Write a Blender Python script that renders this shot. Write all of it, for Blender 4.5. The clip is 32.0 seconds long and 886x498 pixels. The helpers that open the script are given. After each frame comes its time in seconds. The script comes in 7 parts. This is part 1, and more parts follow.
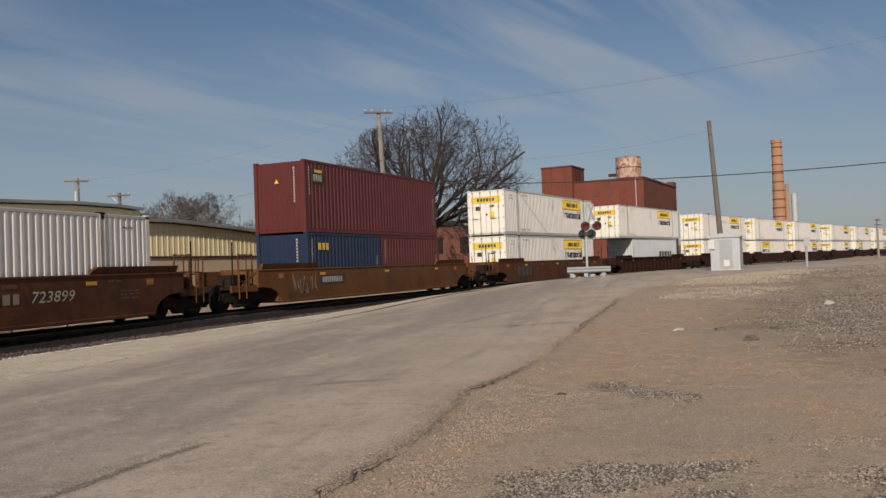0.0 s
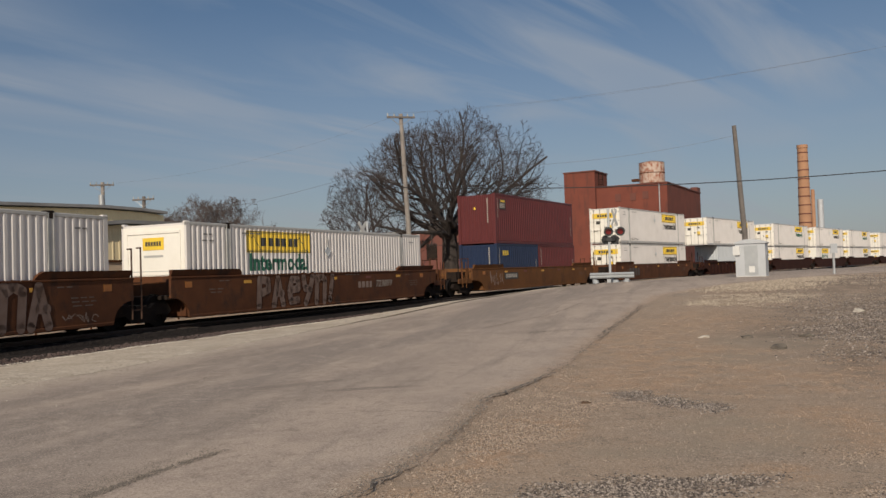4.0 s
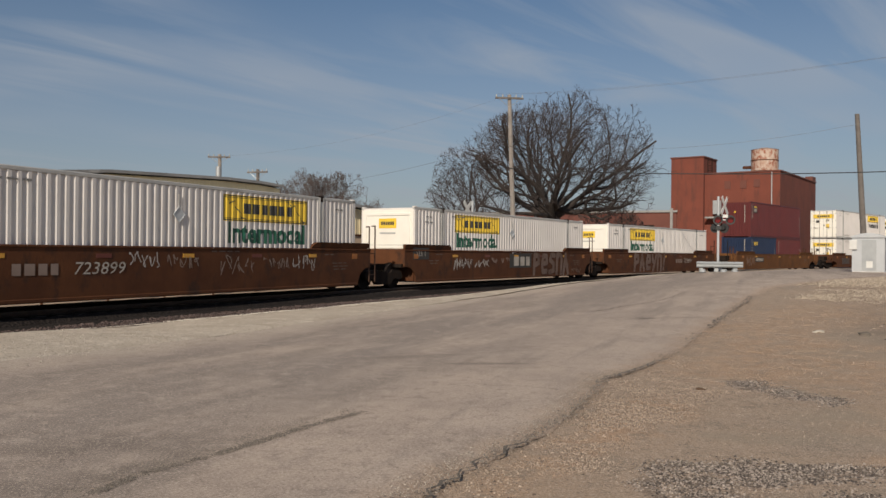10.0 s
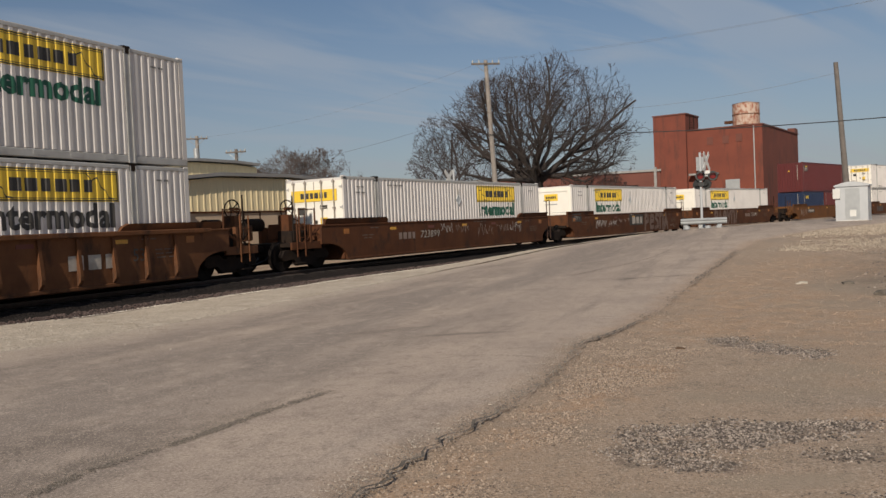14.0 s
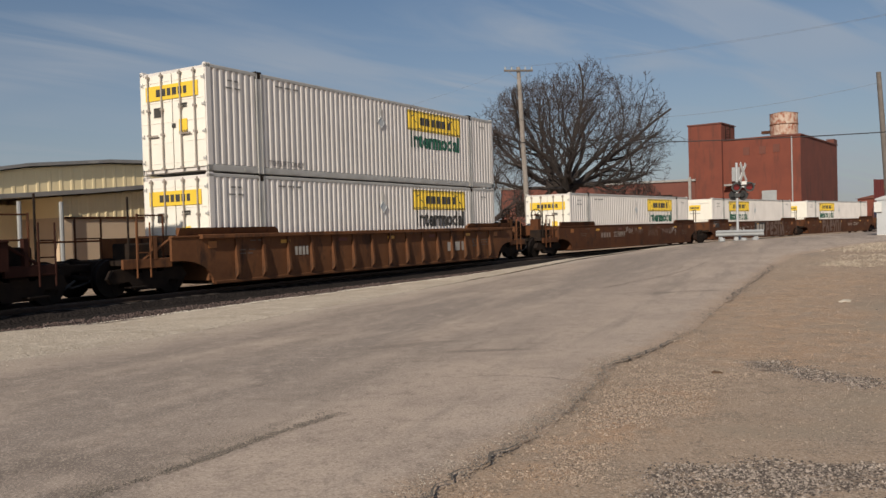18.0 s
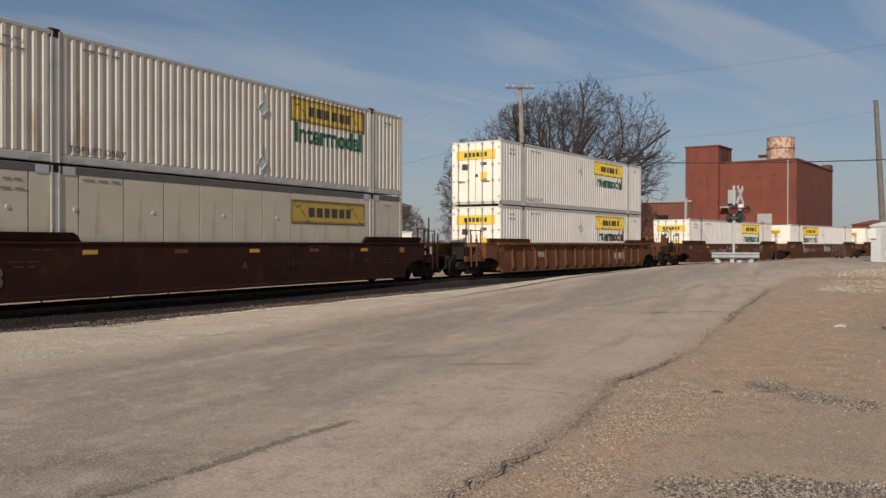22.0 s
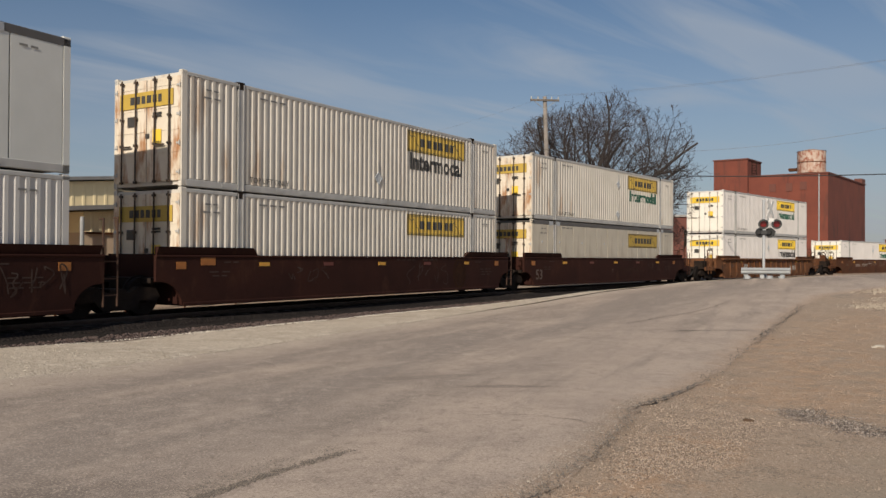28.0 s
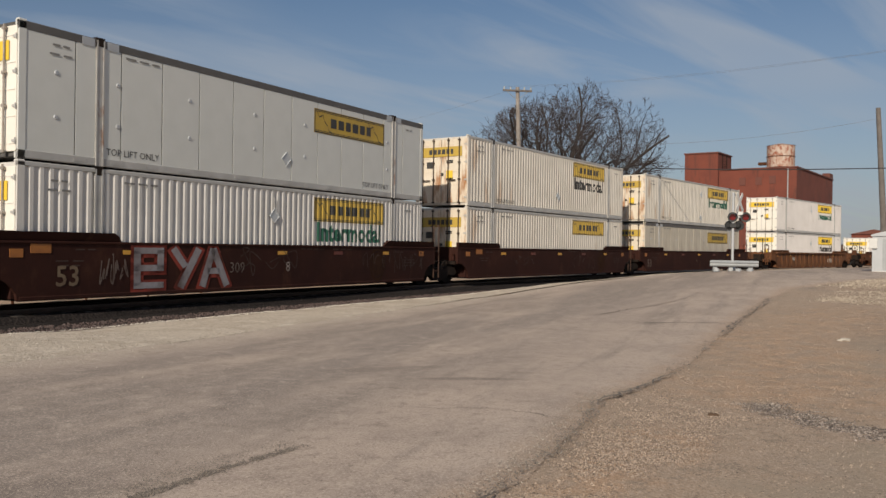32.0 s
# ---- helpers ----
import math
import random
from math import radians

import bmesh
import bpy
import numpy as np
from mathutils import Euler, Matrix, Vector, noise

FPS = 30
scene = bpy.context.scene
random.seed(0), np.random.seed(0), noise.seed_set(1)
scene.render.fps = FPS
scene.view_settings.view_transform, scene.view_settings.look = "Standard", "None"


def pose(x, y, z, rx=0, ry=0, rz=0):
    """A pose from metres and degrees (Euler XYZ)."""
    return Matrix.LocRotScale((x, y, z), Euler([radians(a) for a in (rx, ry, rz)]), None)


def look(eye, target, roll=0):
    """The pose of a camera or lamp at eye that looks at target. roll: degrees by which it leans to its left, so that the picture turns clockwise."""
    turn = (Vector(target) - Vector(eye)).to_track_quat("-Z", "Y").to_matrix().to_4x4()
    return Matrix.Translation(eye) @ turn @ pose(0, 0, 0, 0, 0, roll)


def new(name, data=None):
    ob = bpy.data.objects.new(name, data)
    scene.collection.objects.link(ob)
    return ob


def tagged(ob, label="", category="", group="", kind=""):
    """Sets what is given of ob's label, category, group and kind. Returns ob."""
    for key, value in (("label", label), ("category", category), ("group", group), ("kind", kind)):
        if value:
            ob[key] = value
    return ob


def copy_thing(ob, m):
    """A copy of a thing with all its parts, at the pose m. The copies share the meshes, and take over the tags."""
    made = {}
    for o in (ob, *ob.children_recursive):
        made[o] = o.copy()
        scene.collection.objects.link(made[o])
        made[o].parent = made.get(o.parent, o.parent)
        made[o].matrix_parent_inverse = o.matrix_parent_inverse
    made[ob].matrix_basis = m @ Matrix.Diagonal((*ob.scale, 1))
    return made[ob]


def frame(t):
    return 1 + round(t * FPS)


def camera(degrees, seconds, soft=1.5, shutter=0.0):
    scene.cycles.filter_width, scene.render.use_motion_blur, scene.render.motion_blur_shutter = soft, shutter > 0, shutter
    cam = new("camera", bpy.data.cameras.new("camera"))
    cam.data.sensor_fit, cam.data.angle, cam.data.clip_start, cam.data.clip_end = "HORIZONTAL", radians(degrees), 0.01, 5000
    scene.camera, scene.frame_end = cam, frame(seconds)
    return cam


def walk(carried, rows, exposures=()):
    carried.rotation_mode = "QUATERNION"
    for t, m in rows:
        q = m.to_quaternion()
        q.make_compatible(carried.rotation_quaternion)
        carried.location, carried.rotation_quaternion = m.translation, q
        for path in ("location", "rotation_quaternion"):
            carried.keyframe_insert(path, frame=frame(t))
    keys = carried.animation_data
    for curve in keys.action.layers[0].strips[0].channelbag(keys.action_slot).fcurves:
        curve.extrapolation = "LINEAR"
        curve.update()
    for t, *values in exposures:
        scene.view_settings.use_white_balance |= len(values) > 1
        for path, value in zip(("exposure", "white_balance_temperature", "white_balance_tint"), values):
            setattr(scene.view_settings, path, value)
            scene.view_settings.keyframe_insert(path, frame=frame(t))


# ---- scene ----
cam = camera(55.31, 32.0, soft=1.5, shutter=0.0)
# seconds, eye, Euler degrees
PATH = [
    (0, 0.153, -0.373, 1.654, 91.152, 2.146, -6.761),
    (0.5, 0.176, -0.369, 1.655, 91.171, 2.401, -6.510),
    (1, 0.200, -0.357, 1.655, 91.209, 2.687, -6.499),
    (1.5, 0.214, -0.337, 1.654, 91.187, 2.729, -6.573),
    (2, 0.221, -0.322, 1.651, 91.201, 2.769, -6.672),
    (2.5, 0.225, -0.300, 1.651, 91.272, 2.632, -6.602),
    (4.5, 0.107, -0.200, 1.677, 91.776, 1.712, -4.619),
    (5, 0.037, -0.168, 1.688, 92.582, 1.647, -3.752),
    (5.5, -0.045, -0.149, 1.683, 93.647, 1.338, -1.410),
    (6, -0.132, -0.114, 1.675, 94.023, 1.131, 5.375),
    (6.5, -0.140, -0.092, 1.668, 94.612, 1.040, 14.709),
    (7, -0.115, -0.076, 1.657, 95.036, 0.161, 21.318),
    (7.5, -0.091, -0.113, 1.638, 95.401, -1.054, 23.381),
    (8, -0.113, -0.210, 1.633, 95.638, -2.218, 21.423),
    (8.5, -0.166, -0.351, 1.642, 95.588, -3.547, 16.252),
    (9, -0.218, -0.493, 1.669, 94.401, -3.522, 9.871),
    (9.5, -0.221, -0.629, 1.686, 92.313, -2.138, 4.770),
    (10, -0.200, -0.724, 1.695, 90.207, -0.525, 1.293),
    (10.5, -0.143, -0.774, 1.690, 88.791, 0.798, -0.065),
    (11, -0.083, -0.756, 1.685, 87.891, 1.597, 0.088),
    (11.5, -0.041, -0.709, 1.675, 87.226, 1.973, 0.287),
    (12, -0.024, -0.658, 1.662, 86.702, 1.978, 0.291),
    (12.5, -0.008, -0.592, 1.652, 86.312, 2.060, 0.297),
    (13, 0.018, -0.510, 1.656, 86.509, 2.269, 0.254),
    (13.5, 0.037, -0.435, 1.662, 87.321, 2.306, 0.272),
    (14, 0.054, -0.370, 1.666, 88.220, 2.477, 0.466),
    (14.5, 0.075, -0.317, 1.683, 88.439, 2.456, 0.753),
    (16.5, 0.130, -0.211, 1.710, 88.474, 2.671, 2.108),
    (17, 0.137, -0.148, 1.713, 88.533, 2.618, 2.482),
    (17.5, 0.145, -0.024, 1.714, 88.671, 2.247, 2.716),
    (18, 0.153, 0.177, 1.718, 88.754, 1.628, 2.585),
    (18.5, 0.167, 0.389, 1.720, 88.988, 1.154, 2.566),
    (19, 0.169, 0.593, 1.720, 89.291, 0.554, 2.362),
    (19.5, 0.168, 0.736, 1.729, 89.917, 0.376, 2.035),
    (20, 0.163, 0.757, 1.737, 89.894, 0.468, 1.350),
    (20.5, 0.162, 0.632, 1.744, 89.570, 0.601, 1.017),
    (21, 0.146, 0.392, 1.736, 89.486, 0.450, 1.557),
    (21.5, 0.071, 0.134, 1.738, 89.471, -0.004, 2.137),
    (22, -0.033, -0.083, 1.740, 89.646, -0.083, 2.218),
    (22.5, -0.084, -0.259, 1.734, 89.985, -0.239, 2.732),
    (23, -0.094, -0.296, 1.715, 90.375, -0.609, 3.130),
    (23.5, -0.081, -0.155, 1.725, 90.530, -0.621, 3.083),
    (24, -0.033, 0.096, 1.741, 90.508, -0.646, 3.046),
    (24.5, 0.035, 0.355, 1.745, 90.490, -0.526, 3.135),
    (25, 0.088, 0.564, 1.733, 90.519, -0.426, 3.219),
    (25.5, 0.118, 0.719, 1.723, 90.541, -0.356, 3.235),
    (27.5, 0.105, 0.467, 1.762, 90.701, -0.287, 3.820),
    (28, 0.122, 0.548, 1.758, 90.558, -0.332, 3.974),
    (28.5, 0.144, 0.639, 1.762, 90.340, -0.196, 4.092),
    (29, 0.136, 0.698, 1.773, 90.049, -0.170, 4.094),
    (29.5, 0.127, 0.656, 1.764, 90.001, -0.523, 4.451),
    (30, 0.114, 0.618, 1.756, 90.021, -0.834, 4.352),
    (30.5, 0.126, 0.627, 1.748, 90.037, -1.060, 4.039),
    (31, 0.146, 0.685, 1.751, 89.982, -1.131, 3.302),
    (31.5, 0.172, 0.767, 1.749, 89.931, -0.963, 2.456),
    (32, 0.230, 0.820, 1.744, 89.937, -0.812, 2.138),
]
walk(cam, [(t, pose(x, y, z, rx, ry, rz)) for t, x, y, z, rx, ry, rz in PATH], exposures=[(0, -.08), (2, -.13), (5, -.09), (7, -.02), (9, -.03), (13, -.04), (17, .0), (21, .02), (25, .06), (30, .06), (32, .02)])

# ---- daylight: clear sky with thin cirrus, afternoon sun behind the viewer ----
SUN_AZ, SUN_EL = radians(196.5), radians(29)


def make_world():
    w = bpy.data.worlds.new("sky")
    w.use_nodes = True
    scene.world = w
    nt = w.node_tree
    nt.nodes.clear()
    N, L = nt.nodes.new, nt.links.new
    out, bg = N("ShaderNodeOutputWorld"), N("ShaderNodeBackground")
    sky = N("ShaderNodeTexSky")
    sky.sky_type, sky.sun_disc = "NISHITA", False
    sky.sun_elevation, sky.sun_rotation = SUN_EL, SUN_AZ
    sky.air_density, sky.dust_density, sky.ozone_density = 1.0, 0.6, 3.2
    tc, sep = N("ShaderNodeTexCoord"), N("ShaderNodeSeparateXYZ")
    L(tc.outputs["Generated"], sep.inputs[0])
    # cirrus lie on a flat layer: direction divided by its height
    zz = N("ShaderNodeMath"); zz.operation = "ADD"; zz.inputs[1].default_value = 0.12
    L(sep.outputs[2], zz.inputs[0])
    dx, dy = N("ShaderNodeMath"), N("ShaderNodeMath")
    dx.operation = dy.operation = "DIVIDE"
    L(sep.outputs[0], dx.inputs[0]); L(zz.outputs[0], dx.inputs[1])
    L(sep.outputs[1], dy.inputs[0]); L(zz.outputs[0], dy.inputs[1])
    cmb = N("ShaderNodeCombineXYZ")
    L(dx.outputs[0], cmb.inputs[0]); L(dy.outputs[0], cmb.inputs[1])
    mp = N("ShaderNodeMapping")
    tn = N("ShaderNodeMapping")
    tn.inputs["Rotation"].default_value = (0, 0, radians(-42))
    mp.inputs["Scale"].default_value = (0.40, 1.9, 1)
    L(cmb.outputs[0], tn.inputs[0]); L(tn.outputs[0], mp.inputs[0])
    n1, n2 = N("ShaderNodeTexNoise"), N("ShaderNodeTexNoise")
    n1.inputs["Scale"].default_value, n1.inputs["Detail"].default_value = 1.15, 7
    n1.inputs["Roughness"].default_value, n1.inputs["Distortion"].default_value = 0.52, 0.9
    n2.inputs["Scale"].default_value, n2.inputs["Detail"].default_value = 0.45, 3
    L(mp.outputs[0], n1.inputs["Vector"]); L(cmb.outputs[0], n2.inputs["Vector"])
    r1, r2 = N("ShaderNodeMapRange"), N("ShaderNodeMapRange")
    r1.inputs[1].default_value, r1.inputs[2].default_value = 0.45, 0.62
    r2.inputs[1].default_value, r2.inputs[2].default_value = 0.38, 0.56
    L(n1.outputs["Fac"], r1.inputs[0]); L(n2.outputs["Fac"], r2.inputs[0])
    mul = N("ShaderNodeMath"); mul.operation = "MULTIPLY"
    L(r1.outputs[0], mul.inputs[0]); L(r2.outputs[0], mul.inputs[1])
    sc = N("ShaderNodeMath"); sc.operation = "MULTIPLY"; sc.inputs[1].default_value = 0.62
    L(mul.outputs[0], sc.inputs[0])
    mix = N("ShaderNodeMix"); mix.data_type = "RGBA"
    mix.inputs["B"].default_value = (6.2, 6.7, 7.4, 1)
    L(sc.outputs[0], mix.inputs["Factor"]); L(sky.outputs[0], mix.inputs["A"])
    # pale haze low over the land
    hz = N("ShaderNodeMapRange")
    hz.inputs[1].default_value, hz.inputs[2].default_value, hz.inputs[3].default_value, hz.inputs[4].default_value = 0.0, 0.30, 0.62, 0.0
    L(sep.outputs[2], hz.inputs[0])
    mix2 = N("ShaderNodeMix"); mix2.data_type = "RGBA"
    mix2.inputs["B"].default_value = (4.95, 5.2, 6.05, 1)
    L(hz.outputs[0], mix2.inputs["Factor"]); L(mix.outputs["Result"], mix2.inputs["A"])
    L(mix2.outputs["Result"], bg.inputs["Color"])
    bg.inputs["Strength"].default_value = 0.061
    L(bg.outputs[0], out.inputs[0])


make_world()
sun = new("sun", bpy.data.lights.new("sun", "SUN"))
sun.data.energy, sun.data.angle, sun.data.color = 4.4, radians(0.6), (1.0, 0.90, 0.76)
sun.matrix_world = look((math.sin(SUN_AZ) * 50, math.cos(SUN_AZ) * 50, math.tan(SUN_EL) * 50), (0, 0, 0))


# ---- materials ----
def mat(name, c1, c2=None, scale=3.0, rough=0.7, metal=0.0, bump=0.0, bscale=40.0, stain=None, stain_at=0.6, streak=0.0, vary=0.0, spec=0.5):
    """Two tones mixed by noise, fine relief, optional stains (streak > 0 draws them out downwards) and a random tone per piece."""
    m = bpy.data.materials.new(name)
    m.use_nodes = True
    nt = m.node_tree
    N, L = nt.nodes.new, nt.links.new
    b = nt.nodes["Principled BSDF"]
    c2 = c2 or tuple(v * 0.8 for v in c1)
    tc = N("ShaderNodeTexCoord")
    n1 = N("ShaderNodeTexNoise")
    n1.inputs["Scale"].default_value, n1.inputs["Detail"].default_value, n1.inputs["Roughness"].default_value = scale, 6, 0.6
    L(tc.outputs["Object"], n1.inputs["Vector"])
    rmp = N("ShaderNodeMapRange")
    rmp.inputs[1].default_value, rmp.inputs[2].default_value = 0.3, 0.7
    L(n1.outputs["Fac"], rmp.inputs[0])
    mx = N("ShaderNodeMix"); mx.data_type = "RGBA"
    mx.inputs["A"].default_value, mx.inputs["B"].default_value = (*c1, 1), (*c2, 1)
    L(rmp.outputs[0], mx.inputs["Factor"])
    col = mx.outputs["Result"]
    if stain:
        mp = N("ShaderNodeMapping")
        mp.inputs["Scale"].default_value = (1, 1, 1 - streak)
        L(tc.outputs["Object"], mp.inputs[0])
        n2 = N("ShaderNodeTexNoise")
        n2.inputs["Scale"].default_value, n2.inputs["Detail"].default_value = scale * (2.2 if streak else 0.45), 8
        n2.inputs["Roughness"].default_value = 0.65
        L(mp.outputs[0], n2.inputs["Vector"])
        r2 = N("ShaderNodeMapRange")
        r2.inputs[1].default_value, r2.inputs[2].default_value = stain_at, stain_at + 0.16
        L(n2.outputs["Fac"], r2.inputs[0])
        mx2 = N("ShaderNodeMix"); mx2.data_type = "RGBA"
        mx2.inputs["B"].default_value = (*stain, 1)
        L(col, mx2.inputs["A"]); L(r2.outputs[0], mx2.inputs["Factor"])
        col = mx2.outputs["Result"]
    if vary:
        oi, hsv = N("ShaderNodeObjectInfo"), N("ShaderNodeHueSaturation")
        r3 = N("ShaderNodeMapRange")
        r3.inputs[3].default_value, r3.inputs[4].default_value = 1 - vary, 1 + vary
        L(oi.outputs["Random"], r3.inputs[0]); L(r3.outputs[0], hsv.inputs["Value"]); L(col, hsv.inputs["Color"])
        col = hsv.outputs["Color"]
    L(col, b.inputs["Base Color"])
    b.inputs["Roughness"].default_value, b.inputs["Metallic"].default_value = rough, metal
    b.inputs["Specular IOR Level"].default_value = spec
    if bump:
        n3, bp = N("ShaderNodeTexNoise"), N("ShaderNodeBump")
        n3.inputs["Scale"].default_value, n3.inputs["Detail"].default_value = bscale, 6
        bp.inputs["Strength"].default_value, bp.inputs["Distance"].default_value = bump, 0.02
        L(tc.outputs["Object"], n3.inputs["Vector"]); L(n3.outputs["Fac"], bp.inputs["Height"]); L(bp.outputs[0], b.inputs["Normal"])
    return m


def ground_mat(name, tones, scales, bump=0.6, bscale=18.0, rough=0.95):
    """Earth and paving: three tones over each other at large, middle and grain size."""
    m = bpy.data.materials.new(name)
    m.use_nodes = True
    nt = m.node_tree
    N, L = nt.nodes.new, nt.links.new
    b = nt.nodes["Principled BSDF"]
    tc = N("ShaderNodeTexCoord")
    col = None
    for i, (c, s, lo, hi) in enumerate(zip(tones[1:], scales, (0.42, 0.5, 0.5, 0.55), (0.62, 0.66, 0.62, 0.6))):
        n = N("ShaderNodeTexNoise")
        n.inputs["Scale"].default_value, n.inputs["Detail"].default_value, n.inputs["Roughness"].default_value = s, 8, 0.62
        n.inputs["Distortion"].default_value = 0.4
        L(tc.outputs["Object"], n.inputs["Vector"])
        r = N("ShaderNodeMapRange")
        r.inputs[1].default_value, r.inputs[2].default_value = lo, hi
        L(n.outputs["Fac"], r.inputs[0])
        mx = N("ShaderNodeMix"); mx.data_type = "RGBA"
        mx.inputs["B"].default_value = (*c, 1)
        if col is None:
            mx.inputs["A"].default_value = (*tones[0], 1)
        else:
            L(col, mx.inputs["A"])
        L(r.outputs[0], mx.inputs["Factor"])
        col = mx.outputs["Result"]
    L(col, b.inputs["Base Color"])
    b.inputs["Roughness"].default_value, b.inputs["Specular IOR Level"].default_value = rough, 0.2
    v, n3, bp, ad = N("ShaderNodeTexVoronoi"), N("ShaderNodeTexNoise"), N("ShaderNodeBump"), N("ShaderNodeMath")
    v.inputs["Scale"].default_value = bscale
    n3.inputs["Scale"].default_value, n3.inputs["Detail"].default_value = bscale * 0.35, 8
    L(tc.outputs["Object"], v.inputs["Vector"]); L(tc.outputs["Object"], n3.inputs["Vector"])
    L(v.outputs["Distance"], ad.inputs[0]); L(n3.outputs["Fac"], ad.inputs[1])
    bp.inputs["Strength"].default_value, bp.inputs["Distance"].default_value = bump, 0.025
    L(ad.outputs[0], bp.inputs["Height"]); L(bp.outputs[0], b.inputs["Normal"])
    return m


def layered(name, base, rough=0.95, bump=0.25, bscale=45.0):
    """A material begun with one tone; the returned function lays further tones over it through a factor."""
    m = bpy.data.materials.new(name)
    m.use_nodes = True
    nt = m.node_tree
    N, L = nt.nodes.new, nt.links.new
    b = nt.nodes["Principled BSDF"]
    b.inputs["Roughness"].default_value, b.inputs["Specular IOR Level"].default_value = rough, 0.2
    tc = N("ShaderNodeTexCoord")
    b.inputs["Base Color"].default_value = (*base, 1)
    state = {"col": None}

    def speckle(scale, detail=6, turn=0.0, stretch=(1, 1, 1), rough_=0.6):
        tn, mp = N("ShaderNodeMapping"), N("ShaderNodeMapping")
        tn.inputs["Rotation"].default_value, mp.inputs["Scale"].default_value = (0, 0, radians(turn)), stretch
        L(tc.outputs["Object"], tn.inputs[0]); L(tn.outputs[0], mp.inputs[0])
        n = N("ShaderNodeTexNoise")
        n.inputs["Scale"].default_value, n.inputs["Detail"].default_value, n.inputs["Roughness"].default_value = scale, detail, rough_
        L(mp.outputs[0], n.inputs["Vector"])
        return n.outputs["Fac"]

    def span(src, lo, hi, amount=1.0, soft=True):
        r = N("ShaderNodeMapRange")
        r.interpolation_type = "SMOOTHSTEP" if soft else "LINEAR"
        r.inputs[1].default_value, r.inputs[2].default_value, r.inputs[3].default_value, r.inputs[4].default_value = lo, hi, 0.0, amount
        L(src, r.inputs[0])
        return r.outputs[0]

    def sums(p, q, op="ADD"):
        k = N("ShaderNodeMath"); k.operation = op
        L(p, k.inputs[0])
        if isinstance(q, float):
            k.inputs[1].default_value = q
        else:
            L(q, k.inputs[1])
        return k.outputs[0]

    def lay(tone, fac):
        mx = N("ShaderNodeMix"); mx.data_type = "RGBA"
        if state["col"] is None:
            mx.inputs["A"].default_value = (*base, 1)
        else:
            L(state["col"], mx.inputs["A"])
        mx.inputs["B"].default_value = (*tone, 1)
        L(fac, mx.inputs["Factor"])
        state["col"] = mx.outputs["Result"]
        L(state["col"], b.inputs["Base Color"])

    def across():
        at = N("ShaderNodeAttribute")
        at.attribute_name = "across"
        return at.outputs["Fac"]

    def blob(cx, cy, rx, ry, turn=0.0):
        """1 in the middle of a turned ellipse on the ground, fading out past its ragged border."""
        sh, tn, vl = N("ShaderNodeVectorMath"), N("ShaderNodeMapping"), N("ShaderNodeVectorMath")
        sh.operation, vl.operation = "SUBTRACT", "LENGTH"
        sh.inputs[1].default_value = (cx, cy, 0)
        tn.vector_type = "TEXTURE"
        tn.inputs["Rotation"].default_value, tn.inputs["Scale"].default_value = (0, 0, radians(turn)), (rx, ry, 1000)
        L(tc.outputs["Object"], sh.inputs[0]); L(sh.outputs[0], tn.inputs[0]); L(tn.outputs[0], vl.inputs[0])
        edge = sums(vl.outputs["Value"], sums(speckle(1.7 / max(rx, .4), 5), 0.7, "MULTIPLY"))
        return span(edge, 1.65, .95)

    bp = N("ShaderNodeBump")
    bp.inputs["Strength"].default_value, bp.inputs["Distance"].default_value = bump, 0.02
    L(speckle(bscale, 5), bp.inputs["Height"]); L(bp.outputs[0], b.inputs["Normal"])
    return m, speckle, span, sums, lay, across, blob


def road_mat():
    """Sun-bleached asphalt: soft streaks along the lanes, dust washed in from both edges, fine grain."""
    m, speckle, span, sums, lay, across, blob = layered("worn asphalt", (.455, .365, .298), bump=0.25, bscale=60.0)
    lay((0.355, 0.284, 0.235), span(speckle(.55), .40, .68))
    u = across()
    worn = sums(span(u, .06, .24), span(u, .84, .50), "MULTIPLY")
    lay((0.258, 0.215, 0.186), sums(sums(worn, span(speckle(.75, 5, 20, (1, .14, 1)), .34, .56), "MULTIPLY"), 0.9, "MULTIPLY"))
    lay((0.266, 0.220, 0.185), span(speckle(1.5, 6, 20, (1, .10, 1)), .50, .66, .70))
    lay((0.463, 0.374, 0.307), span(speckle(2.3, 6, 20, (1, .35, 1)), .52, .70, .45))
    lay((0.225, 0.185, 0.157), sums(blob(-3.3, 5.6, .85, 1.7, -32), span(speckle(1.3, 6), .36, .62), "MULTIPLY"))
    lay((0.20, 0.163, 0.138), sums(blob(.15, 11.85, .62, .13, 4), .75, "MULTIPLY"))
    lay((0.215, 0.177, 0.15), sums(blob(-1.0, 12.6, 1.0, .20, 25), .6, "MULTIPLY"))
    lay((0.483, 0.404, 0.333), span(sums(u, sums(speckle(1.1, 7, 20, (1, .4, 1)), 0.22, "MULTIPLY")), .30, .10, .95))
    lay((0.414, 0.295, 0.208), span(sums(u, sums(speckle(1.6, 7), 0.10, "MULTIPLY")), .985, 1.05, .75))
    mottle = speckle(5, 6, rough_=0.65)
    lay((0.49, 0.402, 0.33), span(mottle, .52, .70, .55))
    lay((0.225, 0.181, 0.148), span(mottle, .47, .31, .55))
    grain = speckle(48, 4, rough_=0.75)
    lay((0.61, 0.505, 0.42), span(grain, .52, .63, .62))
    lay((0.15, 0.122, 0.10), span(grain, .46, .36, .62))
    return m


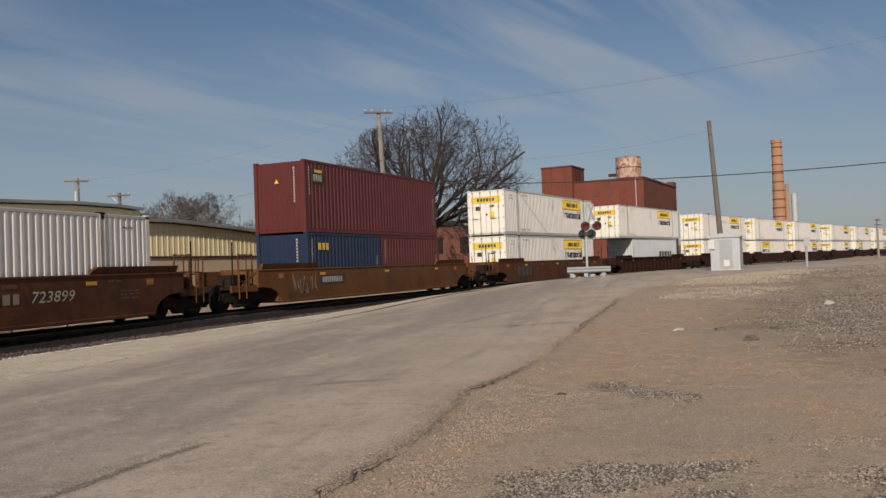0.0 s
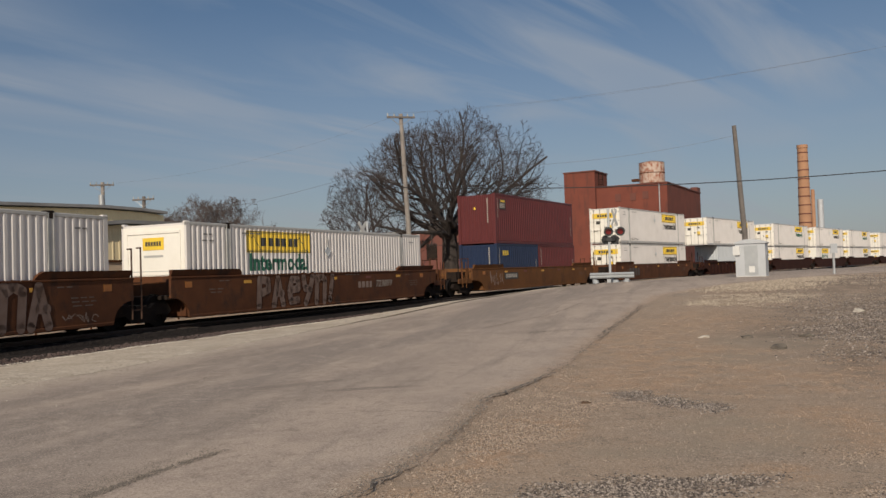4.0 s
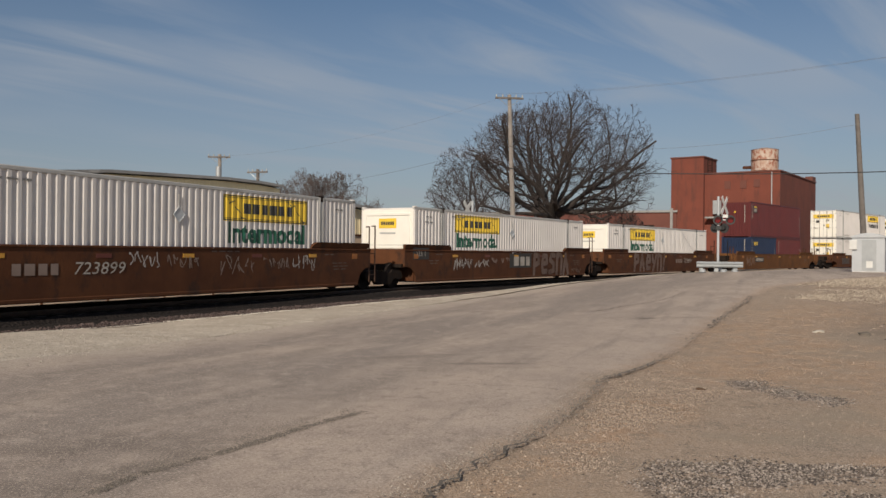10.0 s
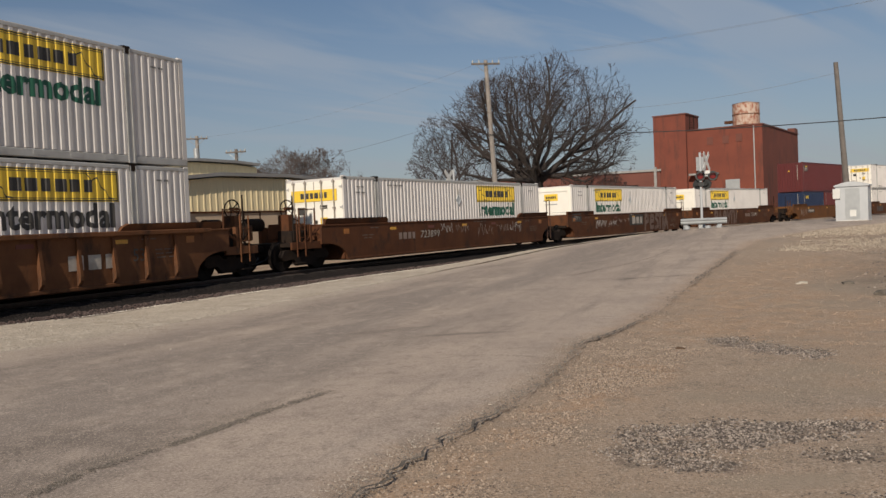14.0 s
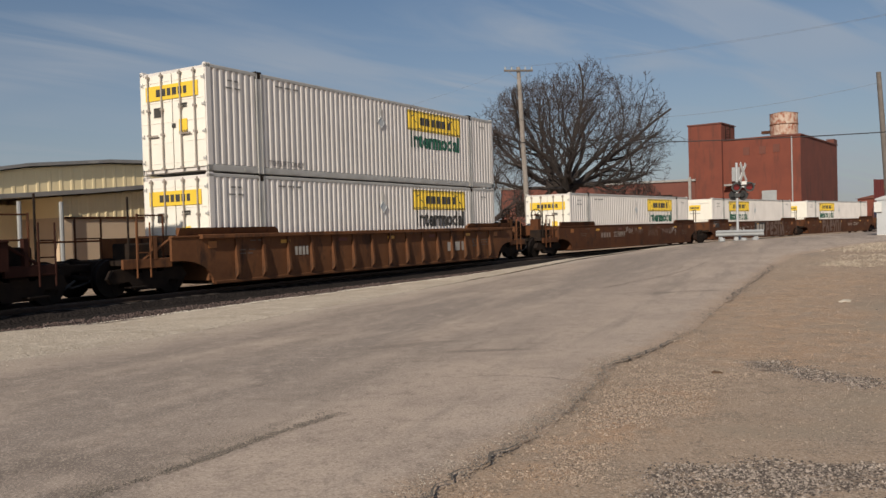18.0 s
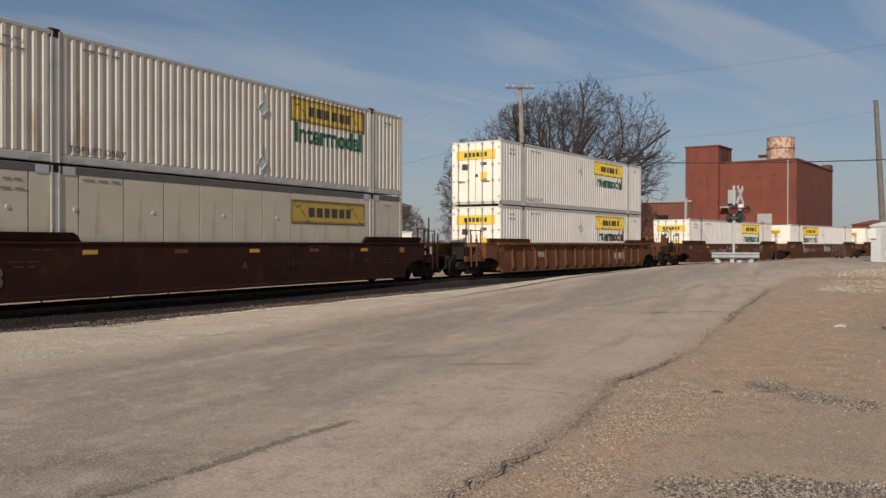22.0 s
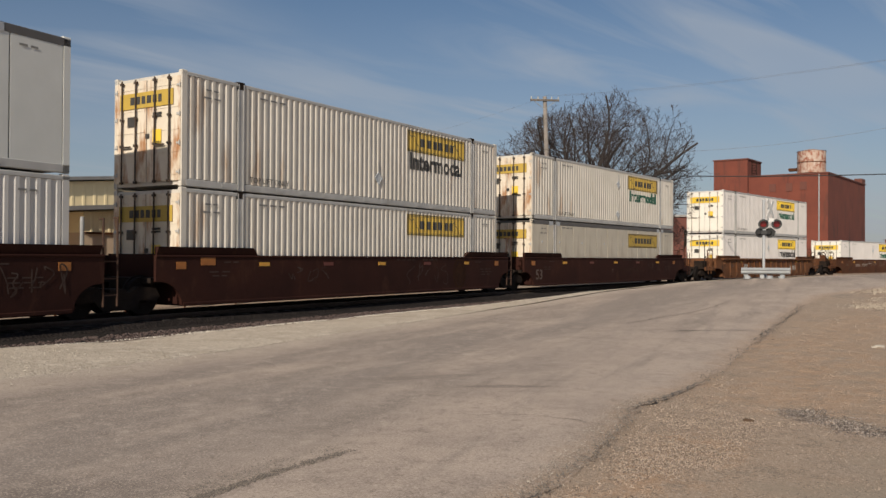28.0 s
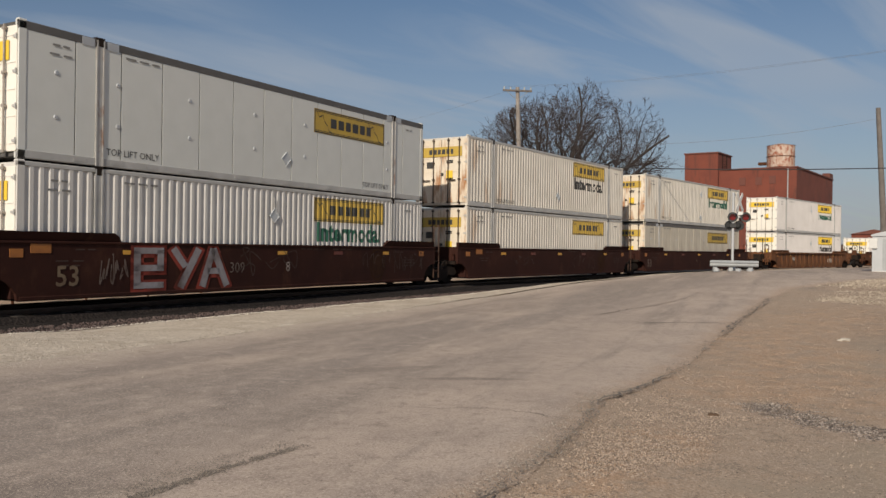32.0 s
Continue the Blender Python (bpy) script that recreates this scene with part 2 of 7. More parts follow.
# stretches of the lot: x, y, half-widths, turn in degrees
CLAY = ((4.9, 7.9, .75, 1.3, -25), (5.6, 13.0, 1.6, 3.2, -20), (.7, 6.5, .32, 1.7, -28), (1.7, 8.0, .5, 1.5, -25), (7.0, 10.7, 1.3, 1.5, -30), (8.4, 12.5, 1.0, 1.4, -30), (-.25, 4.7, .30, .8, -25), (3.6, 12.0, 1.0, 1.6, -25), (5.9, 17.2, 1.8, 3.6, -22), (9.5, 22.0, 2.0, 3.5, -25), (3.4, 6.2, .35, .35, 0), (11.5, 14.5, 1.2, 1.0, -30))
TRODDEN = ((3.85, 7.8, .75, .95, -20), (1.05, 4.25, .55, .40, 0), (2.6, 7.2, .6, .30, 0), (6.5, 13.9, .95, 1.0, 0), (8.4, 16.6, 1.3, 1.8, -15), (2.0, 4.75, .5, .16, 0))
GRAVEL = ((1.80, 5.62, .42, .22, 0), (2.40, 5.70, .30, .12, 0), (1.65, 5.97, .42, .22, 0), (2.20, 6.02, .50, .27, 0), (2.85, 6.00, .42, .20, 0), (1.32, 5.44, .26, .30, 0), (1.65, 5.14, .30, .20, -20), (2.60, 5.22, .25, .12, -20), (1.35, 3.95, .45, .18, 0), (2.05, 4.02, .55, .26, 0), (2.75, 4.15, .55, .34, 0), (3.40, 4.55, .50, .36, 0), (3.55, 10.4, .26, .45, -10), (3.80, 9.8, .24, .42, -10), (4.10, 9.3, .22, .30, -10), (4.3, 5.2, .60, .40, 0))


def dirt_mat():
    """Packed tan earth: grey-green trodden flats, orange clay and gravelly ground, each in its own stretches."""
    m, speckle, span, sums, lay, across, blob = layered("dirt", (.380, .282, .204), bump=0.5, bscale=30.0)
    lay((0.38, 0.265, 0.178), span(speckle(.30, 5), .44, .64, .55))
    lay((0.295, 0.240, 0.190), span(speckle(.45, 6), .50, .70, .8))
    for q in CLAY:
        lay((.425, .270, .165), sums(sums(blob(*q), span(speckle(1.9, 7, rough_=.68), .36, .60), "MULTIPLY"), .66, "MULTIPLY"))
    fine = speckle(2.4, 7, rough_=0.68)
    lay((0.255, 0.202, 0.152), span(fine, .50, .66, .78))
    lay((0.425, 0.325, 0.247), span(fine, .46, .32, .5))
    mottle = speckle(9, 6, rough_=0.72)
    lay((0.46, 0.365, 0.285), span(mottle, .53, .70, .5))
    lay((0.185, 0.142, 0.108), span(mottle, .47, .33, .7))
    grain = speckle(34, 5, rough_=0.78)
    lay((0.56, 0.455, 0.365), span(grain, .53, .63, .8))
    lay((0.12, 0.092, 0.071), span(grain, .46, .36, .8))
    grit = speckle(75, 3, rough_=0.7)
    lay((0.54, 0.44, 0.355), span(grit, .56, .66, .7))
    lay((0.14, 0.11, 0.085), span(grit, .44, .34, .7))
    for q in TRODDEN:
        lay((.325, .262, .198), sums(sums(blob(*q), span(speckle(1.1, 6), .28, .58), "MULTIPLY"), .72, "MULTIPLY"))
    for q in ((13.5, 20.5, 3.6, 8.5, -32), (23.0, 34.0, 6.0, 9.0, -38), (9.0, 12.0, 1.8, 2.6, -30)):
        lay((.20, .155, .118), sums(sums(blob(*q), span(speckle(.7, 7, rough_=.7), .34, .62), "MULTIPLY"), .75, "MULTIPLY"))
    for q in GRAVEL:
        lay((.135, .108, .09), sums(sums(blob(*q), span(speckle(4.2, 5), .36, .60), "MULTIPLY"), .8, "MULTIPLY"))
    return m


def grit_mat(name, dark, light, lo=.15, hi=1.15):
    """Loose stones, each with a tone of its own."""
    m = bpy.data.materials.new(name)
    m.use_nodes = True
    nt = m.node_tree
    N, L = nt.nodes.new, nt.links.new
    b = nt.nodes["Principled BSDF"]
    b.inputs["Roughness"].default_value = 0.9
    g, mx, n, ad = N("ShaderNodeNewGeometry"), N("ShaderNodeMix"), N("ShaderNodeTexNoise"), N("ShaderNodeMath")
    n.inputs["Scale"].default_value = 60.0
    mx.data_type = "RGBA"
    ad.operation = "MULTIPLY_ADD"
    ad.inputs[1].default_value = 0.3
    L(n.outputs["Fac"], ad.inputs[0]); L(g.outputs["Random Per Island"], ad.inputs[2])
    r = N("ShaderNodeMapRange")
    r.inputs[1].default_value, r.inputs[2].default_value = lo, hi
    L(ad.outputs[0], r.inputs[0]); L(r.outputs[0], mx.inputs["Factor"])
    mx.inputs["A"].default_value, mx.inputs["B"].default_value = (*dark, 1), (*light, 1)
    L(mx.outputs["Result"], b.inputs["Base Color"])
    return m


DIRT = dirt_mat()
ASPHALT = road_mat()
LIMESTONE = ground_mat("crushed limestone", ((.56, .478, .385), (.46, .385, .305), (.65, .57, .47), (.35, .29, .228)), (0.5, 2.2, 16.0), 0.35, 26.0)
BALLAST = ground_mat("ballast", ((.066, .046, .041), (.092, .066, .058), (.040, .030, .027), (.15, .118, .108)), (0.6, 3.0, 18.0), 1.0, 14.0)
# oily ballast, taken near black so its colour also holds the shade under the train
SHADEDOILBED = ground_mat("oily ballast with painted shade", ((.015, .011, .010), (.022, .017, .015), (.010, .008, .007), (.034, .027, .024)), (0.6, 3.0, 18.0), 1.0, 14.0)
PEBBLE = grit_mat("pebbles", (.10, .073, .056), (.50, .39, .30), .3, 1.25)
DARKSTONE = grit_mat("grey stones", (.058, .046, .040), (.46, .385, .325), .45, 1.25)
PALEROCK = mat("pale limestone", (.50, .45, .38), (.38, .33, .27), 9.0, 0.95, bump=0.4)
LEAFM = mat("dry leaf", (.11, .065, .035), (.07, .04, .022), 9.0, 0.9)
CRACKM = mat("crack dirt", (.085, .072, .06), (.15, .125, .10), 6.0, 1.0)
SEAMGRIT = grit_mat("dark road grit", (.07, .06, .05), (.22, .185, .155))
WEARGRIT = grit_mat("worn asphalt crumbs", (.14, .12, .10), (.26, .22, .185))
CLAYGRIT = grit_mat("orange clay crumbs", (.25, .165, .11), (.43, .305, .21))
PALEGRIT = grit_mat("white limestone chips", (.40, .355, .29), (.64, .58, .50))
BANKGRIT = grit_mat("bank gravel", (.20, .155, .115), (.47, .39, .30))
FIELDGRIT = grit_mat("brown field gravel", (.10, .078, .062), (.42, .34, .27), .3, 1.25)
LIMEGRIT = grit_mat("limestone grit", (.25, .215, .172), (.48, .42, .35))
STEEL = mat("rail steel", (.085, .058, .045), (.05, .036, .03), 8.0, 0.6, 0.3)
TIE = mat("sleeper wood", (.035, .027, .022), (.02, .016, .014), 5.0, 0.95, bump=0.4)
WHITE = mat("white container paint", (.66, .622, .59), (.585, .548, .515), 0.9, 0.45, bump=0.05, stain=(.40, .31, .22), stain_at=0.66, streak=0.85, vary=0.05)
WHITE2 = mat("aged white container paint", (.62, .575, .505), (.52, .48, .415), 0.8, 0.55, bump=0.05, stain=(.33, .20, .11), stain_at=0.57, streak=0.85, vary=0.05)
WHITE3 = mat("greyed white paint", (0.594, 0.572, 0.539), (0.515, 0.494, 0.462), 0.9, 0.5, bump=0.05, stain=(.33, .27, .21), stain_at=0.66, streak=0.85)
GRIMYPLATE = mat("grimy plate", (0.555, 0.500, 0.405), (0.472, 0.420, 0.335), 0.9, 0.55, bump=0.03, stain=(.27, .20, .135), stain_at=0.62, streak=0.9)
PLATE = mat("smooth white plate", (0.660, 0.660, 0.620), (0.588, 0.589, 0.550), 0.7, 0.4, bump=0.03, stain=(.40, .37, .32), stain_at=0.68, streak=0.8)
BANDGREY = mat("grey top band", (.115, .108, .102), (.085, .08, .075), 1.5, 0.6, stain=(.06, .055, .05), stain_at=0.6)
RAILGREY = mat("grey frame steel", (.46, .45, .43), (.36, .35, .33), 2.0, 0.5, stain=(.25, .14, .08), stain_at=0.66)
DOORW = mat("white door paint", (.82, .78, .70), (.74, .70, .62), 1.2, 0.4, stain=(.36, .24, .14), stain_at=0.66, streak=0.7)
DOORW2 = mat("weathered door paint", (.74, .66, .54), (.62, .53, .41), 1.3, 0.5, stain=(.37, .18, .08), stain_at=0.50, streak=0.75)
RUSTPOST = mat("rust streaked post paint", (.46, .45, .43), (.38, .36, .33), 1.6, 0.5, stain=(.20, .085, .035), stain_at=0.52, streak=0.6)
RODPALE = mat("galvanised lock gear", (.42, .39, .35), (.25, .20, .16), 5.0, 0.5, 0.2)
ROD = mat("rusty lock gear", (.075, .052, .038), (.05, .032, .022), 4.0, 0.6, 0.3)
YELLOW = mat("sign yellow", (.80, .55, .045), (.70, .47, .05), 1.0, 0.5, stain=(.45, .33, .08), stain_at=0.68, streak=0.8)
OLDYELLOW = mat("faded sign yellow", (.52, .35, .055), (.42, .28, .055), 1.4, 0.6, stain=(.25, .17, .06), stain_at=0.60, streak=0.8)
STENCILGREY = mat("faded stencil black", (.17, .165, .155), (.25, .24, .225), 6.0, 0.7)
INK = mat("black paint", (.035, .033, .03), (.055, .05, .045), 3.0, 0.6)
GREEN = mat("green paint", (.015, .085, .052), (.02, .105, .064), 2.0, 0.55)
WORN = mat("worn white lettering", (.48, .44, .39), (.30, .26, .22), 3.0, 0.7)
MAROON = mat("maroon container paint", (0.1074, 0.0185, 0.0177), (0.0833, 0.0148, 0.0140), 1.0, 0.5, stain=(.12, .035, .025), stain_at=0.64, streak=0.85)
NAVY = mat("navy container paint", (.010, .022, .060), (.008, .017, .045), 1.0, 0.5, stain=(.05, .05, .075), stain_at=0.66, streak=0.85)
PALEGREY = mat("pale grey container paint", (.50, .52, .53), (.44, .46, .47), 1.0, 0.5, stain=(.25, .2, .15), stain_at=0.68, streak=0.85)
RUST = mat("rust brown car paint", (0.108, 0.041, 0.0165), (0.062, 0.023, 0.0105), 0.9, 0.75, bump=0.35, bscale=14, stain=(.040, .021, .014), stain_at=0.53, streak=0.35, spec=0.2)
DEEPBROWN = mat("dark oxide car paint", (.040, .0142, .0096), (.0245, .0094, .0072), 0.9, 0.75, bump=0.3, bscale=14, stain=(.055, .023, .014), stain_at=0.57, streak=0.5, spec=0.12)
OCHRE = mat("ochre car paint", (0.1533, 0.0657, 0.0214), (0.1010, 0.0414, 0.0161), 0.8, 0.75, bump=0.35, bscale=14, stain=(.065, .030, .017), stain_at=0.54, streak=0.5, spec=0.2)
ORANGEBROWN = mat("orange brown car paint", (.172, .072, .030), (.098, .041, .019), 1.1, 0.75, bump=0.35, bscale=14, stain=(.050, .026, .016), stain_at=0.52, streak=0.6, spec=0.2)
GRIME = mat("greasy black steel", (.012, .009, .008), (.026, .017, .012), 3.0, 0.85, bump=0.3, stain=(.05, .026, .014), stain_at=0.60, spec=0.15)
WHEELM = mat("wheel steel", (.016, .011, .009), (.009, .007, .006), 4.0, 0.75, 0.2, spec=0.2)
REFLECT = mat("yellow reflector", (.62, .33, .045), (.48, .23, .03), 5.0, 0.5)
GALV = mat("galvanised steel", (.40, .41, .41), (.32, .33, .335), 2.0, 0.45, 0.35, bump=0.1)
SILVER = mat("aluminium paint", (.47, .48, .49), (.40, .41, .42), 1.0, 0.5, 0.2, stain=(.38, .35, .31), stain_at=0.68, streak=0.7)
BRICK = mat("red brick", (.185, .051, .031), (.135, .039, .026), 0.35, 0.95, bump=0.3, bscale=9, stain=(.085, .034, .025), stain_at=0.53, streak=0.8)
BRICK2 = mat("dark brick", (.15, .055, .040), (.115, .043, .033), 0.4, 0.95, bump=0.3, bscale=9)
CHIMNEYM = mat("tan brick", (.40, .22, .125), (.33, .175, .10), 0.3, 0.95, bump=0.3, bscale=7, stain=(.22, .12, .08), stain_at=0.6, streak=0.7)
RUSTTANK = mat("rusted tank", (.52, .44, .37), (.40, .25, .18), 1.2, 0.8, stain=(.26, .075, .035), stain_at=0.46, streak=0.3)
CREAM = mat("cream metal siding", (.82, .73, .52), (.75, .66, .46), 0.6, 0.65, stain=(.45, .37, .24), stain_at=0.66, streak=0.8)
BUFF = mat("buff metal siding", (.86, .71, .43), (.79, .645, .385), 0.6, 0.65, stain=(.42, .33, .18), stain_at=0.68, streak=0.8)
STUCCO = mat("tan block wall", (.58, .44, .31), (.50, .38, .27), 0.7, 0.95, bump=0.3)
ROOFM = mat("grey roofing", (.30, .29, .28), (.20, .19, .18), 0.8, 0.7, stain=(.55, .53, .50), stain_at=0.6)
GLASSM = mat("dusty louvre", (.36, .36, .33), (.27, .27, .25), 2.0, 0.5)
POLEM = mat("weathered pole wood", (.30, .265, .235), (.205, .178, .156), 2.5, 0.95, bump=0.5, stain=(.14, .11, .09), stain_at=0.62, streak=0.9)
POLEDARK = mat("dark weathered pole wood", (.165, .145, .13), (.11, .095, .085), 2.5, 0.95, bump=0.5, stain=(.07, .058, .05), stain_at=0.6, streak=0.9)
BARK = mat("oak bark", (.046, .035, .030), (.029, .023, .020), 2.0, 0.95, bump=0.5)
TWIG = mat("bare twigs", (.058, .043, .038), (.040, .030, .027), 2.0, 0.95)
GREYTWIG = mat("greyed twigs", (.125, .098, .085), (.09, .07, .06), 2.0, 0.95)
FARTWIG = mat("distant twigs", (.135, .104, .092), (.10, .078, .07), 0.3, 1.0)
LAMPBLACK = mat("signal black", (.018, .018, .018), (.03, .03, .03), 2.0, 0.6)
SIGNWHITE = mat("sign white", (.66, .65, .62), (.56, .55, .52), 2.0, 0.5)
REDLENS = mat("red lens", (.15, .008, .008), (.10, .006, .006), 6.0, 0.15)
REDLENS.node_tree.nodes["Principled BSDF"].inputs["Emission Color"].default_value = (1, .03, .03, 1)
REDLENS.node_tree.nodes["Principled BSDF"].inputs["Emission Strength"].default_value = 0.03
CABLE = mat("cable", (.02, .02, .022), (.03, .03, .03), 1.0, 0.7)
WIRE = mat("weathered wire", (.16, .17, .18), (.13, .14, .15), 1.0, 0.6)


# ---- mesh helpers ----
def quad_mesh(name, verts, faces, material):
    me = bpy.data.meshes.new(name)
    me.from_pydata(verts, [], faces)
    me.materials.append(material)
    me.update()
    return me


def box(bm, x0, x1, y0, y1, z0, z1, m=None):
    vs = [bm.verts.new(p) for p in ((x0, y0, z0), (x1, y0, z0), (x1, y1, z0), (x0, y1, z0), (x0, y0, z1), (x1, y0, z1), (x1, y1, z1), (x0, y1, z1))]
    if m is not None:
        for v in vs:
            v.co = m @ v.co
    for f in ((0, 3, 2, 1), (4, 5, 6, 7), (0, 1, 5, 4), (1, 2, 6, 5), (2, 3, 7, 6), (3, 0, 4, 7)):
        bm.faces.new([vs[i] for i in f])


def bbox(bm, x0, x1, y0, y1, z0, z1, r=0.02):
    """A box with chamfered long edges along x: an octagon drawn out."""
    ring = [(y0 + r, z0), (y1 - r, z0), (y1, z0 + r), (y1, z1 - r), (y1 - r, z1), (y0 + r, z1), (y0, z1 - r), (y0, z0 + r)]
    a = [bm.verts.new((x0, y, z)) for y, z in ring]
    b = [bm.verts.new((x1, y, z)) for y, z in ring]
    n = len(ring)
    for i in range(n):
        bm.faces.new((a[i], b[i], b[(i + 1) % n], a[(i + 1) % n]))
    bm.faces.new(a)
    bm.faces.new(b[::-1])


def tube(bm, p, q, r0, r1=None, n=8, caps=True):
    p, q = Vector(p), Vector(q)
    r1 = r0 if r1 is None else r1
    d = (q - p).normalized()
    u = d.orthogonal().normalized()
    v = d.cross(u)
    ra, rb = [], []
    for i in range(n):
        a = 2 * math.pi * i / n
        o = u * math.cos(a) + v * math.sin(a)
        ra.append(bm.verts.new(p + o * r0))
        rb.append(bm.verts.new(q + o * r1))
    for i in range(n):
        bm.faces.new((ra[i], ra[(i + 1) % n], rb[(i + 1) % n], rb[i]))
    if caps:
        bm.faces.new(ra[::-1])
        bm.faces.new(rb)


def prism(bm, poly, y0, y1):
    """A polygon in x, z drawn out from y0 to y1."""
    a = [bm.verts.new((x, y0, z)) for x, z in poly]
    b = [bm.verts.new((x, y1, z)) for x, z in poly]
    n = len(poly)
    bm.faces.new(a)
    bm.faces.new(b[::-1])
    for i in range(n):
        bm.faces.new((a[(i + 1) % n], a[i], b[i], b[(i + 1) % n]))


def mesh_of(name, bm, material):
    bmesh.ops.recalc_face_normals(bm, faces=bm.faces)
    me = bpy.data.meshes.new(name)
    bm.to_mesh(me)
    bm.free()
    me.materials.append(material)
    return me


TINY = ("stencil_mark", "code_mark", "ornament", "graffiti", "company_mark", "owner_mark")


def part(name, bm, material, parent, label=""):
    me = bm if isinstance(bm, bpy.types.Mesh) else mesh_of(name, bm, material)
    ob = new(name, me)
    ob.parent = parent
    if label:
        ob["label"] = label
    if name in TINY:
        tagged(ob, label, kind="stuff")
    return ob


def built(fn, *a, **k):
    bm = bmesh.new()
    fn(bm, *a, **k)
    return bm


def thing(name, label, category, group="", kind=""):
    return tagged(new(name), label, category, group, kind)


def words_mesh(text, size, material, shear=0.0, bold=0.0):
    """Flat lettering in the x, z plane, centred, of cap height about 0.7 size."""
    cu = bpy.data.curves.new("lettering", "FONT")
    cu.body, cu.size, cu.align_x, cu.align_y, cu.shear, cu.offset = text, size, "CENTER", "CENTER", shear, bold
    cu.resolution_u = 2
    ob = bpy.data.objects.new("lettering", cu)
    scene.collection.objects.link(ob)
    bpy.context.view_layer.update()
    me = bpy.data.meshes.new_from_object(ob.evaluated_get(bpy.context.evaluated_depsgraph_get()))
    bpy.data.objects.remove(ob)
    me.transform(Matrix.Rotation(radians(90), 4, "X"))
    me.materials.clear()
    me.materials.append(material)
    return me


# ---- the line of the track: s runs along it, away from the viewer ----
PSI, D0, K2, K3 = radians(24.397), 15.561, 25.177, -5.393
FX, FY, RX, RY = math.sin(PSI), math.cos(PSI), math.cos(PSI), -math.sin(PSI)


def bend(s):
    q = max(s - 10, 0) / 100
    if s <= 95:
        return K2 * q * q + K3 * q ** 3
    e = min(s, 140) - 95
    return 14.879 + 0.3111 * (s - 95) + 0.0003 * e * e + (0.027 * (s - 140) if s > 140 else 0)


def on_track(s, lat=0.0):
    """Place at s, lat metres to the viewer's side of the cars' flank, and the heading in degrees from +y, clockwise."""
    slope = (bend(s + 0.5) - bend(s - 0.5))
    h = PSI + math.atan(slope)
    b = bend(s) - D0
    x, y = s * FX + b * RX, s * FY + b * RY
    return x + lat * math.cos(h), y - lat * math.sin(h), math.degrees(h)


def car_pose(s, z=0.0):
    """Pose of a car whose middle is at s; local x points ahead, y to the far side."""
    x, y, h = on_track(s, -1.3)
    return pose(x, y, z, 0, 0, 90 - h)


def smooth(a, b, v):
    q = min(max((v - a) / (b - a), 0), 1)
    return q * q * (3 - 2 * q)


def to_line(x, y):
    s = x * FX + y * FY
    return s, x * RX + y * RY + D0 - bend(s)


BANK = ((-400, .3), (-20, .33), (2, .38), (6, .33), (9, .15), (12, .02), (20, .02), (28, .05), (36, .26), (50, .46), (70, .55), (120, .42), (3000, .3))


def bank(s):
    for (a, u), (b, v) in zip(BANK, BANK[1:]):
        if s <= b:
            return u + (v - u) * max(0, (s - a) / (b - a))
    return BANK[-1][1]


def land(x, y):
    """Height of the ground."""
    s, l = to_line(x, y)
    w = smooth(1.5, 11, l)
    h = bank(s) * (1 - w) + (0.68 * smooth(14, 48, y) - 0.3 * smooth(70, 140, y)) * w
    if l < 2.0:
        h += (-0.02 - h) * (1 - smooth(0.9, 2.1, l))
    if l < -4:
        h = -0.02 + 0.32 * (1 - smooth(-8, -4, l))
    h += 0.22 * math.exp(-((x - 19) ** 2 / 60 + (y - 33) ** 2 / 40)) * smooth(3, 9, l)
    h += 0.24 * math.exp(-((x - 13.4) ** 2 + (y - 43.9) ** 2) / 9)
    h += 0.02 * noise.noise(Vector((x * 0.45, y * 0.45, 0))) * smooth(1.5, 3, abs(l + 1.3))
    return h


def axis(lo, hi, fine_lo, fine_hi, step):
    v = list(np.arange(fine_lo, fine_hi + 0.01, step))
    d, a = step, fine_hi
    while a < hi:
        d *= 1.25
        a += d
        v.append(a)
    d, a = step, fine_lo
    while a > lo:
        d *= 1.25
        a -= d
        v.insert(0, a)
    return v


def make_ground():
    xs, ys = axis(-2500, 2500, -22, 34, 0.5), axis(-2500, 2500, -6, 66, 0.5)
    verts = [(x, y, land(x, y)) for y in ys for x in xs]
    n = len(xs)
    faces = [(j * n + i, j * n + i + 1, (j + 1) * n + i + 1, (j + 1) * n + i) for j in range(len(ys) - 1) for i in range(n - 1)]
    me = quad_mesh("ground", verts, faces, DIRT)
    for p in me.polygons:
        p.use_smooth = True
    tagged(new("ground", me), "bare tan dirt lot with pale gravel", "ground", kind="structure")


